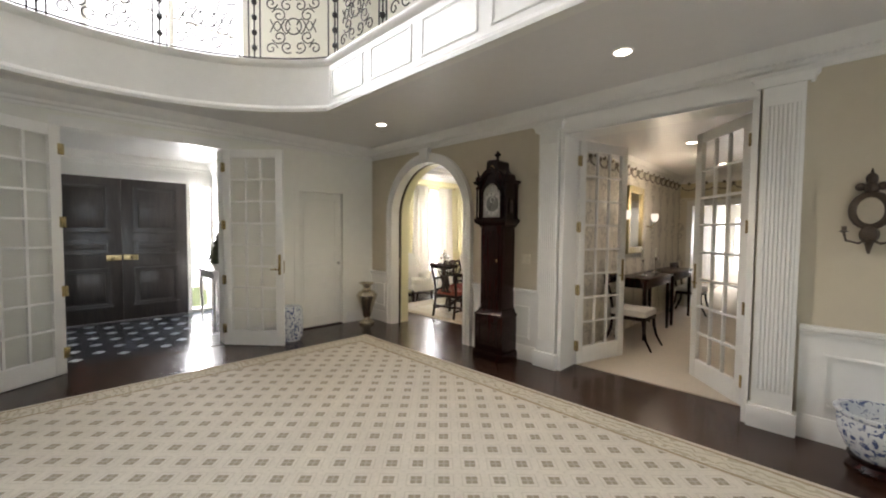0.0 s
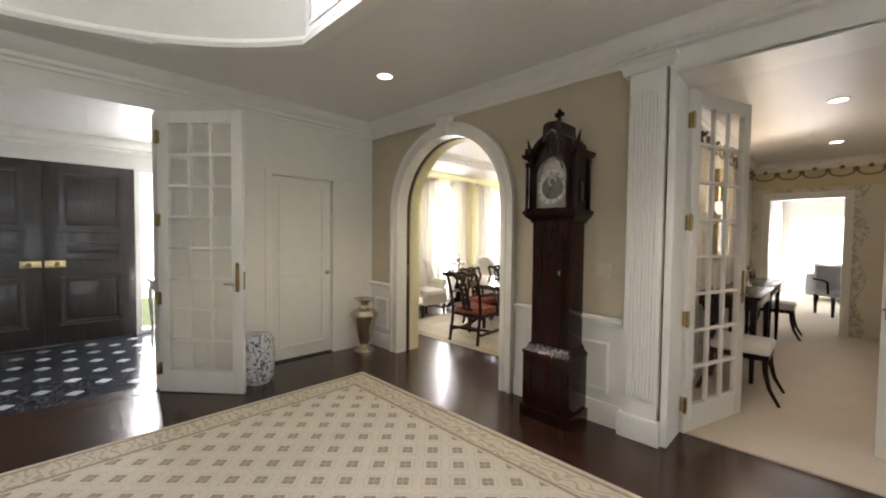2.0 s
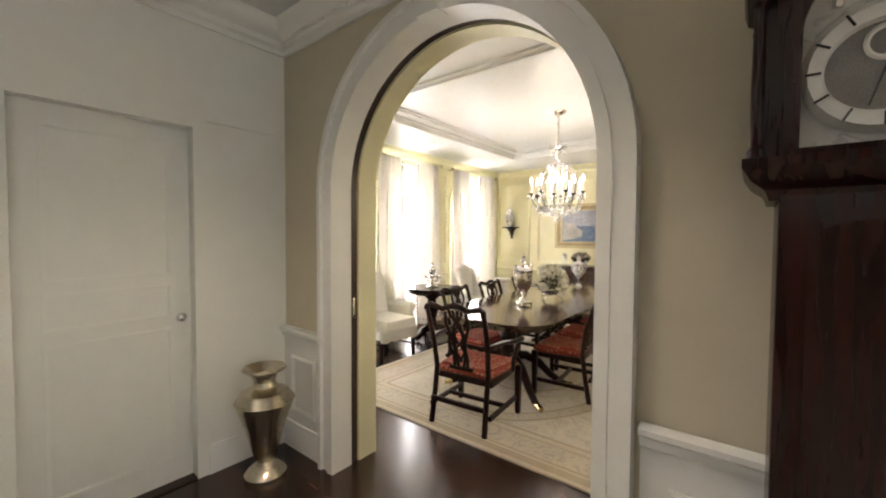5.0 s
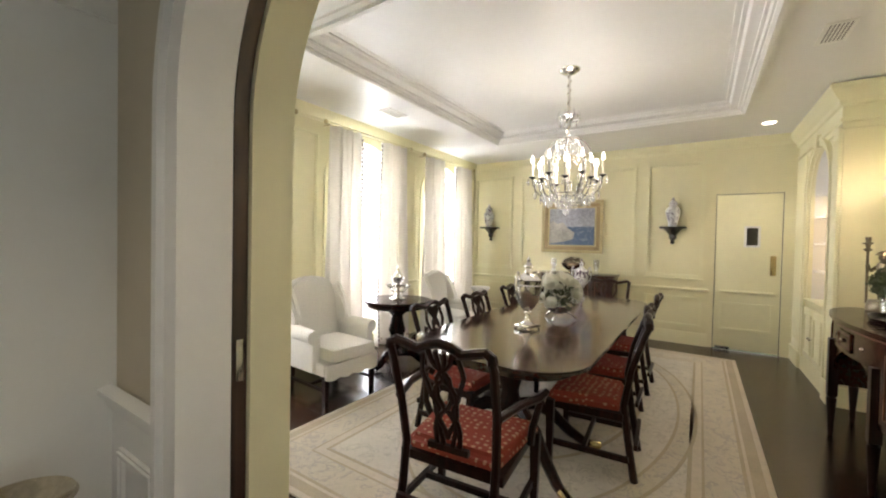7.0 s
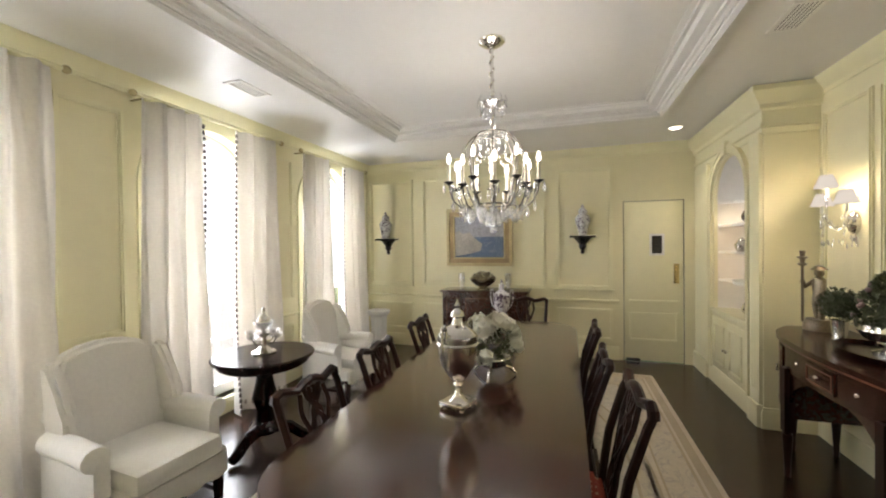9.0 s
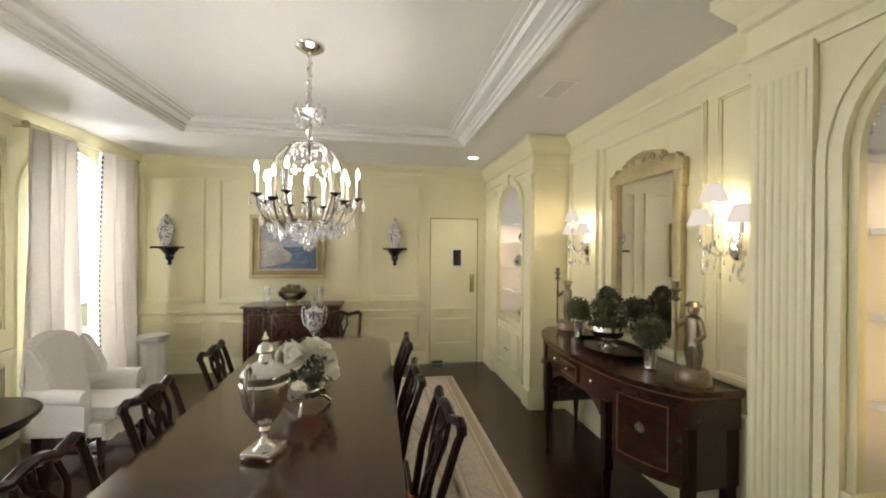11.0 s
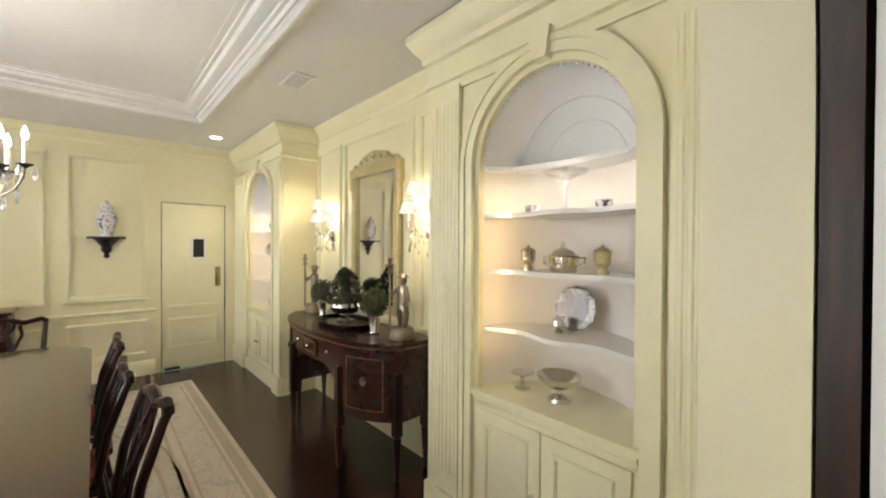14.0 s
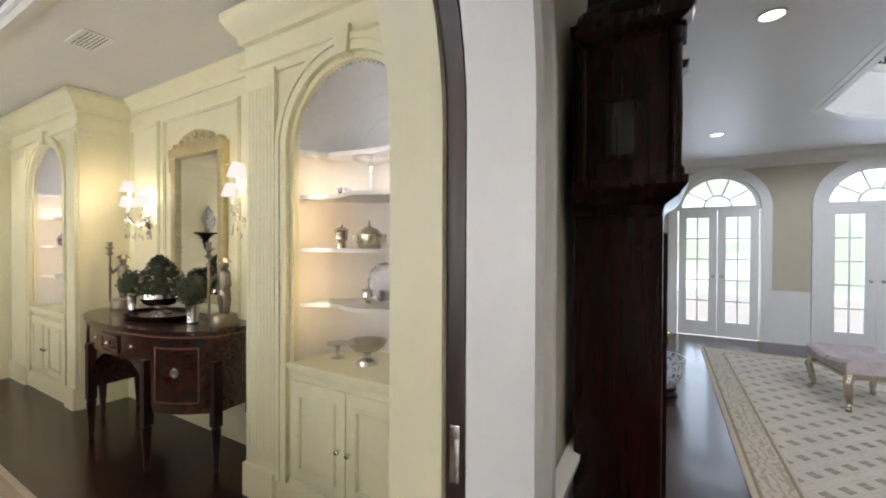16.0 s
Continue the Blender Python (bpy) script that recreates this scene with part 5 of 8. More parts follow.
def oval_band(rx, ry, t, z0, z1, n=72):
    b = B()
    rows = []
    for i in range(n):
        a = 2 * math.pi * i / n
        c, s = math.cos(a), math.sin(a)
        rows.append([b.verts.new((w / 2 + c * (rx + o), h / 2 + s * (ry + o), q)) for o, q in ((0, z0), (t, z0), (t, z1), (0, z1))])
    for i in range(n):
        p, q = rows[i], rows[(i + 1) % n]
        for k in range(4):
            b.faces.new((p[k], q[k], q[(k + 1) % 4], p[(k + 1) % 4]))
    return b


for rx, ry, t, m, top in ((1.00, 1.90, 0.022, RUG2BAND, 0.0135), (0.90, 1.80, 0.10, RUG2GROUND, 0.0130), (0.88, 1.78, 0.022, RUG2BAND, 0.0135), (0.60, 1.22, 0.03, RUG2BAND, 0.0135), (0.36, 0.80, 0.24, RUG2GROUND, 0.0130)):
    part("medallion_band", oval_band(rx, ry, t, 0.010, top), m, rug2)

# dining table
TXC, TY0_, TY1_ = -4.65, 5.44, 8.60
tb = thing("dining_table", "long polished mahogany pedestal dining table", "table", pose(TXC, 0, 0.012))
TH, TW = 0.738, 0.565


def round_rect(hw, y0, y1, r, n=8):
    out = []
    for cx, cy, a0 in ((hw - r, y0 + r, -90), (hw - r, y1 - r, 0), (-hw + r, y1 - r, 90), (-hw + r, y0 + r, 180)):
        out += [(cx + r * math.cos(radians(a0 + 90 * i / n)), cy + r * math.sin(radians(a0 + 90 * i / n))) for i in range(n + 1)]
    return out


b = prism(B(), round_rect(TW, TY0_, TY1_, 0.30), 2, TH - 0.024, TH)
bmesh.ops.bevel(b, geom=[e for e in b.edges if abs(e.verts[0].co.z - e.verts[1].co.z) < 1e-6], offset=0.007, segments=2, affect="EDGES")
part("tabletop", b, MAHOG, tb)
part("apron", prism(B(), round_rect(TW - 0.10, TY0_ + 0.10, TY1_ - 0.10, 0.25), 2, TH - 0.085, TH - 0.023), MAHOG, tb)
for yy in (6.02, 7.92):
    part("column", lathe(B(), [(0.10, 0.26), (0.11, 0.30), (0.07, 0.34), (0.055, 0.40), (0.085, 0.50), (0.06, 0.58), (0.09, 0.62), (0.14, 0.655)], (0, yy, 0), 20), CHAIRW, tb)
    for a in (35, 145, 215, 325):
        c, s = math.cos(radians(a)), math.sin(radians(a))
        pts = [(c * r, yy + s * r, q) for r, q in ((0.05, 0.30), (0.16, 0.31), (0.28, 0.25), (0.40, 0.13), (0.50, 0.055), (0.56, 0.035))]
        lg = part("leg", tube(B(), pts, 0.045, 8, r1=0.026), CHAIRW, tb)
        part("toe_cap", tube(B(), [(c * 0.53, yy + s * 0.53, 0.042), (c * 0.61, yy + s * 0.61, 0.030)], 0.029, 8, r1=0.024), BRASS, lg, "brass toe cap")


def hexa_bm(x, y, z0, z1, r0, r1):
    b = B()
    hexa(b, [(x + dx * r0, y + dy * r0, z0) for dx, dy in ((-1, -1), (1, -1), (1, 1), (-1, 1))] + [(x + dx * r1, y + dy * r1, z1) for dx, dy in ((-1, -1), (1, -1), (1, 1), (-1, 1))])
    return b


# chairs: seat front towards +y
def dining_chair(name, label, arms=False):
    t = thing(name, label, "chair", group="dining chairs round the table")
    wf, wb, sd = (0.29, 0.235, 0.48) if arms else (0.265, 0.21, 0.44)
    b = B()
    hexa(b, [(-wf, sd / 2, 0.40), (-wb, -sd / 2, 0.40), (wb, -sd / 2, 0.40), (wf, sd / 2, 0.40)][::-1] + [(-wf + 0.01, sd / 2 - 0.01, 0.475), (-wb + 0.01, -sd / 2 + 0.02, 0.475), (wb - 0.01, -sd / 2 + 0.02, 0.475), (wf - 0.01, sd / 2 - 0.01, 0.475)][::-1])
    bmesh.ops.bevel(b, geom=b.edges[:], offset=0.028, segments=3, affect="EDGES")
    part("seat", b, REDSEAT, t, "red fabric seat with pale dots")
    for sx in (-1, 1):
        part("leg", hexa_bm(sx * (wf - 0.02), sd / 2 - 0.025, 0.0, 0.42, 0.017, 0.024), CHAIRW, t)
        post = [(sx * (wb - 0.005), -sd / 2 - 0.06, 0.0), (sx * (wb - 0.012), -sd / 2 - 0.02, 0.25), (sx * (wb - 0.012), -sd / 2 + 0.005, 0.45), (sx * (wb + 0.0), -sd / 2 - 0.03, 0.68), (sx * (wb + 0.006), -sd / 2 - 0.095, 0.90), (sx * (wb + 0.004), -sd / 2 - 0.115, 0.945)]
        part("back_post", tube(B(), post, 0.022, 8, r1=0.018), CHAIRW, t)
        part("side_stretcher", box(B(), sx * (wb + 0.02) - 0.011, -sd / 2 - 0.03, 0.12, sx * (wb + 0.02) + 0.011, sd / 2 - 0.03, 0.155), CHAIRW, t)
    part("cross_stretcher", box(B(), -wb - 0.01, -0.012, 0.122, wb + 0.01, 0.012, 0.153), CHAIRW, t)
    part("back_stretcher", box(B(), -wb + 0.01, -sd / 2 - 0.075, 0.19, wb - 0.01, -sd / 2 - 0.052, 0.225), CHAIRW, t)
    yb = -sd / 2 - 0.10
    crest = [(-wb - 0.008, yb - 0.014, 0.935), (-wb - 0.004, yb - 0.014, 0.962), (-wb + 0.022, yb - 0.012, 0.978), (-wb * 0.70, yb - 0.006, 0.966), (-wb * 0.45, yb - 0.002, 0.950), (-wb * 0.22, yb, 0.974), (0, yb, 0.984),
             (wb * 0.22, yb, 0.974), (wb * 0.45, yb - 0.002, 0.950), (wb * 0.70, yb - 0.006, 0.966), (wb - 0.022, yb - 0.012, 0.978), (wb + 0.004, yb - 0.014, 0.962), (wb + 0.008, yb - 0.014, 0.935)]
    part("crest_rail", tube(B(), crest, 0.023, 8), CHAIRW, t)

    def yz(z):
        return -sd / 2 + 0.005 - 0.105 * max(0, (z - 0.45) / 0.5) ** 1.3
    b = B()
    for sx in (-1, 1):
        for line in (((0.055, 0.46), (0.06, 0.56), (0.035, 0.66), (0.075, 0.76), (0.10, 0.84), (0.085, 0.93)),
                     ((0.02, 0.46), (0.045, 0.60), (-0.035, 0.72), (-0.03, 0.82), (0.045, 0.90), (0.055, 0.955)),
                     ((0.0, 0.52), (0.05, 0.64), (0.055, 0.74), (-0.01, 0.84), (-0.02, 0.95))):
            pts = []
            for i in range(len(line) - 1):
                for k in range(3):
                    f = k / 3
                    f = f * f * (3 - 2 * f)
                    pts.append((sx * (line[i][0] + (line[i + 1][0] - line[i][0]) * f), line[i][1] + (line[i + 1][1] - line[i][1]) * k / 3))
            pts.append((sx * line[-1][0], line[-1][1]))
            tube(b, [(x, yz(z), z) for x, z in pts], 0.0125, 6)
    box(b, -0.10, -sd / 2 - 0.012, 0.455, 0.10, -sd / 2 + 0.012, 0.485)
    part("splat", b, CHAIRW, t, "pierced interlaced splat")
    part("seat_rail", box(B(), -wb - 0.02, -sd / 2 + 0.005, 0.36, wb + 0.02, sd / 2 - 0.02, 0.405, 0.004), CHAIRW, t)
    if arms:
        for sx in (-1, 1):
            part("arm", tube(B(), [(sx * (wb + 0.008), yz(0.68), 0.68), (sx * (wb + 0.05), -0.12, 0.69), (sx * (wf + 0.03), 0.04, 0.67), (sx * (wf + 0.045), 0.13, 0.675), (sx * (wf + 0.02), 0.16, 0.65)], 0.020, 8), CHAIRW, t)
            part("arm_support", tube(B(), [(sx * (wf - 0.015), 0.10, 0.41), (sx * (wf + 0.005), 0.06, 0.52), (sx * (wf + 0.035), 0.10, 0.66)], 0.02, 8, r1=0.016), CHAIRW, t)
    return t


ZR = 0.0125
side = dining_chair("dining_chair", "dark mahogany dining chair with pierced back and red seat")
FLAT = Matrix.Diagonal((1, 1, 0.95, 1))
side.matrix_world = pose(-4.205, 6.29, ZR, 0, 0, 94) @ FLAT
for x, y, a in ((-4.275, 7.00, 91), (-4.275, 7.82, 90), (-5.045, 6.12, -92), (-5.04, 6.84, -90), (-5.075, 7.72, -88)):
    copy_thing(side, pose(x, y, ZR, 0, 0, a) @ FLAT)
arm = dining_chair("dining_armchair", "dark mahogany armchair with pierced back and red seat", True)
arm.matrix_world = pose(-4.56, 5.33, ZR, 0, 0, 5) @ FLAT
copy_thing(arm, pose(-4.66, 8.90, ZR, 0, 0, 176) @ FLAT)


# built-in display cabinets
def display_cabinet(xf, yc, y0, y1, back, R=0.393):
    """Arched niche cabinet: front at xf, niche of radius R centred at yc, from y0 to y1."""
    t = thing("display_cabinet", "pale yellow built-in cabinet with an arched shell niche", "cabinet", pose(xf, yc, 0), "built-in cabinets")
    a, c, dp = y0 - yc, y1 - yc, back - xf
    SP, L = 1.975, 0.82
    part("face", solid_wall(B(), 0, 0, 0.035, a, c, 0, DC, [(-R, R, L, SP, True)]), YELLOW, t)
    b = B()
    lathe(b, [(R, L), (R, SP)], (0.035, 0, 0), 24, math.pi, -math.pi / 2, sx=(dp - 0.045) / R)
    part("niche_back", b, NICHE, t, "cream curved niche back")
    b = B()
    n, m = 20, 10
    rows = []
    for j in range(m + 1):
        el = math.pi / 2 * j / m
        rows.append([b.verts.new((0.035 + (dp - 0.045) * math.cos(el) * math.cos(-math.pi / 2 + math.pi * i / n), R * math.cos(el) * math.sin(-math.pi / 2 + math.pi * i / n), SP + R * math.sin(el))) for i in range(n + 1)])
    for p, q in zip(rows, rows[1:]):
        for i in range(n):
            b.faces.new((p[i], p[i + 1], q[i + 1], q[i]))
    part("shell", b, SHELLW, t, "white plaster half dome")
    for rr in (0.55, 0.78):
        pts = [(0.035 + (dp - 0.06) * math.sqrt(max(1 - rr * rr, 0)) , rr * R * math.cos(math.pi * i / 20), SP + rr * R * math.sin(math.pi * i / 20)) for i in range(21)]
        part("shell_rib", tube(B(), pts, 0.0035, 6), SHELLW, t)
    b = B()
    for k in range(40):
        an = math.pi * (k + 0.5) / 40
        ball(b, (0.03, (R - 0.008) * math.cos(an), SP + (R - 0.008) * math.sin(an)), 0.006, 6)
    part("bead_moulding", b, SHELLW, t)
    for k, zs in enumerate((1.14, 1.44, 1.73)):
        out = []
        N = 24
        for i in range(N + 1):
            u = -1 + 2 * i / N
            out.append((0.042 + 0.055 * math.sin(math.pi * u) ** 2, u * (R - 0.004)))
        bk = [(0.035 + (dp - 0.05) * math.cos(math.pi / 2 * v), (R - 0.004) * math.sin(math.pi / 2 * v)) for v in (1 - 2 * i / N for i in range(1, N))]
        part("shelf", prism(B(), out + bk, 2, zs - 0.022, zs), WHITE, t)
    part("ledge", box(B(), -0.025, -R - 0.03, L - 0.03, dp - 0.01, R + 0.03, L + 0.001, 0.004), YELLOW2, t)
    part("niche_cap", prism(B(), [(0.036, -R)] + [(0.035 + (dp - 0.05) * math.cos(math.pi / 2 * v), R * math.sin(math.pi / 2 * v)) for v in (-1 + 2 * i / 20 for i in range(1, 20))] + [(0.036, R), (0.16, R * 0.75), (0.20, 0), (0.16, -R * 0.75)], 2, SP - 0.02, SP + 0.004), SHELLW, t)
    part("ledge_moulding", sweep(B(), [(0, 0), (0.008, 0), (0.012, 0.02), (0.02, 0.03), (0.02, 0.045), (0, 0.045)], [(0, -R - 0.02, L - 0.075), (0, R + 0.02, L - 0.075)]), YELLOW2, t)
    for s in (-1, 1):
        u0, u1 = (0.003, R) if s > 0 else (-R, -0.003)
        dr = part("door", box(B(), -0.018, u0, 0.19, -0.001, u1, 0.73, 0.003), YELLOW2, t)
        part("panel", frame_mould(B(), 0, -0.018, -1, u0 + 0.06, u1 - 0.06, 0.25, 0.67, 0.022, 0.007), YELLOW2, dr)
        part("knob", ball(tube(B(), [(-0.018, s * 0.035, 0.44), (-0.035, s * 0.035, 0.44)], 0.005, 6), (-0.043, s * 0.035, 0.44), 0.014, 8), SILVER, dr)
    part("arch_trim", arch_band(B(), 0, -0.03, -0.001, 0, R + 0.03, R + 0.095, SP, 0.16), YELLOW2, t)
    part("arch_trim", arch_band(B(), 0, -0.04, -0.001, 0, R + 0.075, R + 0.105, SP, 0.16), YELLOW2, t)
    part("keystone", prism(B(), [(-0.035, SP + R + 0.01), (0.035, SP + R + 0.01), (0.055, SP + R + 0.14), (-0.055, SP + R + 0.14)], 0, -0.055, -0.001), YELLOW2, t)
    for sgn, end in ((1, c), (-1, a)):
        inner = sgn * (R + 0.125)
        u0, u1 = sorted((inner, end - sgn * 0.01))
        if u1 - u0 < 0.06:
            continue
        pl = part("pilaster", box(B(), -0.03, u0, 0.17, -0.001, u1, 2.44, 0.003), YELLOW2, t)
        k = max(3, int((u1 - u0) / 0.035))
        wv = (u1 - u0 - 0.03) / k
        me = mesh_of("flute", prism(B(), [(-0.03, -wv * 0.4), (-0.035, -wv * 0.2), (-0.035, wv * 0.2), (-0.03, wv * 0.4)], 2, 0.30, 2.34), YELLOW2)
        for i in range(k):
            o = new("flute", me)
            o.parent, o.location.y = pl, u0 + 0.015 + wv * (i + 0.5)
        part("plinth", box(B(), -0.05, u0 - 0.01, 0, -0.001, u1 + 0.01, 0.19, 0.005), YELLOW2, t)
    path = [(dp, c, 2.42), (0, c, 2.42), (0, a, 2.42), (dp, a, 2.42)]
    CO = [(0, 0), (0.016, 0), (0.016, 0.05), (0.034, 0.058), (0.034, 0.085), (0.018, 0.09), (0.018, 0.19), (0.04, 0.20), (0.046, 0.235), (0.075, 0.27), (0.105, 0.315), (0.115, 0.33), (0.115, 0.37), (0, 0.37)]
    part("cornice", sweep(B(), CO, path[::-1]), YELLOW2, t, smooth=False)
    part("baseboard", sweep(B(), BASE, [(dp, a, 0), (0, a, 0), (0, c, 0), (dp, c, 0)]), YELLOW2, t)
    part("side", box(B(), 0.035, c - 0.03, 0, dp, c, DC), YELLOW, t)
    part("side", box(B(), 0.035, a, 0, dp, a + 0.03, DC), YELLOW, t)
    return t


display_cabinet(-2.58, 5.255, 4.475, 6.03, -2.155)
display_cabinet(-2.62, 9.10, 8.37, 10.095, -2.17, 0.42)
for xf, yc in ((-2.58, 5.255), (-2.62, 9.10)):
    lamp("AREA", "niche_strip", look((xf + 0.045, yc + 0.26, 1.45), (xf + 0.20, yc + 0.40, 1.44)), 0.6 if yc < 7 else 0.4, (1.0, 0.70, 0.34), 0.03, 0.9)
    lamp("AREA", "niche_top_light", look((xf + 0.12, yc, 1.93), (xf + 0.16, yc, 0)), 1.2, (1.0, 0.90, 0.74), 0.35, 0.04)


# silver and porcelain in the niches
def urn(name, label, x, y, z, s, mat, handles=True, square=True, wide=0.84):
    t = thing(name, label, "urn", pose(x, y, z) @ Matrix.Diagonal((s * wide, s * wide, s, 1)))
    if square:
        part("foot", box(B(), -0.07, -0.07, 0.018, 0.07, 0.07, 0.04, 0.004), mat, t)
        for dx in (-0.06, 0.06):
            for dy in (-0.06, 0.06):
                part("ball_foot", ball(B(), (dx, dy, 0.0125), 0.0125, 8), mat, t)
    else:
        part("foot", lathe(B(), [(0.06, 0), (0.06, 0.015), (0.03, 0.04)], n=20), mat, t)
    part("stem", lathe(B(), [(0.05, 0.04), (0.03, 0.06), (0.016, 0.09), (0.016, 0.12), (0.026, 0.125), (0.02, 0.14)], n=20), mat, t)
    part("bowl", lathe(B(), [(0.02, 0.14), (0.05, 0.17), (0.085, 0.23), (0.098, 0.30), (0.10, 0.34), (0.106, 0.345), (0.10, 0.355), (0.104, 0.385), (0.09, 0.39)], n=28), mat, t)
    ld = part("lid", lathe(B(), [(0.10, 0.39), (0.09, 0.405), (0.055, 0.43), (0.03, 0.445), (0.022, 0.48), (0.035, 0.49), (0.03, 0.51), (0.012, 0.53)], n=24), mat, t)
    part("finial", lathe(B(), [(0.008, 0.525), (0.016, 0.545), (0.006, 0.565), (0.003, 0.58)], n=10), mat, ld)
    if handles:
        for sx in (-1, 1):
            part("handle", tube(B(), [(sx * 0.075, 0, 0.22), (sx * 0.115, 0, 0.26), (sx * 0.135, 0, 0.36), (sx * 0.13, 0, 0.44), (sx * 0.115, 0, 0.455), (sx * 0.10, 0, 0.43), (sx * 0.098, 0, 0.385)], 0.008, 8), mat, t)
    return t


ZT_ = TH + 0.0125
urn("silver_urn", "polished silver lidded urn on a square ball-footed base", -4.67, 6.35, ZT_, 0.92, SILVER, wide=1.06).rotation_euler.z = 1.25
urn("porcelain_urn", "tall silver and porcelain lidded urn on the table", -4.76, 8.24, ZT_, 0.80, IMARI, square=False, wide=1.0)


def flower_bowl():
    t = thing("flower_arrangement", "white roses and hydrangeas in a footed silver bowl", "flowers", pose(-4.59, 6.84, ZT_))
    for a in (30, 150, 270):
        c, s = math.cos(radians(a)), math.sin(radians(a))
        part("foot", tube(B(), [(c * 0.04, s * 0.04, 0.07), (c * 0.11, s * 0.11, 0.045), (c * 0.15, s * 0.15, 0.010)], 0.009, 6), SILVER, t)
    part("bowl", lathe(B(), [(0.04, 0.055), (0.09, 0.08), (0.11, 0.12), (0.105, 0.13), (0.03, 0.10)], n=20), SILVER, t)
    r = random.Random(7)
    for i in range(22):
        a, e = r.uniform(0, 6.28), r.uniform(-0.25, 1.35)
        rad = 0.15
        c = Vector((rad * math.cos(a) * math.cos(e), rad * math.sin(a) * math.cos(e) * 1.2, 0.19 + 0.17 * math.sin(e)))
        b = B()
        for k in range(16):
            n = Vector((r.gauss(0, 1), r.gauss(0, 1), r.gauss(0.3, 1))).normalized()
            m = Matrix.Translation(c + n * r.uniform(0.016, 0.045)) @ n.to_track_quat("Z", "Y").to_matrix().to_4x4()
            q = 0.032
            vs = [b.verts.new(m @ Vector(p)) for p in ((-q, -q * 0.5, 0.006), (0, -q, 0.002), (q, -q * 0.4, 0.007), (q * 0.8, q * 0.7, 0.004), (0, q, 0.009), (-q * 0.8, q * 0.7, 0.003))]
            cv = b.verts.new(m @ Vector((0, 0, -0.004)))
            for j in range(6):
                b.faces.new((vs[j], vs[(j + 1) % 6], cv))
        ball(b, c, 0.034, 8)
        part("blossom", b, PETAL, t)
    b = B()
    for i in range(70):
        a, e = r.uniform(0, 6.28), r.uniform(-0.3, 1.2)
        n = Vector((math.cos(a) * math.cos(e), math.sin(a) * math.cos(e), math.sin(e)))
        leaf_card(b, Vector((0, 0, 0.15)) + n * r.uniform(0.08, 0.16), n, 0.03, r)
    part("leaves", b, LEAF, t)
    return t


def leaf_card(b, c, n, s, r):
    m = Matrix.Translation(c) @ n.to_track_quat("Z", "Y").to_matrix().to_4x4() @ Matrix.Rotation(r.uniform(0, 6.28), 4, "Z") @ Matrix.Rotation(r.uniform(0.2, 1.2), 4, "X")
    v = [b.verts.new(m @ Vector(p)) for p in ((0, -s, 0), (s * 0.45, 0, s * 0.15), (0, s, 0), (-s * 0.45, 0, s * 0.15))]
    mid = b.verts.new(m @ Vector((0, 0, 0)))
    for i in range(4):
        b.faces.new((v[i], v[(i + 1) % 4], mid))


flower_bowl()

# chandelier
ch = thing("chandelier", "crystal chandelier with lit candle bulbs on a bronze cage", "chandelier", pose(-4.62, 7.08, 0))
CZ = DC + 0.085
part("canopy", lathe(B(), [(0.02, CZ - 0.04), (0.05, CZ - 0.035), (0.085, CZ - 0.012), (0.09, CZ)], n=28), SILVER, ch)
part("chain", tube(tube(B(), [(0, 0, 2.30), (0, 0, CZ - 0.03)], 0.011, 8), [(0.014 * math.cos(i * 0.9), 0.014 * math.sin(i * 0.9), 2.32 + i * 0.011) for i in range(48)], 0.006, 5), SILVER, ch, "sleeved hanging chain")
b = lathe(B(), [(0.012, 2.44), (0.05, 2.46), (0.085, 2.475), (0.088, 2.48), (0.01, 2.45)], n=20)
part("crown_dish", b, CRYSTAL, ch)
for i in range(8):
    a = i * math.pi / 4
    c, s = math.cos(a), math.sin(a)
    part("crown_arm", tube(B(), [(c * 0.02, s * 0.02, 2.45), (c * 0.07, s * 0.07, 2.44), (c * 0.10, s * 0.10, 2.49), (c * 0.085, s * 0.085, 2.52)], 0.005, 5), CRYSTAL, ch)
RIB = ((0.03, 2.285), (0.085, 2.28), (0.135, 2.255), (0.185, 2.19), (0.205, 2.10), (0.195, 2.00), (0.165, 1.90), (0.125, 1.81))
for i in range(8):
    c, s = math.cos(i * math.pi / 4 + 0.2), math.sin(i * math.pi / 4 + 0.2)
    part("cage_rib", tube(B(), [(c * r, s * r, z) for r, z in RIB], 0.0055, 6), PALEIRON, ch)
for rad, z in ((0.125, 1.81), (0.10, 2.275)):
    part("cage_ring", tube(B(), [(rad * math.cos(i * math.pi / 16), rad * math.sin(i * math.pi / 16), z) for i in range(32)], 0.0055, 5, True), PALEIRON, ch)
arm_bm, cup_bm, cand_bm, bulb_bm = B(), B(), B(), B()
ARM = ((0.125, 1.81), (0.165, 1.785), (0.215, 1.79), (0.262, 1.83), (0.288, 1.89), (0.295, 1.945))
tube(arm_bm, [(r, 0, z) for r, z in ARM], 0.0055, 6)
lathe(cup_bm, [(0.006, 1.935), (0.018, 1.946), (0.031, 1.952), (0.033, 1.957), (0.012, 1.957)], (0.295, 0, 0), 14)
lathe(cand_bm, [(0.010, 1.955), (0.010, 2.075)], (0.295, 0, 0), 10)
lathe(bulb_bm, [(0.006, 2.075), (0.014, 2.092), (0.012, 2.115), (0.002, 2.145)], (0.295, 0, 0), 10)
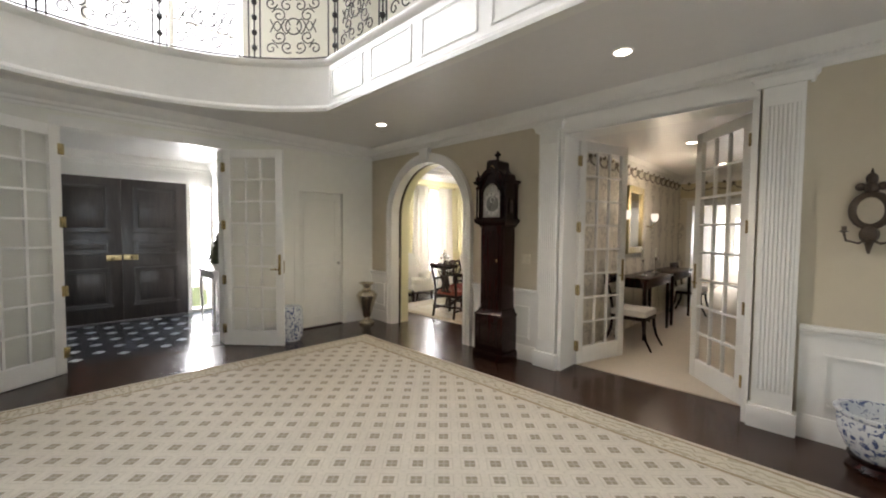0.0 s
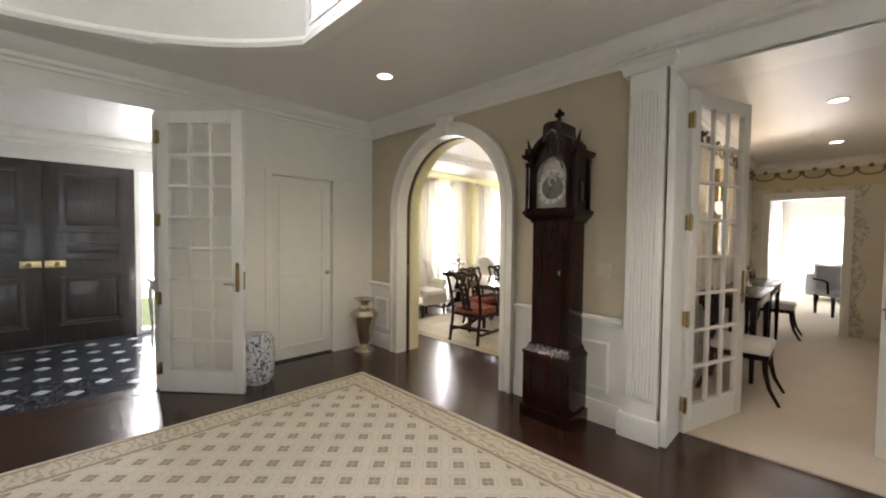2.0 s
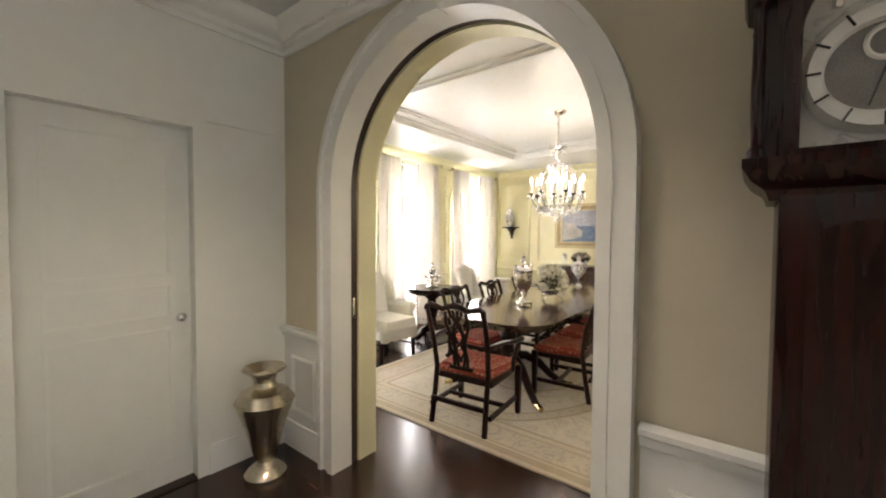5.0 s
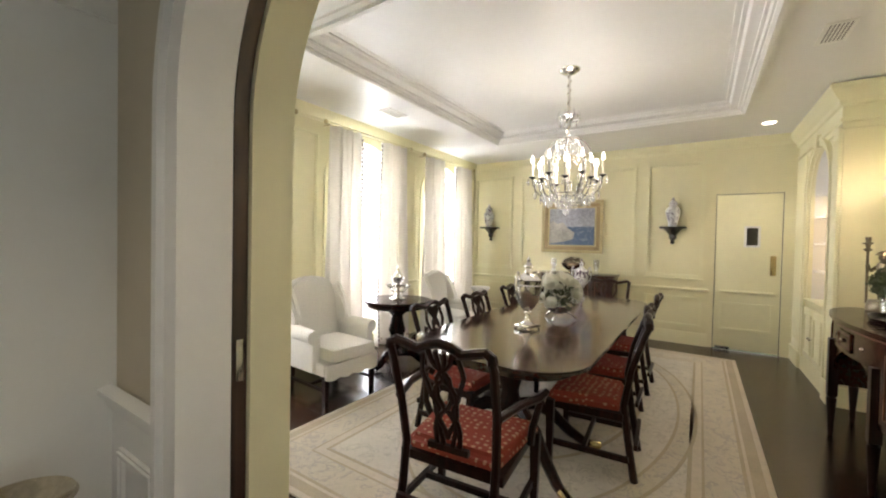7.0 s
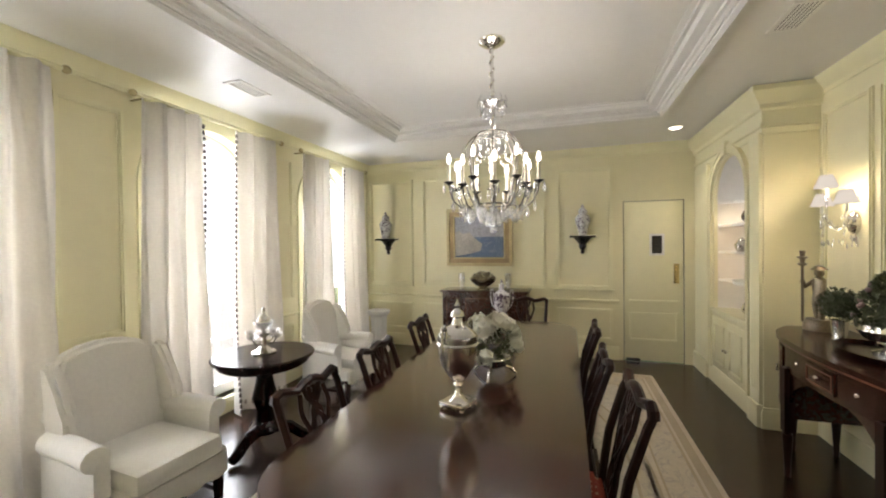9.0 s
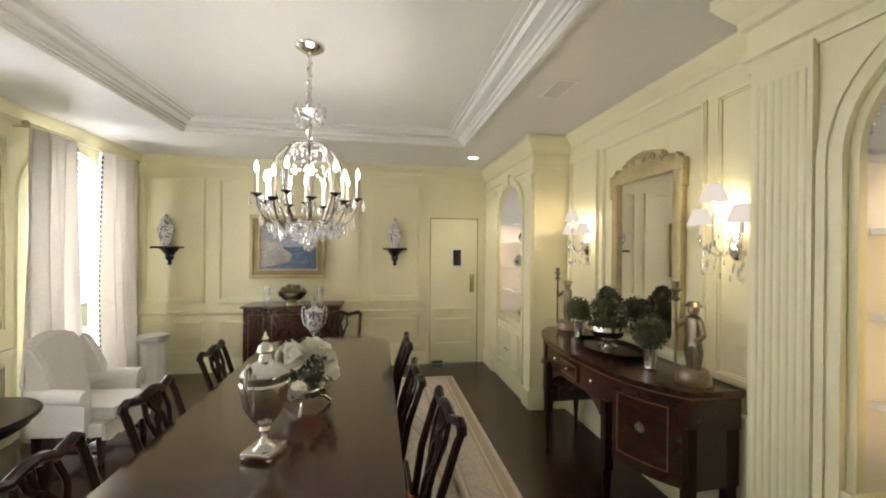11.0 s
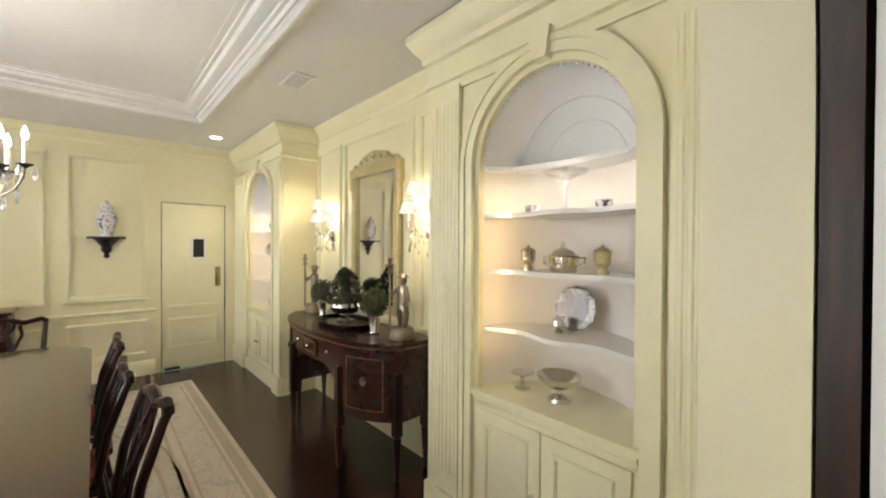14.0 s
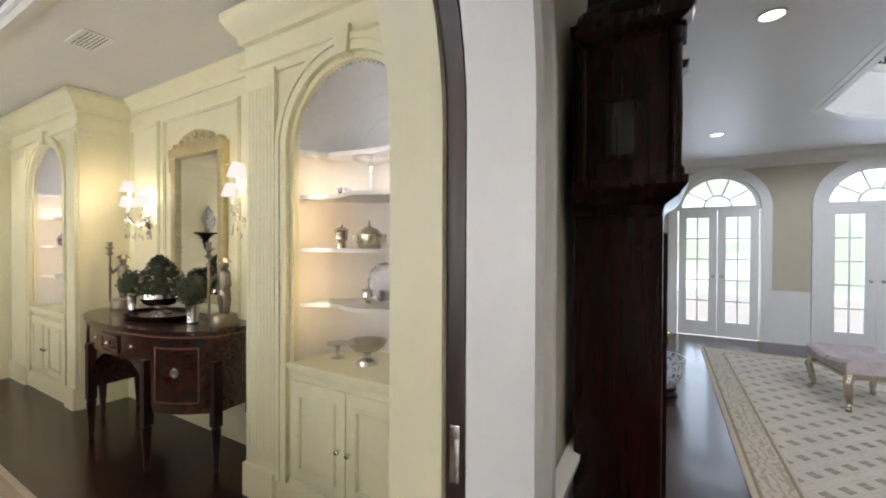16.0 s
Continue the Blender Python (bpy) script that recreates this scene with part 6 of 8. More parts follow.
meshes = [mesh_of("candle_arm", arm_bm, PALEIRON), mesh_of("drip_cup", cup_bm, IRON), mesh_of("candle", cand_bm, material("candle_sleeve", (0.75, 0.70, 0.58), 0.6)), mesh_of("bulb", bulb_bm, BULB)]
drop_bm, bead_bm = B(), B()
lathe(drop_bm, [(0.002, -0.066), (0.010, -0.056), (0.0155, -0.040), (0.010, -0.018), (0.003, -0.006), (0.0015, 0.002)], n=6, sy=0.5)
lathe(bead_bm, [(0.001, -0.014), (0.008, 0.0), (0.001, 0.014)], n=6)
DROP, BEAD = mesh_of("crystal_drop", drop_bm, DROPS, False), mesh_of("crystal_bead", bead_bm, DROPS, False)
r = random.Random(3)


def hang(me, rad, a, z, size=1.0):
    o = new(me.name, me)
    o.parent = ch
    o.matrix_local = Matrix.Translation((rad * math.cos(a), rad * math.sin(a), z)) @ Matrix.Rotation(a + r.uniform(-0.9, 0.9), 4, "Z") @ Matrix.Scale(size * r.uniform(0.88, 1.1), 4)


for i in range(14):
    a = 2 * math.pi * i / 14
    low = i % 2
    m = Matrix.Rotation(a, 4, "Z") @ Matrix.Translation((-0.045 * low, 0, -0.028 * low))
    for me in meshes:
        o = new(me.name, me)
        o.parent, o.matrix_local = ch, m
    for k in range(3):
        hang(DROP, 0.295 - 0.045 * low + 0.034 * math.cos(k * 2.1), a + 0.11 * math.sin(k * 2.1), 1.945 - 0.028 * low)
    for rr, zz in ((0.268, 1.835), (0.222, 1.788), (0.172, 1.782)):
        hang(DROP, rr - 0.045 * low * (rr - 0.12) / 0.175, a, zz - 0.02 * low, 1.1)
for rad, z, n, size in ((0.125, 1.802, 20, 1.15), (0.085, 1.765, 14, 1.15), (0.045, 1.735, 8, 1.0), (0.20, 1.80, 22, 1.0), (0.10, 2.268, 10, 0.7)):
    for k in range(n):
        hang(DROP, rad, 2 * math.pi * k / n, z + r.uniform(-0.006, 0.006), size)
for i in range(8):
    for rr, zz in RIB[3:7]:
        hang(DROP, rr + 0.004, i * math.pi / 4 + 0.2, zz, 0.8)
    for k in range(7):
        f = k / 6
        hang(BEAD, 0.10 + 0.10 * f - 0.05 * math.sin(math.pi * f), i * math.pi / 4 + 0.2 + math.pi / 8 * (1 - f), 2.265 - 0.16 * f - 0.08 * math.sin(math.pi * f))
    hang(DROP, 0.075, i * math.pi / 4, 2.445, 0.8)
    hang(DROP, 0.095, i * math.pi / 4 + 0.39, 2.485, 0.6)
part("bottom_ball", ball(B(), (0, 0, 1.648), 0.030, 10), CRYSTAL, ch)
part("stem", lathe(B(), [(0.012, 1.67), (0.02, 1.75), (0.012, 1.85), (0.03, 1.95), (0.012, 2.05), (0.025, 2.15), (0.012, 2.30)], n=14), CRYSTAL, ch)
lamp("POINT", "chandelier_lamp", pose(-4.62, 7.08, 2.12), 24, (1.0, 0.94, 0.84), radius=0.2)


# wing chairs, front towards +x
def wing_chair():
    t = thing("wing_chair", "white linen wing armchair with dark wooden legs", "armchair", group="white wing chairs")
    b = B()
    prism(b, [(-0.34, 0.30), (-0.34, 0.66), (-0.30, 0.70), (-0.26, 1.05), (-0.17, 1.10), (0, 1.125), (0.17, 1.10), (0.26, 1.05), (0.30, 0.70), (0.34, 0.66), (0.34, 0.30)], 0, -0.36, -0.24)
    bmesh.ops.bevel(b, geom=b.edges[:], offset=0.03, segments=3, affect="EDGES")
    for v in b.verts:
        v.co.x -= 0.16 * max(0, v.co.z - 0.4)
    part("backrest", b, LINEN, t)
    part("seat_base", box(B(), -0.33, -0.34, 0.25, 0.32, 0.34, 0.38, 0.03), LINEN, t)
    b = box(B(), -0.27, -0.27, 0.37, 0.37, 0.27, 0.50, 0.05)
    part("seat_cushion", b, LINEN, t)
    for s in (-1, 1):
        b = B()
        tube(b, [(-0.30, s * 0.335, 0.60), (-0.1, s * 0.345, 0.61), (0.12, s * 0.36, 0.61), (0.20, s * 0.365, 0.605)], 0.068, 12)
        part("arm_roll", b, LINEN, t)
        part("arm_side", box(B(), -0.32, s * 0.335 - 0.045, 0.27, 0.20, s * 0.335 + 0.045, 0.61, 0.025), LINEN, t)
        b = B()
        prism(b, [(-0.34, 0.62), (-0.10, 0.64), (-0.14, 0.74), (-0.20, 0.90), (-0.30, 1.04), (-0.38, 1.05)], 1, s * 0.31 - 0.04, s * 0.31 + 0.04)
        bmesh.ops.bevel(b, geom=b.edges[:], offset=0.025, segments=3, affect="EDGES")
        part("wing", b, LINEN, t)
    b = B()
    n = 24
    out = []
    for i in range(n + 1):
        out.append((-0.32 + 0.64 * i / n, 0.225 - 0.02 * abs(math.sin(math.pi * 4 * i / n))))
    prism(b, out + [(0.32, 0.36), (-0.32, 0.36)], 0, 0.305, 0.335)
    part("skirt", b, LINEN, t, "scalloped linen skirt")
    for x, y in ((0.28, -0.29), (0.28, 0.29), (-0.30, -0.28), (-0.30, 0.28)):
        part("leg", hexa_bm(x, y, 0.0, 0.26, 0.019, 0.027), CHAIRW, t)
    for s in (-1, 1):
        part("stretcher", box(B(), -0.29, s * 0.285 - 0.011, 0.09, 0.27, s * 0.285 + 0.011, 0.12), CHAIRW, t)
    part("stretcher", box(B(), -0.012, -0.28, 0.092, 0.012, 0.28, 0.118), CHAIRW, t)
    return t


wc = wing_chair()
wc.matrix_world = pose(-6.45, 6.09, 0, 0, 0, -4) @ Matrix.Diagonal((0.90, 0.88, 0.9, 1))
copy_thing(wc, pose(-6.44, 8.13, 0, 0, 0, -6) @ Matrix.Diagonal((0.90, 0.88, 0.95, 1)))

# round occasional table with a silver epergne
rt = thing("pedestal_table", "dark carved round pedestal table between the wing chairs", "table", pose(-6.42, 6.98, 0))
part("top", lathe(B(), [(0.34, 0.685), (0.37, 0.695), (0.375, 0.71), (0.365, 0.72), (0.001, 0.722)], n=36), CLOCKW, rt)
part("frieze", lathe(B(), [(0.30, 0.63), (0.33, 0.65), (0.33, 0.685)], n=32), CLOCKW, rt)
part("column", lathe(B(), [(0.10, 0.11), (0.12, 0.14), (0.07, 0.20), (0.06, 0.28), (0.095, 0.38), (0.07, 0.48), (0.06, 0.54), (0.12, 0.60), (0.16, 0.635)], n=20), CLOCKW, rt)
for a in (30, 150, 270):
    c, s = math.cos(radians(a)), math.sin(radians(a))
    part("foot", tube(B(), [(c * 0.06, s * 0.06, 0.14), (c * 0.18, s * 0.18, 0.13), (c * 0.27, s * 0.27, 0.06), (c * 0.33, s * 0.33, 0.036)], 0.05, 8, r1=0.035), CLOCKW, rt)
ep = thing("epergne", "silver and glass epergne on the round table", "centrepiece", pose(-6.42, 6.98, 0.7225))
part("base", lathe(B(), [(0.09, 0), (0.09, 0.012), (0.05, 0.03), (0.02, 0.06), (0.018, 0.12), (0.05, 0.15), (0.055, 0.16)], n=20), SILVER, ep)
for a in range(4):
    c, s = math.cos(a * 1.571), math.sin(a * 1.571)
    am = part("arm", tube(B(), [(c * 0.02, s * 0.02, 0.09), (c * 0.08, s * 0.08, 0.08), (c * 0.115, s * 0.115, 0.12)], 0.006, 6), SILVER, ep)
    part("glass_dish", lathe(B(), [(0.01, 0.12), (0.045, 0.14), (0.05, 0.16), (0.046, 0.16), (0.008, 0.13)], (c * 0.115, s * 0.115, 0), 14), CRYSTAL, am)
part("glass_bowl", lathe(B(), [(0.02, 0.16), (0.06, 0.20), (0.08, 0.25), (0.075, 0.25), (0.018, 0.17)], n=18), CRYSTAL, ep)
part("lid", lathe(B(), [(0.05, 0.245), (0.045, 0.27), (0.02, 0.30), (0.012, 0.33), (0.016, 0.345), (0.004, 0.36)], n=16), SILVER, ep)

# small pedestal stand by the far wall
ps = thing("garden_pedestal", "pale carved pedestal stand in the corner", "pedestal", pose(-6.80, 9.66, 0))
part("body", lathe(B(), [(0.16, 0), (0.16, 0.03), (0.13, 0.06), (0.11, 0.30), (0.13, 0.52), (0.17, 0.56), (0.17, 0.60), (0.001, 0.602)], n=8), SHELLW, ps)
for a in range(4):
    part("carving", tube(B(), [(0.115 * math.cos(a * 1.571), 0.115 * math.sin(a * 1.571), 0.08 + k * 0.07) for k in range(7)], 0.012, 5), SHELLW, ps)


# curtains
def curtain(yc, half, inner):
    """One gathered panel; yc its middle, half its half width; inner: +1 if its free edge is at high y."""
    t = thing("curtain", "gathered cream silk curtain with tasselled edge", "curtain", pose(DW + 0.17, yc, 0), "dining room curtains")
    cols, rowsn = 56, 10
    b = B()
    fr, bk = [], []
    for j in range(rowsn + 1):
        f = j / rowsn
        z = 0.02 + 2.60 * f
        pinch = 0.84 + 0.16 * (1 - f) ** 0.7
        rf, rb = [], []
        for i in range(cols + 1):
            u = -1 + 2 * i / cols
            ph = u * 6.3 * math.pi / 2 + 0.5 * math.sin(3 * u)
            x = 0.075 * (0.5 + 0.5 * (1 - f)) * math.sin(ph + 0.5 * math.sin(2 * f)) + 0.016 * math.sin(ph * 2.3 + 4 * f)
            y = half * (u * pinch) + 0.012 * math.sin(6 * f + 9 * u)
            rf.append(b.verts.new((x + 0.004, y, z))), rb.append(b.verts.new((x - 0.004, y, z)))
        fr.append(rf), bk.append(rb)
    for j in range(rowsn):
        for i in range(cols):
            b.faces.new((fr[j][i], fr[j][i + 1], fr[j + 1][i + 1], fr[j + 1][i]))
            b.faces.new((bk[j][i + 1], bk[j][i], bk[j + 1][i], bk[j + 1][i + 1]))
    part("panel", b, CURTAIN, t, smooth=80)
    b = B()
    for k in range(50):
        f = k / 49
        z = 0.06 + 2.5 * f
        pinch = 0.84 + 0.16 * (1 - f) ** 0.7
        u = 1 if inner > 0 else -1
        ph = u * 6.3 * math.pi / 2 + 0.5 * math.sin(3 * u)
        x = 0.075 * (0.5 + 0.5 * (1 - f)) * math.sin(ph + 0.5 * math.sin(2 * f)) + 0.016 * math.sin(ph * 2.3 + 4 * f)
        lathe(b, [(0.003, 0.018), (0.012, 0.006), (0.010, -0.008), (0.013, -0.018)][::-1], (x + 0.01, half * u * pinch + 0.012 * math.sin(6 * f + 9 * u) + 0.008 * u, z), 6)
    part("tassel_trim", b, TASSEL, t, "dark tassel fringe")
    b = B()
    for i in range(24):
        u = -1 + 2 * (i + 0.5) / 24
        ph = u * 6.3 * math.pi / 2 + 0.5 * math.sin(3 * u)
        lathe(b, [(0.013, -0.018), (0.010, -0.008), (0.012, 0.006), (0.003, 0.018)], (0.075 * math.sin(ph) + 0.014, half * u, 0.10), 6)
    part("hem_trim", b, material("beige_fringe", (0.40, 0.36, 0.31), 0.9), t, "beige tassel hem")
    return t


for yc in WIN_Y:
    curtain(yc - 0.46, 0.285, 1)
    curtain(yc + 0.385, 0.305, -1)
    rd = thing("curtain_rod", "slim gilt curtain rod with finials", "curtain rod", pose(DW + 0.17, yc, 2.635), "curtain rods")
    part("rod", tube(B(), [(0, -0.76, 0), (0, 0.72, 0)], 0.014, 10), YELLOW2, rd)
    for s in (-1, 1):
        part("finial", ball(B(), (0, s * 0.74 - 0.02, 0), 0.026, 10), GILT, rd)
        part("rod_bracket", tube(B(), [(0, s * 0.66, 0), (-0.17, s * 0.66, 0)], 0.008, 6), GILT, rd)

# service door in the far wall
sd_ = thing("door_2", "pale yellow service door with a small dark window", "door", pose(-3.463, DN + 0.012, 0))
sd_["kind"] = "structure"
part("slab", box(B(), 0.006, 0, 0.012, 0.694, 0.045, 2.072, 0.002), YELLOW2, sd_)
part("viewer", box(B(), 0.335, -0.004, 1.40, 0.455, 0.002, 1.63), BLACK, sd_, "dark glazed viewing window")
part("viewer_frame", frame_mould(B(), 1, 0, -1, 0.31, 0.48, 1.375, 1.655, 0.026, 0.012), WHITE, sd_)
part("push_plate", box(B(), 0.585, -0.004, 1.02, 0.645, 0.0, 1.27, 0.001), BRASS, sd_, "brass push plate")
part("rail_moulding", box(B(), 0.07, -0.028, 0.765, 0.63, 0.0, 0.80, 0.004), YELLOW2, sd_)
part("panel", frame_mould(B(), 1, 0, -1, 0.07, 0.63, 0.27, 0.64, 0.03, 0.010), YELLOW2, sd_)
part("kick_stop", box(B(), 0.03, -0.05, 0.013, 0.19, -0.001, 0.04, 0.004), BLACK, sd_)
structure("service_door_gap", frame_mould(B(), 1, DN + 0.001, 1, -3.463, -2.763, -0.02, 2.08, 0.006, 0.008), NIGHT, "dark joint round the service door", category="trim")

# picture and wall brackets
pc = thing("framed_painting", "seascape painting in a broad gilt frame", "painting", pose(-5.38, DN - 0.014, 1.65))
for k, (o, w_, d_) in enumerate(((0, 0.045, 0.05), (0.045, 0.06, 0.032), (0.105, 0.02, 0.045))):
    b = B()
    hw, hh = 0.485 - o, 0.42 - o
    for a0, a1, c0, c1 in ((-hw, hw, -hh, -hh + w_), (-hw, hw, hh - w_, hh), (-hw, -hw + w_, -hh + w_, hh - w_), (hw - w_, hw, -hh + w_, hh - w_)):
        box(b, a0, -d_, c0, a1, 0, c1, 0.004)
    part("frame_moulding", b, (GILT, material("frame_gilt_brown", (0.34, 0.25, 0.13), 0.42, metal=0.4, vary=0.3, scale=30), GILT)[k], pc)
cv = part("canvas", box(B(), -0.37, -0.018, -0.305, 0.37, -0.008, 0.305), CANVAS, pc, "blue grey seascape", smooth=False)
b = B()
prism(b, [(-0.368, 0.0), (0.368, 0.0), (0.368, 0.303), (-0.368, 0.303)], 1, -0.0215, -0.0185)
part("painted_sky", b, material("painted_cloud", (0.40, 0.41, 0.46), 0.5, vary=0.4, scale=9), cv)
b = B()
prism(b, [(-0.368, 0.06), (-0.30, 0.10), (-0.24, 0.05), (-0.14, 0.07), (-0.06, -0.02), (0.05, -0.10), (0.02, -0.20), (-0.12, -0.24), (-0.368, -0.28)], 1, -0.0235, -0.0216)
part("painted_shore", b, material("painted_cliff", (0.42, 0.40, 0.36), 0.5, vary=0.5, scale=14), cv)
for x in (-6.84, -3.965):
    bkt = thing("wall_bracket", "black carved wall bracket shelf", "bracket", pose(x, DN - 0.0, 1.62), "wall brackets")
    part("shelf", prism(B(), [(-0.17, 0), (-0.16, -0.14), (-0.08, -0.17), (0.08, -0.17), (0.16, -0.14), (0.17, 0)], 2, 0.0, 0.025), BLACK, bkt)
    b = lathe(B(), [(0.012, -0.22), (0.03, -0.20), (0.02, -0.17), (0.05, -0.13), (0.045, -0.09), (0.09, -0.03), (0.12, 0.0)], (0, 0, 0), 16, math.pi, math.pi)
    part("corbel", b, BLACK, bkt)
    j = thing("ginger_jar", "painted porcelain lidded jar on a wall bracket", "jar", pose(x, DN - 0.095, 1.6455), group="porcelain jars")
    part("body", lathe(B(), [(0.05, 0), (0.055, 0.01), (0.06, 0.06), (0.09, 0.17), (0.095, 0.22), (0.07, 0.27), (0.045, 0.285), (0.045, 0.30)], n=22), IMARI, j)
    part("lid", lathe(B(), [(0.06, 0.30), (0.055, 0.33), (0.03, 0.36), (0.012, 0.375), (0.018, 0.39), (0.003, 0.415)], n=16), IMARI, j)

# sideboard against the far wall
sb = thing("serving_chest", "inlaid mahogany serving chest against the far wall", "chest", pose(-5.24, 9.86, 0))
part("top", box(B(), -0.60, -0.25, 0.895, 0.60, 0.22, 0.92, 0.006), SIDEW, sb)
part("body", box(B(), -0.57, -0.22, 0.16, 0.57, 0.22, 0.895, 0.004), SIDEW, sb)
for u0, u1 in ((-0.54, -0.30), (-0.27, 0.27), (0.30, 0.54)):
    dr = part("door", box(B(), u0, -0.232, 0.20, u1, -0.219, 0.86, 0.003), SIDEW, sb)
    part("inlay", frame_mould(B(), 1, -0.232, -1, u0 + 0.03, u1 - 0.03, 0.24, 0.82, 0.008, 0.002), INLAY, dr)
for x in (-0.54, 0.54):
    for y in (-0.19, 0.19):
        part("leg", hexa_bm(x, y, 0.0, 0.17, 0.018, 0.026), SIDEW, sb)
bw = thing("silver_bowl", "fluted silver bowl filled with greenery", "bowl", pose(-5.27, 9.80, 0.9205))
b = lathe(B(), [(0.09, 0), (0.09, 0.015), (0.05, 0.03), (0.10, 0.06), (0.16, 0.11), (0.185, 0.16), (0.175, 0.16), (0.05, 0.05)], n=32)
part("bowl", b, BRONZE, bw)
r = random.Random(11)
b = B()
for i in range(90):
    n = Vector((r.gauss(0, 1), r.gauss(0, 1), abs(r.gauss(0.5, 0.7)))).normalized()
    leaf_card(b, Vector((n.x * 0.15, n.y * 0.15, 0.15 + n.z * 0.09)), n, 0.032, r)
part("leaves", b, material("dried_leaves", (0.16, 0.13, 0.07), 0.7, vary=0.5, scale=20), bw)
for x in (-5.58, -4.93):
    hurricane = thing("glass_hurricane", "clear glass hurricane candle holder", "candle holder", pose(x, 9.82, 0.9205), group="glass hurricanes")
    part("glass_shade", lathe(B(), [(0.035, 0), (0.04, 0.02), (0.03, 0.05), (0.045, 0.12), (0.038, 0.22), (0.036, 0.22), (0.043, 0.12)], n=16), CRYSTAL, hurricane)
    part("candle", lathe(B(), [(0.012, 0.03), (0.012, 0.14)], n=10), PETAL, hurricane)

# bow-front sideboard under the mirror
bf = thing("sideboard", "bow-fronted inlaid mahogany sideboard under the gilt mirror", "sideboard", pose(0, 7.2, 0))
XB = DE - 0.03


def bow_end(t, o=0.0):
    """A point of the bowed end, t from the outer corner (0) to the inner leg (1), moved in by o."""
    k = 0.045 * math.sin(math.pi * t) - o
    return -2.60 - 0.22 * t - 0.894 * k, 0.86 - 0.44 * t + 0.447 * k


def bow(o=0.0, n=10):
    """Outline of the whole front, from one end to the other, moved in by o."""
    out = [(XB, 0.87 - o)] + [bow_end(i / n, o) for i in range(n + 1)]
    out += [(-2.835 + o, 0.28), (-2.85 + o, 0.12), (-2.852 + o, 0.0)]
    return out + [(x, -y) for x, y in out[::-1][1:]]


part("top", prism(B(), bow(), 2, 0.885, 0.915), SIDEW, bf)
part("top_edge", prism(B(), bow(0.008), 2, 0.872, 0.885), INLAY, bf)
part("frieze", prism(B(), bow(0.025), 2, 0.70, 0.872), SIDEW, bf)
for s in (-1, 1):
    pts = [(XB, s * 0.40), (-2.79, s * 0.40)] + [(x, s * y) for x, y in (bow_end(1 - i / 10, 0.027) for i in range(11))] + [(XB, s * 0.835)]
    bd = part("end_case", prism(B(), pts, 2, 0.39, 0.702), SIDEW, bf)
    arc = [(x, s * y) for x, y in (bow_end(0.86 - i * 0.072, 0.022) for i in range(11))]
    dz0, dz1 = 0.43, 0.84
    dr = part("deep_drawer", sweep(B(), [(-0.006, 0), (0.006, 0), (0.006, dz1 - dz0), (-0.006, dz1 - dz0)], [(x, y, dz0) for x, y in arc]), SIDEW, bf)
    for q in (dz0 + 0.03, dz1 - 0.038):
        part("inlay", sweep(B(), [(-0.008, 0), (0.0085, 0), (0.0085, 0.008), (-0.008, 0.008)], [(x, y, q) for x, y in arc[1:-1]]), INLAY, dr)
    for i in (1, 9):
        part("inlay", box(B(), arc[i][0] - 0.009, arc[i][1] - 0.005, dz0 + 0.03, arc[i][0] + 0.009, arc[i][1] + 0.005, dz1 - 0.03), INLAY, dr)
    px, py = arc[5]
    nrm = Vector((-0.894, s * 0.447, 0)).normalized()
    pl = Vector((px, py, 0.655)) + nrm * 0.010
    b = B()
    lathe(b, [(0.026, 0), (0.028, 0.003), (0.01, 0.006)], n=18), tube(b, [(0.02 * math.cos(i * math.pi / 8), 0.02 * math.sin(i * math.pi / 8), 0.009) for i in range(16)], 0.003, 5, True)
    bmesh.ops.transform(b, matrix=Matrix.Translation(pl) @ nrm.to_track_quat("Z", "Y").to_matrix().to_4x4(), verts=b.verts)
    part("ring_pull", b, SILVER, dr, "silver ring pull")
for u0, u1 in ((-0.38, -0.15), (-0.13, 0.13), (0.15, 0.38)):
    x = -2.825 if abs(u0 + u1) < 0.1 else -2.79
    dr = part("drawer", box(B(), x - 0.008, u0, 0.725, x + 0.05, u1, 0.845, 0.002), SIDEW, bf)
    part("inlay", frame_mould(B(), 0, x - 0.008, -1, u0 + 0.015, u1 - 0.015, 0.74, 0.83, 0.006, 0.002), INLAY, dr)
    part("knob", ball(B(), (x - 0.018, (u0 + u1) / 2, 0.785), 0.015, 8), SILVER, dr)
b = B()
N = 20
for i in range(N):
    u0, u1 = -0.40 + 0.8 * i / N, -0.40 + 0.8 * (i + 1) / N
    q0, q1 = (0.48 + 0.222 * math.sqrt(max(1 - (u / 0.40) ** 2, 0)) for u in (u0, u1))
    hexa(b, [(-2.79, u0, q0), (-2.77, u0, q0), (-2.77, u1, q1), (-2.79, u1, q1), (-2.79, u0, 0.705), (-2.77, u0, 0.705), (-2.77, u1, 0.705), (-2.79, u1, 0.705)])
part("arched_apron", b, SIDEW, bf)
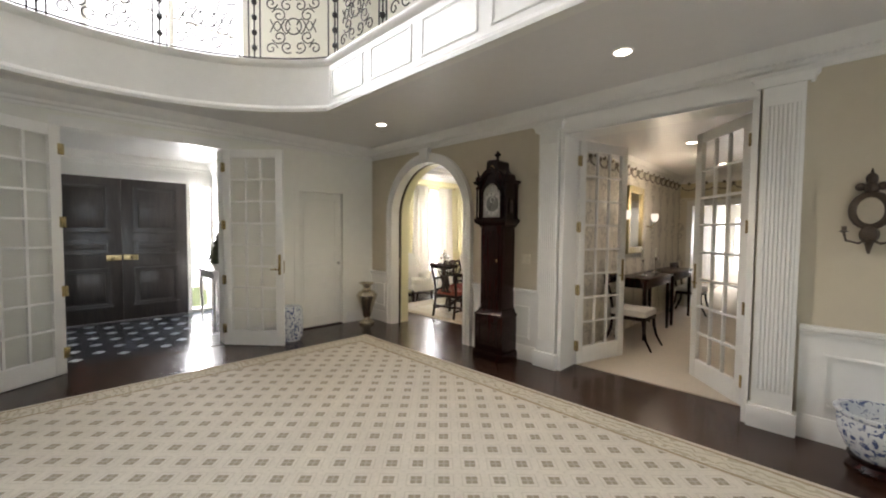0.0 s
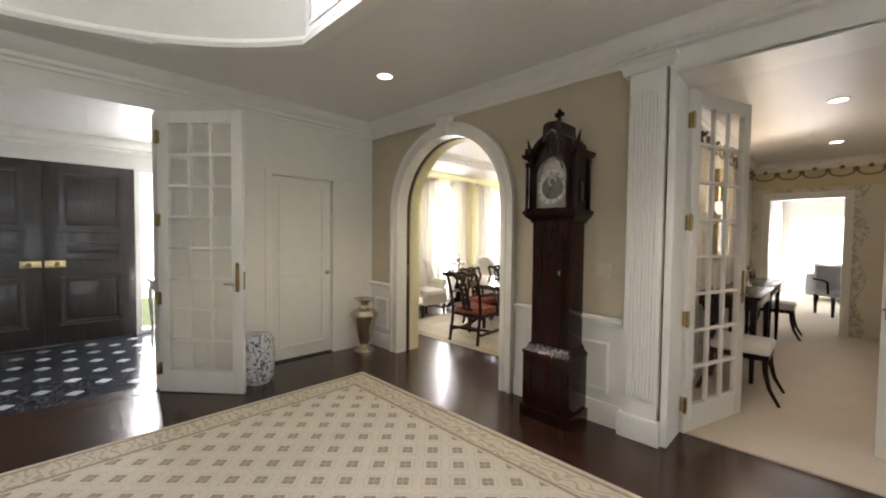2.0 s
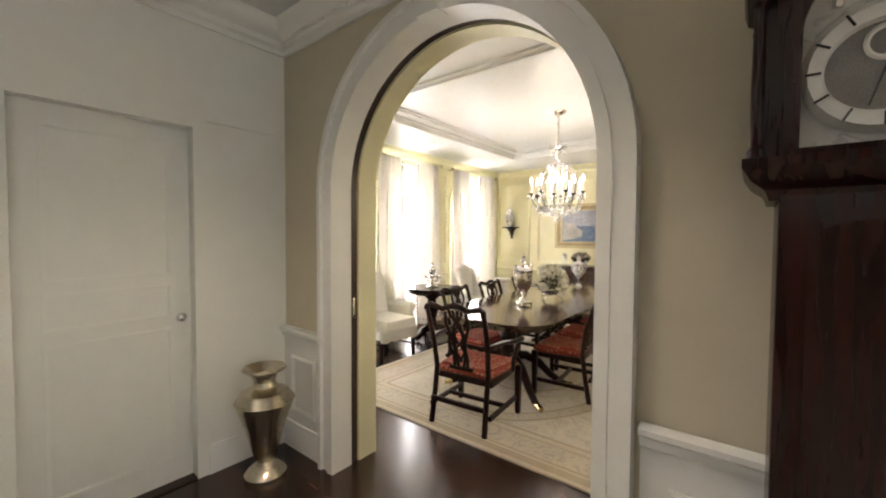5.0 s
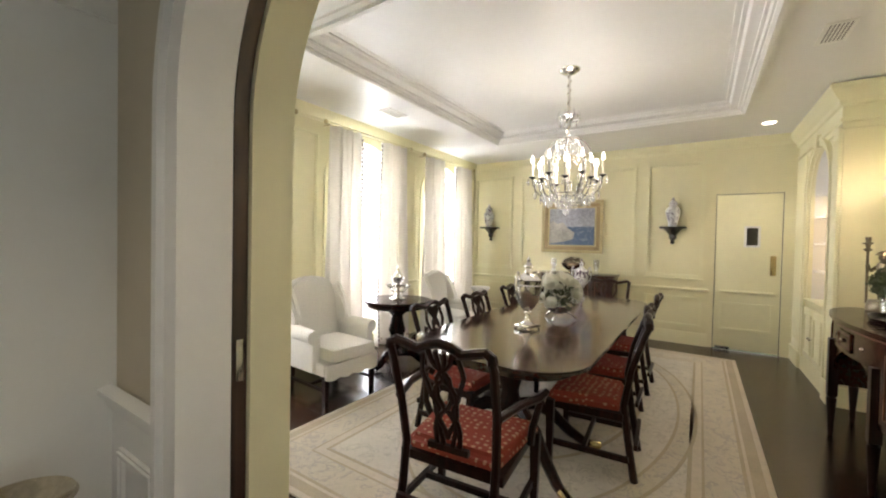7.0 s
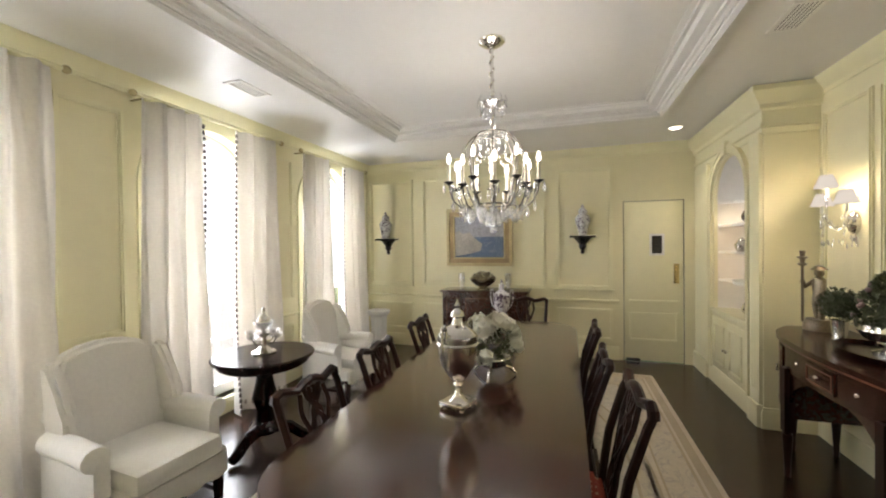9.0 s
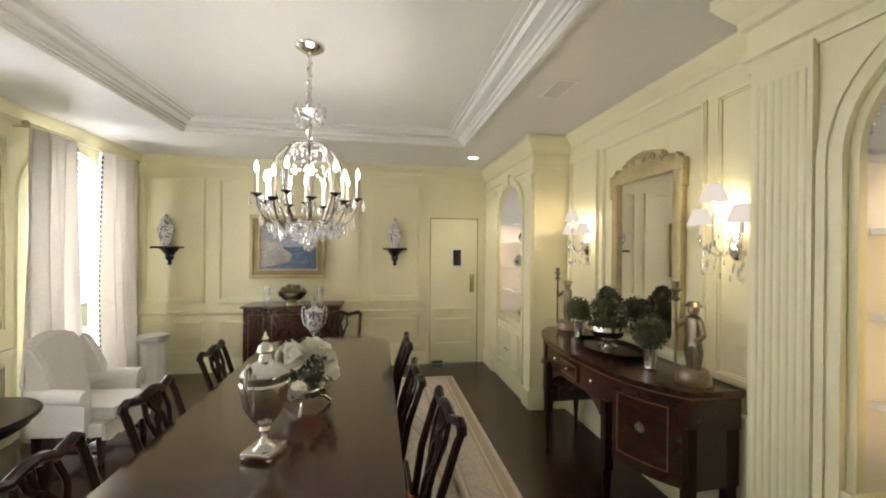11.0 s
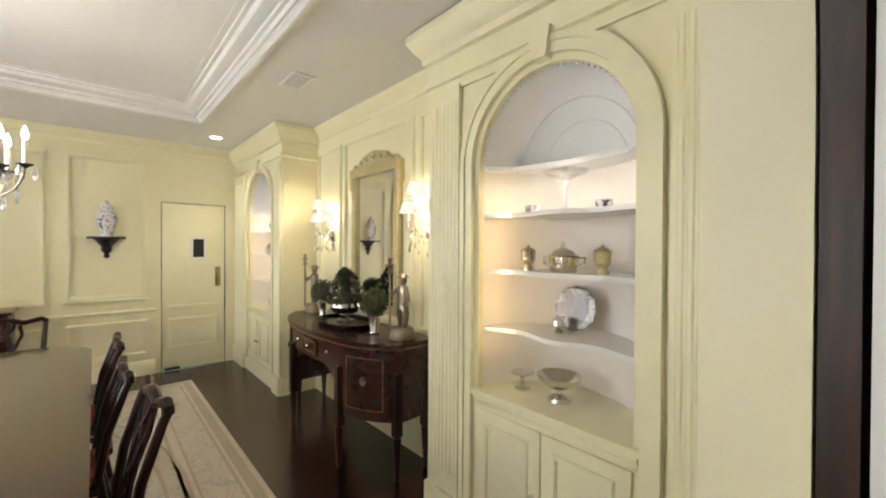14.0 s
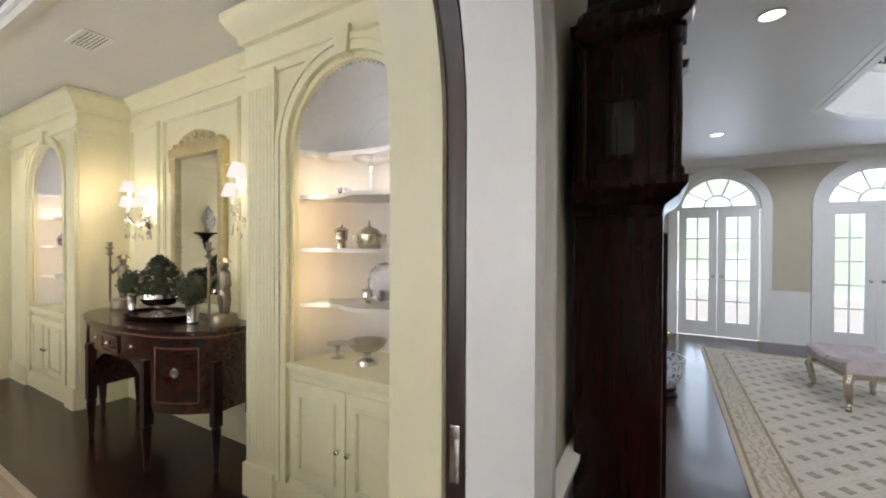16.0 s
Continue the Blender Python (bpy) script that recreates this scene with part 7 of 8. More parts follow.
for x, y in ((-2.79, 0.42), (-2.79, -0.42), (-2.58, 0.825), (-2.58, -0.825), (-2.33, 0.815), (-2.33, -0.815)):
    b = B()
    hexa(b, [(x + dx * 0.027, y + dy * 0.027, 0.30) for dx, dy in ((-1, -1), (1, -1), (1, 1), (-1, 1))] + [(x + dx * 0.027, y + dy * 0.027, 0.72) for dx, dy in ((-1, -1), (1, -1), (1, 1), (-1, 1))])
    lathe(b, [(0.014, 0.0), (0.020, 0.06), (0.017, 0.07), (0.030, 0.28), (0.022, 0.285), (0.03, 0.30)], (x, y, 0), 12)
    part("leg", b, CHAIRW, bf)

# things on the sideboard
ZS = 0.9155
tr = thing("oval_tray", "dark oval tray with a raised rim", "tray", pose(-2.52, 7.2, ZS))
b = lathe(B(), [(0.30, 0), (0.31, 0.01), (0.32, 0.035), (0.313, 0.035), (0.30, 0.012), (0.001, 0.01)], n=40, sx=0.62)
part("tray", b, CLOCKW, tr)


def foliage(b, c, rad, count, size, r, flat=1.0):
    for i in range(count):
        n = Vector((r.gauss(0, 1), r.gauss(0, 1), r.gauss(0, 1))).normalized()
        leaf_card(b, Vector(c) + Vector((n.x, n.y, n.z * flat)) * rad * r.uniform(0.82, 1.05), n, size * r.uniform(0.7, 1.2), r)
    ball(b, c, rad * 0.84, 10, flat)


for y, s in ((6.74, 1.0), (7.60, 0.95)):
    tp = thing("topiary_ball", "clipped boxwood ball in a silver cup", "plant", pose(-2.53, y, ZS), group="topiary balls")
    part("cup", lathe(B(), [(0.035, 0), (0.038, 0.01), (0.035, 0.02), (0.045, 0.13), (0.05, 0.135), (0.001, 0.125)], n=20), SILVER, tp)
    b = B()
    foliage(b, (0, 0, 0.230), 0.107 * s, 520, 0.015, random.Random(int(y * 100)))
    part("crown", b, LEAF, tp)
pb = thing("planted_bowl", "silver footed bowl of dark leafy greenery on the tray", "plant", pose(-2.50, 7.24, ZS + 0.0105))
part("bowl", lathe(B(), [(0.07, 0), (0.07, 0.012), (0.03, 0.03), (0.03, 0.05), (0.10, 0.08), (0.135, 0.13), (0.13, 0.16), (0.14, 0.165), (0.12, 0.165), (0.06, 0.09)], n=28), SILVER, pb)
b = B()
r = random.Random(21)
for i in range(640):
    z = r.random()
    rad = (0.135 * max(1 - z ** 1.6, 0) ** 0.7 + 0.012) * r.uniform(0.65, 1.12)
    a = r.uniform(0, 6.28)
    n = Vector((math.cos(a), math.sin(a), 0.5)).normalized()
    leaf_card(b, Vector((rad * math.cos(a), rad * math.sin(a), 0.15 + 0.29 * z)), n, 0.024, r)
lathe(b, [(0.06, 0.15), (0.06, 0.2), (0.035, 0.30), (0.006, 0.38)], n=12)
part("leaves", b, LEAF, pb)
BERRY = material("dusty_berry", (0.26, 0.17, 0.17), 0.55, vary=0.3, scale=40)
for i in range(18):
    z, a = r.uniform(0.1, 0.85), r.uniform(0, 6.28)
    rad = 0.135 * (1 - z ** 1.6) ** 0.7 + 0.012
    part("berry", ball(B(), (rad * math.cos(a), rad * math.sin(a), 0.15 + 0.29 * z), 0.014, 6), BERRY, pb)
for y in (6.47, 7.93):
    fg = B()
    lathe(fg, [(0.085, 0), (0.09, 0.015), (0.085, 0.05), (0.075, 0.075), (0.07, 0.08)], n=20)
    s = 1 if y > 7 else -1
    tube(fg, [(0.0, 0.02, 0.08), (-0.005, 0.03, 0.18), (0.0, 0.012, 0.24)], 0.018, 8, r1=0.03)
    tube(fg, [(0.0, -0.025, 0.08), (0.005, -0.03, 0.17), (0.0, -0.01, 0.24)], 0.018, 8, r1=0.03)
    lathe(fg, [(0.05, 0.21), (0.042, 0.26), (0.05, 0.32), (0.045, 0.36), (0.018, 0.38)], n=12, sx=0.75)
    ball(fg, (0, 0, 0.405), 0.03, 8, 1.15)
    lathe(fg, [(0.05, 0.425), (0.045, 0.43), (0.025, 0.45), (0.004, 0.455)], n=12)
    tube(fg, [(0, 0.045, 0.35), (-0.05, 0.07, 0.30), (-0.075, 0.045, 0.34)], 0.016, 6)
    tube(fg, [(0, -0.045, 0.35), (-0.02, -0.09, 0.28), (-0.05, -0.07, 0.24)], 0.016, 6)
    tube(fg, [(-0.075, 0.045, 0.05), (-0.075, 0.045, 0.46)], 0.008, 6)
    lathe(fg, [(0.012, 0.45), (0.03, 0.465), (0.012, 0.475), (0.016, 0.50), (0.035, 0.515), (0.014, 0.52), (0.018, 0.56), (0.012, 0.56)], (-0.075, 0.045, 0), 12)
    o = tagged(new("figural_candlestick", mesh_of("figural_candlestick", fg, FIGURE)), "silvered bronze statuette candlestick on the sideboard", "statue", "figural candlesticks")
    o.matrix_world = pose(-2.47, y, ZS)

# gilt mirror and crystal sconces
mi = thing("wall_mirror", "tall gilt mirror with a carved crest", "mirror", pose(DE, 7.145, 1.0) @ Matrix.Diagonal((1, 0.91, 1, 1)))
part("mirror_glass", box(B(), -0.022, -0.34, 0.05, -0.012, 0.34, 1.18), MIRROR, mi, smooth=False)
for u in (-0.37, 0.37):
    part("side_moulding", box(B(), -0.05, u - 0.04, 0.0, -0.001, u + 0.04, 1.20, 0.012), GILT, mi)
part("bottom_moulding", box(B(), -0.048, -0.33, 0.0, -0.001, 0.33, 0.07, 0.012), GILT, mi)
part("top_moulding", box(B(), -0.06, -0.43, 1.17, -0.001, 0.43, 1.25, 0.012), GILT, mi)
for s in (-1, 1):
    part("ear", box(B(), -0.055, s * 0.40 - 0.03, 1.06, -0.002, s * 0.40 + 0.03, 1.18, 0.01), GILT, mi)
cr = B()
prism(cr, [(-0.40, 1.24), (0.40, 1.24), (0.36, 1.29), (0.26, 1.28), (0.20, 1.34), (0.10, 1.36), (0, 1.375), (-0.10, 1.36), (-0.20, 1.34), (-0.26, 1.28), (-0.36, 1.29)], 0, -0.045, -0.002)
part("crest", cr, GILT, mi)
b = B()
for u, q, rr in ((0, 1.32, 0.045), (-0.12, 1.305, 0.03), (0.12, 1.305, 0.03), (-0.22, 1.285, 0.028), (0.22, 1.285, 0.028), (-0.32, 1.265, 0.022), (0.32, 1.265, 0.022)):
    tube(b, [(-0.048, u + rr * math.cos(i * 0.6) * (1 - i / 14), q + rr * math.sin(i * 0.6) * (1 - i / 14)) for i in range(12)], 0.008, 5)
part("carved_scrolls", b, GILT, mi)
for y in (6.40, 7.95):
    s_ = thing("wall_sconce", "crystal wall sconce with three small lit shades", "wall lamp", pose(DE, y, 1.62), "crystal sconces")
    part("back_plate", ball(B(), (-0.012, 0, 0.05), 0.045, 10, 1.8), SILVER, s_)
    for dy, dx, dz in ((-0.13, -0.13, 0.18), (0.13, -0.13, 0.18), (0.0, -0.17, 0.30)):
        am = part("arm", tube(B(), [(-0.03, 0, 0.05), (dx * 0.6, dy * 0.5, 0.0), (dx, dy, 0.06), (dx, dy, dz)], 0.008, 6), CRYSTAL, s_)
        part("candle", lathe(B(), [(0.011, dz - 0.06), (0.011, dz + 0.02)], (dx, dy, 0), 10), PETAL, am)
        part("shade", lathe(B(), [(0.068, dz - 0.005), (0.035, dz + 0.085), (0.032, dz + 0.085), (0.064, dz - 0.005)], (dx, dy, 0), 18), SHADELIT, am, "small glowing fabric shade")
    r = random.Random(int(y * 10))
    for i in range(44):
        a = r.uniform(0, 6.28)
        o = new("crystal_drop", DROP)
        o.parent = s_
        o.matrix_local = Matrix.Translation((-0.10 + 0.09 * math.cos(a), 0.15 * math.sin(a) * r.uniform(0.3, 1), r.uniform(-0.11, 0.13))) @ Matrix.Rotation(a, 4, "Z") @ Matrix.Scale(0.62, 4)
    lamp("POINT", "sconce_lamp", pose(DE - 0.16, y, 1.88), 7.5, (1.0, 0.80, 0.54), radius=0.06)

# ceiling vent, floor register, speaker disc, downlights
vt = thing("ceiling_vent", "white ceiling air vent", "vent", pose(-2.93, 7.2, DC))
part("frame", ring_flat(B(), -0.08, -0.16, 0.08, 0.16, 0.02, -0.008, 0.0), WHITE, vt)
for i in range(6):
    part("slat", box(B(), -0.06 + i * 0.02, -0.14, -0.006, -0.052 + i * 0.02, 0.14, -0.001), WHITE, vt)
part("backing", box(B(), -0.06, -0.14, -0.0015, 0.06, 0.14, -0.0005), BULLSEYE, vt)
vt2 = copy_thing(vt, pose(-6.55, 7.0, DC))
rg = thing("floor_register", "dark slotted floor register below the window", "vent", pose(-7.0, 5.45, 0))
part("frame", ring_flat(B(), -0.06, -0.22, 0.06, 0.22, 0.012, 0.0, 0.006), BRONZE, rg)
for i in range(9):
    part("slat", box(B(), -0.05, -0.20 + i * 0.047, 0.0, 0.05, -0.185 + i * 0.047, 0.005), IRON, rg)
downlight(-3.02, 9.38, DC, 20)


# silver and porcelain on the shelves
def shelf_piece(name, label, cat, y, z, x, profs, mat, n=20):
    t = thing(name, label, cat, pose(x, y, z))
    for nm, pr in profs:
        part(nm, lathe(B(), pr, n=n), mat, t)
    return t


XS = -2.42
shelf_piece("glass_tazza", "clear glass tazza on the top shelf", "tazza", 5.26, 1.7305, XS + 0.02, (("foot", [(0.04, 0), (0.035, 0.008), (0.01, 0.02), (0.012, 0.12), (0.02, 0.15)]), ("dish", [(0.02, 0.15), (0.10, 0.18), (0.105, 0.19), (0.10, 0.19), (0.01, 0.16)])), CRYSTAL)
for y in (5.43, 5.06):
    shelf_piece("salt_cellar", "small silver and blue salt cellar", "salt cellar", y, 1.7305, XS, (("body", [(0.035, 0), (0.036, 0.03), (0.03, 0.035)]), ("rim", [(0.037, 0.03), (0.038, 0.036), (0.030, 0.036)])), IMARI)
for y in (5.455, 5.065):
    shelf_piece("gilt_cup", "gilt and porcelain lidded cup", "cup", y, 1.4405, XS, (("foot", [(0.028, 0), (0.028, 0.012), (0.02, 0.03)]), ("body", [(0.02, 0.03), (0.035, 0.05), (0.036, 0.09), (0.04, 0.10)]), ("lid", [(0.04, 0.10), (0.02, 0.115), (0.006, 0.12), (0.008, 0.13)])), GILT if y < 5.2 else BRONZE)
tu = thing("tureen", "pierced silver tureen with two loop handles", "tureen", pose(XS, 5.255, 1.4405))
part("body", lathe(B(), [(0.06, 0), (0.065, 0.01), (0.07, 0.07), (0.075, 0.075), (0.06, 0.078)], n=24, sx=0.8), BRONZE, tu)
part("lid", lathe(B(), [(0.07, 0.077), (0.05, 0.10), (0.012, 0.115), (0.004, 0.15)], n=20, sx=0.8), SILVER, tu)
for s in (-1, 1):
    part("handle", tube(B(), [(0, s * 0.07, 0.03), (0, s * 0.105, 0.04), (0, s * 0.11, 0.07), (0, s * 0.075, 0.068)], 0.005, 6), SILVER, tu)
pt = thing("silver_platter", "large silver charger leaning against the niche back", "platter", pose(-2.265, 5.27, 1.1405) @ Matrix.Scale(0.86, 4))
b = lathe(B(), [(0.001, 0.010), (0.075, 0.012), (0.082, 0.022), (0.12, 0.026), (0.128, 0.024), (0.12, 0.018), (0.078, 0.006), (0.001, 0.0)], n=96)
for v in b.verts:
    q = math.hypot(v.co.x, v.co.y)
    if q > 0.085:
        f = 1 + 0.022 * (q - 0.085) / 0.043 * math.cos(12 * math.atan2(v.co.y, v.co.x))
        v.co.x, v.co.y = v.co.x * f, v.co.y * f
        v.co.z += 0.0012 * math.cos(24 * math.atan2(v.co.y, v.co.x))
bmesh.ops.transform(b, matrix=Matrix.Translation((0, 0, 0.128)) @ Matrix.Rotation(radians(-80), 4, "Y"), verts=b.verts)
part("rim", b, CHASED, pt, "chased silver rim")
b = lathe(B(), [(0.001, 0.0115), (0.072, 0.0135), (0.079, 0.0235), (0.083, 0.0232)], n=36)
bmesh.ops.transform(b, matrix=Matrix.Translation((0, 0, 0.128)) @ Matrix.Rotation(radians(-80), 4, "Y"), verts=b.verts)
part("well", b, material("worn_silver", (0.16, 0.155, 0.15), 0.25, metal=1.0, vary=0.3, scale=30), pt, "polished silver well")
shelf_piece("silver_creamer", "small silver cream jug", "jug", 5.31, 1.1405, -2.37, (("body", [(0.022, 0), (0.012, 0.012), (0.030, 0.035), (0.026, 0.06), (0.034, 0.075), (0.028, 0.075)]),), SILVER)
shelf_piece("silver_compote", "footed silver compote on the cabinet ledge", "compote", 5.285, 0.8215, -2.40, (("foot", [(0.060, 0), (0.056, 0.02), (0.02, 0.035), (0.02, 0.055)]), ("dish", [(0.02, 0.055), (0.07, 0.075), (0.096, 0.10), (0.106, 0.122), (0.100, 0.120), (0.07, 0.09), (0.02, 0.068)])), SILVER, 28)
shelf_piece("glass_compote", "clear glass compote on the cabinet ledge", "compote", 5.50, 0.8215, -2.40, (("foot", [(0.04, 0), (0.01, 0.015), (0.012, 0.06)]), ("dish", [(0.012, 0.06), (0.06, 0.08), (0.062, 0.085), (0.012, 0.068)])), CRYSTAL)
for k, (y, z, m, nm, lb) in enumerate(((9.06, 1.7305, MAHOG, "teapot", "dark lustre teapot on a shelf"), (9.22, 1.4405, SILVER, "silver_cup", "small silver cup on a shelf"), (8.98, 1.1405, SILVER, "silver_cup", "small silver cup on a shelf"), (9.06, 0.8215, SILVER, "silver_teapot", "round silver teapot on the ledge"))):
    shelf_piece(nm, lb, "tableware", y, z, -2.47, (("body", [(0.03, 0), (0.055, 0.03), (0.06, 0.07), (0.04, 0.11), (0.03, 0.115)]), ("lid", [(0.035, 0.115), (0.02, 0.135), (0.005, 0.15)])), m)

# ---- entry hall, side room and far room ----
# white insets in the dark entry floor
ent = structure("entry_tiles", box(B(), -7.95, -1.2, -0.006, FW - 0.18, 2.40, -0.004), NAVY, "dark marble tiles with white marble insets", category="floor")
me = mesh_of("inset_tile", box(B(), -0.044, -0.044, -0.001, 0.044, 0.044, 0.0045), INSETW, False)
y = -0.6
row = 0
while y < 2.35:
    x = -7.75 + (0.212 if row % 2 else 0)
    while x < FW - 0.25:
        o = new("inset_tile", me)
        o.parent, o.location = ent, (x, y, -0.004)
        o.rotation_euler.z = math.pi / 4
        x += 0.424
    y += 0.212
    row += 1
structure("threshold", box(B(), FW - 0.19, EY0 + 0.012, -0.004, FW + 0.005, EY1 - 0.012, 0.006), FLOOR, "dark wooden threshold of the entry hall", category="floor")

cs = thing("console_table", "white painted console table in the entry hall", "table", pose(-7.15, 2.24, -0.004))
part("top", box(B(), -0.45, -0.17, 0.80, 0.45, 0.17, 0.84, 0.006), WHITE, cs)
part("frieze", box(B(), -0.40, -0.14, 0.70, 0.40, 0.14, 0.80, 0.004), WHITE, cs)
for x in (-0.37, 0.37):
    for yy in (-0.12, 0.12):
        part("leg", tube(B(), [(x, yy, 0.72), (x * 1.05, yy * 1.1, 0.55), (x * 0.95, yy, 0.25), (x, yy, 0.0)], 0.03, 8, r1=0.014), WHITE, cs)
tp = thing("cone_topiary", "green cone topiary in a white pot on the console", "plant", pose(-6.92, 2.22, 0.8365))
part("pot", lathe(B(), [(0.06, 0), (0.08, 0.10), (0.085, 0.11), (0.001, 0.105)], n=16), WHITE, tp)
b = B()
r = random.Random(5)
for i in range(520):
    z = r.random() ** 1.3
    a = r.uniform(0, 6.28)
    rad = 0.15 * (1 - z) + 0.01
    leaf_card(b, Vector((rad * math.cos(a), rad * math.sin(a), 0.11 + 0.48 * z)), Vector((math.cos(a), math.sin(a), 0.5)).normalized(), 0.028, r)
lathe(b, [(0.12, 0.11), (0.08, 0.3), (0.01, 0.55)], n=10)
part("crown", b, LEAF, tp)

# side room
def console(x, y):
    t = thing("writing_table", "dark mahogany side table with slender legs", "table", pose(x, y, 0.0125))
    part("top", box(B(), -0.20, -0.60, 0.83, 0.24, 0.60, 0.86, 0.005), CLOCKW, t)
    part("frieze", box(B(), -0.18, -0.56, 0.72, 0.21, 0.56, 0.83, 0.003), CLOCKW, t)
    for px in (-0.15, 0.18):
        for py in (-0.53, 0.53):
            part("leg", hexa_bm(px, py, 0.0, 0.74, 0.017, 0.028), CLOCKW, t)
    return t


console(-1.80, 6.55)
console(-1.80, 7.85)
mr = thing("gilt_mirror", "ornate gilt wall mirror between sconces", "mirror", pose(-2.05, 6.75, 1.18) @ Matrix.Diagonal((1, 0.9, 1.12, 1)))
part("mirror_glass", box(B(), 0.01, -0.30, 0.06, 0.02, 0.30, 0.86), MIRROR, mr, smooth=False)
for u in (-0.33, 0.33):
    part("side_moulding", box(B(), 0.002, u - 0.045, 0.0, 0.05, u + 0.045, 0.92, 0.014), GILT, mr)
for q in (0.0, 0.84):
    part("cross_moulding", box(B(), 0.002, -0.29, q, 0.048, 0.29, q + 0.09, 0.014), GILT, mr)
for y in (6.12, 7.38):
    t = thing("wall_sconce", "gilt candle wall sconce with a frosted shade, lit", "wall lamp", pose(-2.05, y, 1.62), "side room sconces")
    part("arm", tube(B(), [(0.0, 0, 0), (0.08, 0, -0.03), (0.12, 0, 0.06)], 0.012, 6), BRASS, t)
    part("shade", lathe(B(), [(0.035, 0.07), (0.06, 0.13), (0.055, 0.20), (0.05, 0.20)], (0.12, 0, 0), 14), SHADELIT, t, "glowing frosted shade")
lamp("POINT", "side_room_lamp", pose(-1.6, 6.75, 1.95), 11, (1.0, 0.85, 0.65), radius=0.15)
for y in (6.45, 7.05):
    t = thing("table_candlestick", "silver candlestick on the side table", "candlestick", pose(-1.80, y, 0.873), group="side room candlesticks")
    part("stick", lathe(B(), [(0.05, 0), (0.045, 0.015), (0.015, 0.03), (0.012, 0.20), (0.025, 0.22), (0.02, 0.25)], n=14), SILVER, t)
    part("candle", lathe(B(), [(0.010, 0.25), (0.010, 0.38)], n=8), PETAL, t)

def side_chair(m):
    t = thing("side_chair", "dark sabre-legged side chair with a cream upholstered seat", "chair", m, "side room chairs")
    part("seat", box(B(), -0.23, -0.22, 0.41, 0.23, 0.22, 0.50, 0.035), LINEN, t)
    part("seat_rail", box(B(), -0.22, -0.21, 0.365, 0.22, 0.21, 0.415, 0.004), CLOCKW, t)
    for sx in (-1, 1):
        part("leg", tube(B(), [(sx * 0.20, 0.18, 0.40), (sx * 0.205, 0.19, 0.26), (sx * 0.21, 0.22, 0.13), (sx * 0.22, 0.29, 0.0)], 0.024, 8, r1=0.013), CLOCKW, t)
        part("back_post", tube(B(), [(sx * 0.20, -0.31, 0.0), (sx * 0.19, -0.22, 0.22), (sx * 0.19, -0.20, 0.45), (sx * 0.20, -0.24, 0.70), (sx * 0.20, -0.30, 0.88)], 0.019, 8), CLOCKW, t)
    part("crest_rail", box(B(), -0.24, -0.315, 0.80, 0.24, -0.285, 0.93, 0.012), CLOCKW, t)
    part("cross_rail", box(B(), -0.19, -0.25, 0.62, 0.19, -0.23, 0.67, 0.006), CLOCKW, t)


side_chair(pose(-1.66, 5.72, 0.0125, 0, 0, -90))
side_chair(pose(-1.66, 8.75, 0.0125, 0, 0, -90))

# frieze of swags under the side room ceiling
fz = structure("wall_border", box(B(), -2.05, 9.385, 2.22, 2.0, 9.398, 2.60), material("border_paper", (0.62, 0.55, 0.36), 0.7, vary=0.12, scale=20), "papered border with swags", category="trim")
b = B()
SWAG = material("swag_print", (0.20, 0.17, 0.13), 0.8)
for i in range(14):
    x = -1.9 + i * 0.29
    tube(b, [(x + 0.13 * math.cos(math.pi + math.pi * k / 8), 9.383, 2.44 + 0.07 * math.sin(math.pi + math.pi * k / 8)) for k in range(9)], 0.012, 5)
    ball(b, (x + 0.145, 9.383, 2.46), 0.035, 6), ball(b, (x, 9.383, 2.50), 0.03, 6)
for i in range(16):
    y = 4.7 + i * 0.29
    tube(b, [(-2.043, y + 0.13 * math.cos(math.pi + math.pi * k / 8), 2.44 + 0.07 * math.sin(math.pi + math.pi * k / 8)) for k in range(9)], 0.012, 5)
    ball(b, (-2.043, y + 0.145, 2.46), 0.035, 6), ball(b, (-2.043, y, 2.50), 0.03, 6)
part("swags", b, SWAG, fz)["kind"] = "stuff"
structure("doorway_casing", box(box(box(B(), -1.92, 9.36, 0, -1.825, 9.56, 2.06), -0.985, 9.36, 0, -0.89, 9.56, 2.06), -1.92, 9.36, 2.055, -0.89, 9.56, 2.16), WHITE, "white doorway casing", category="trim")
structure("side_room_crown", sweep(B(), CROWN, [(2.0, 9.4, 2.50), (-2.05, 9.4, 2.50), (-2.05, 4.44, 2.50)]), WHITE, "white side room crown moulding", category="trim")
downlight(-1.1, 5.9, 2.62, 6)
downlight(-1.1, 7.9, 2.62, 0)
dt = thing("smoke_detector", "small round ceiling smoke detector", "detector", pose(-0.75, 5.4, 2.62))
part("body", lathe(B(), [(0.035, -0.03), (0.05, -0.02), (0.055, 0.0)], n=20), BULLSEYE, dt)

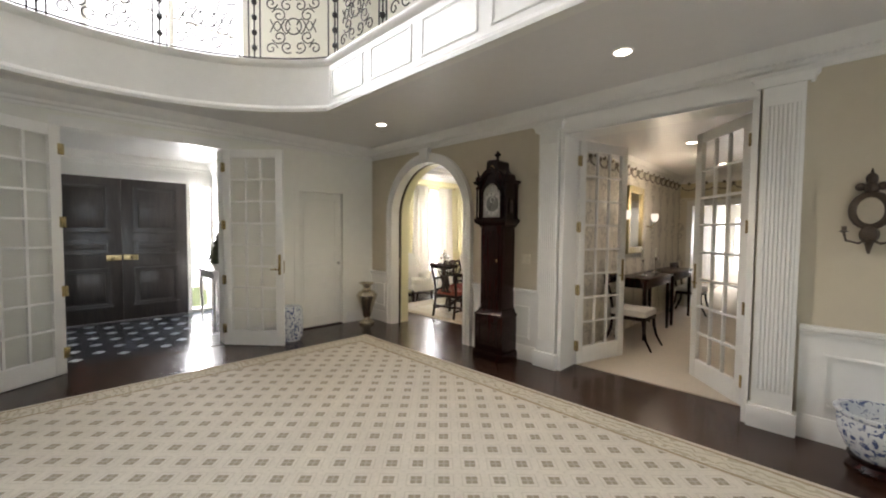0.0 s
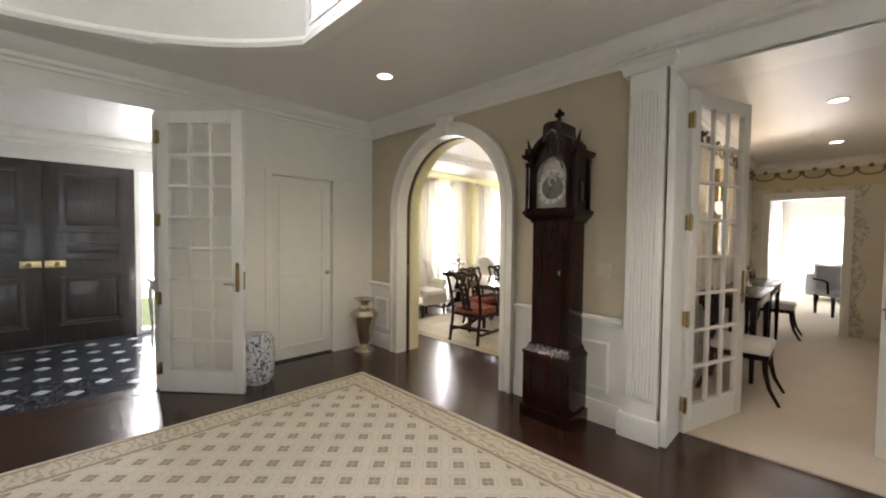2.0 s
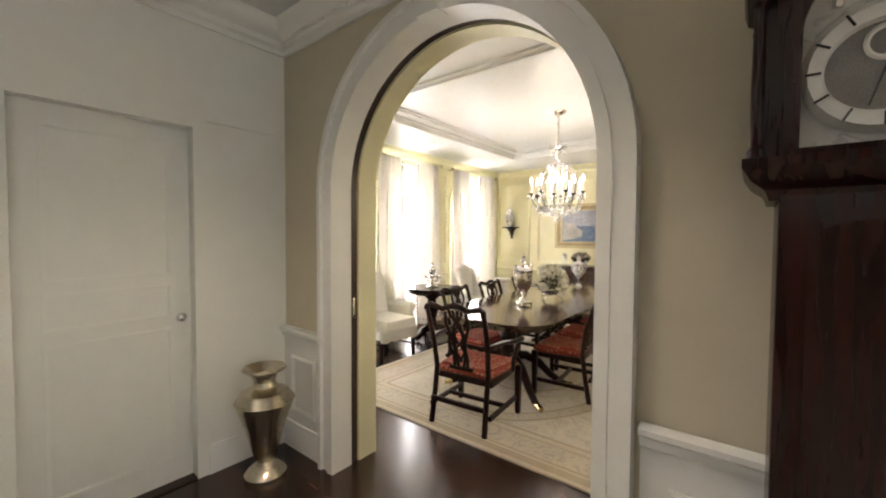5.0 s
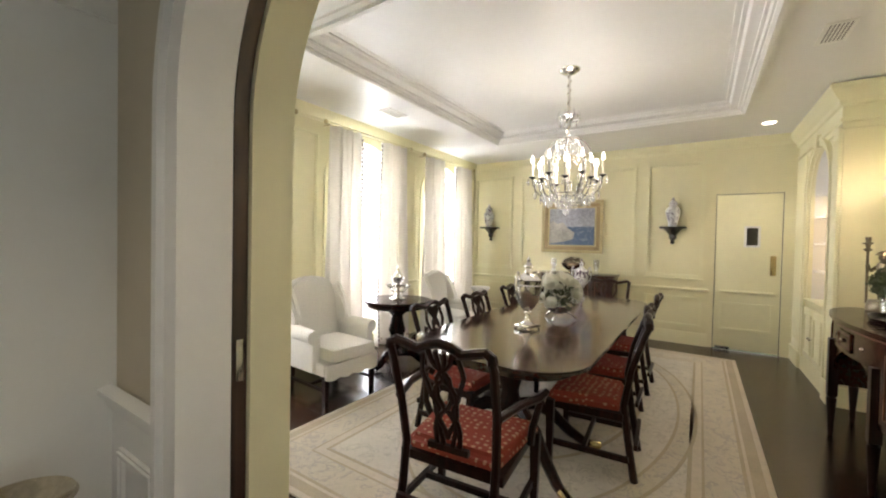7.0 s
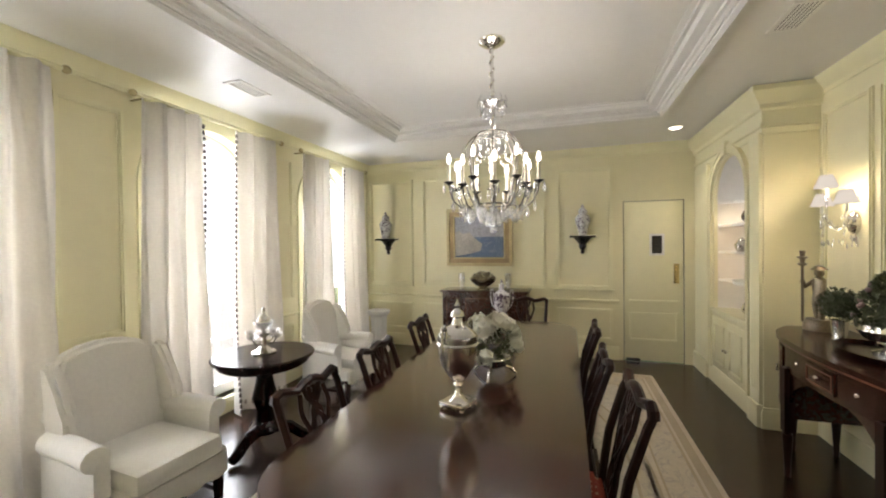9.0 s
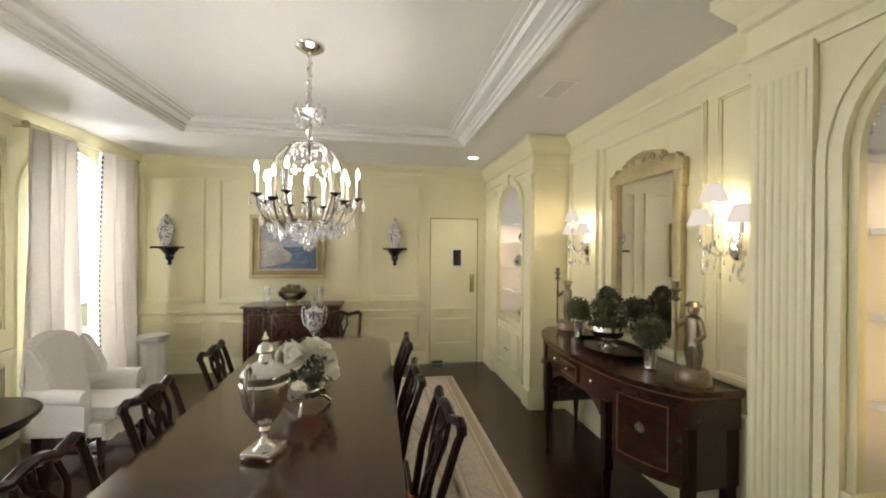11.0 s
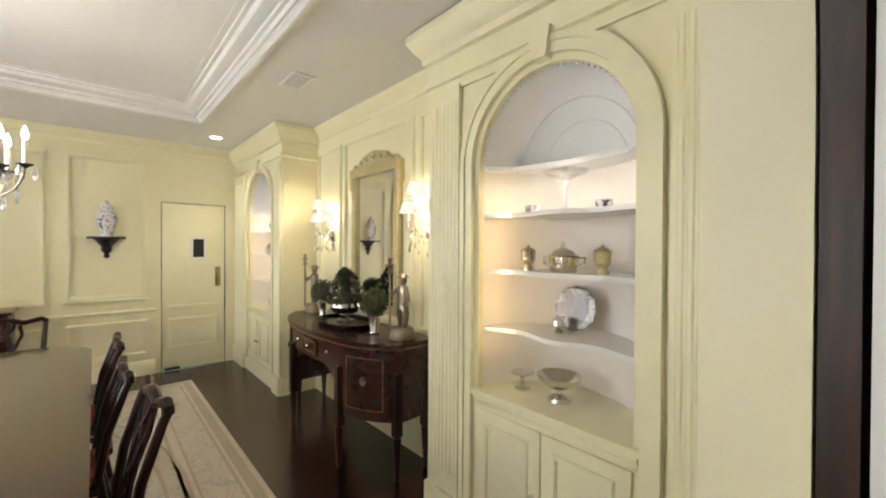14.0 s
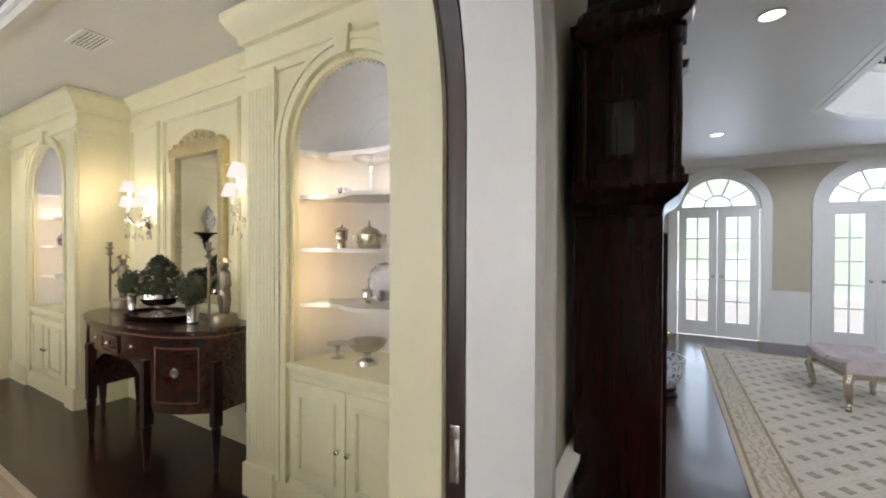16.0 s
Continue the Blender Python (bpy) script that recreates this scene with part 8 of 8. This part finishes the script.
# far room
sf = thing("sofa", "pale grey upholstered sofa by the far window", "sofa", pose(-0.55, 14.2, 0.0125))
SOFA = material("grey_upholstery", (0.34, 0.35, 0.38), 0.9, vary=0.1, bump=0.2, bump_scale=300)
part("base", box(B(), -0.85, -0.40, 0.10, 0.85, 0.40, 0.42, 0.04), SOFA, sf)
part("backrest", box(B(), -0.85, 0.25, 0.38, 0.85, 0.45, 0.85, 0.06), SOFA, sf)
for s in (-1, 1):
    part("armrest", box(B(), s * 0.88 - 0.09, -0.40, 0.10, s * 0.88 + 0.09, 0.42, 0.62, 0.06), SOFA, sf)
    part("cushion", box(B(), s * 0.40 - 0.36, -0.38, 0.40, s * 0.40 + 0.36, 0.26, 0.53, 0.04), SOFA, sf)
    part("pillow", ball(B(), (s * 0.55, 0.12, 0.64), 0.17, 10), LINEN, sf)
for x in (-0.75, 0.75):
    for y in (-0.33, 0.33):
        part("leg", hexa_bm(x, y, 0, 0.12, 0.018, 0.025), CLOCKW, sf)
ac = thing("accent_chair", "light upholstered open armchair with dark legs", "armchair", pose(-0.95, 11.5, 0.0125, 0, 0, 30))
part("seat", box(B(), -0.28, -0.27, 0.36, 0.28, 0.27, 0.47, 0.04), SOFA, ac)
part("backrest", box(B(), -0.27, 0.22, 0.46, 0.27, 0.31, 0.92, 0.04), SOFA, ac)
for sx in (-1, 1):
    part("arm", tube(B(), [(sx * 0.29, 0.25, 0.66), (sx * 0.31, -0.05, 0.66), (sx * 0.30, -0.15, 0.63), (sx * 0.29, -0.16, 0.42)], 0.02, 6), CLOCKW, ac)
    for y in (-0.23, 0.25):
        part("leg", hexa_bm(sx * 0.25, y, 0, 0.38, 0.016, 0.024), CLOCKW, ac)
fw = structure("window_7", box(B(), -1.95, 14.99, 0.38, -0.78, 15.0, 1.98), PANE, "broad far room window", False, "window")
fw.visible_shadow = False
for x in (-1.93, -1.365, -0.80):
    part("mullion", box(B(), x - 0.02, 14.96, 0.38, x + 0.02, 15.03, 1.98), WHITE, fw)
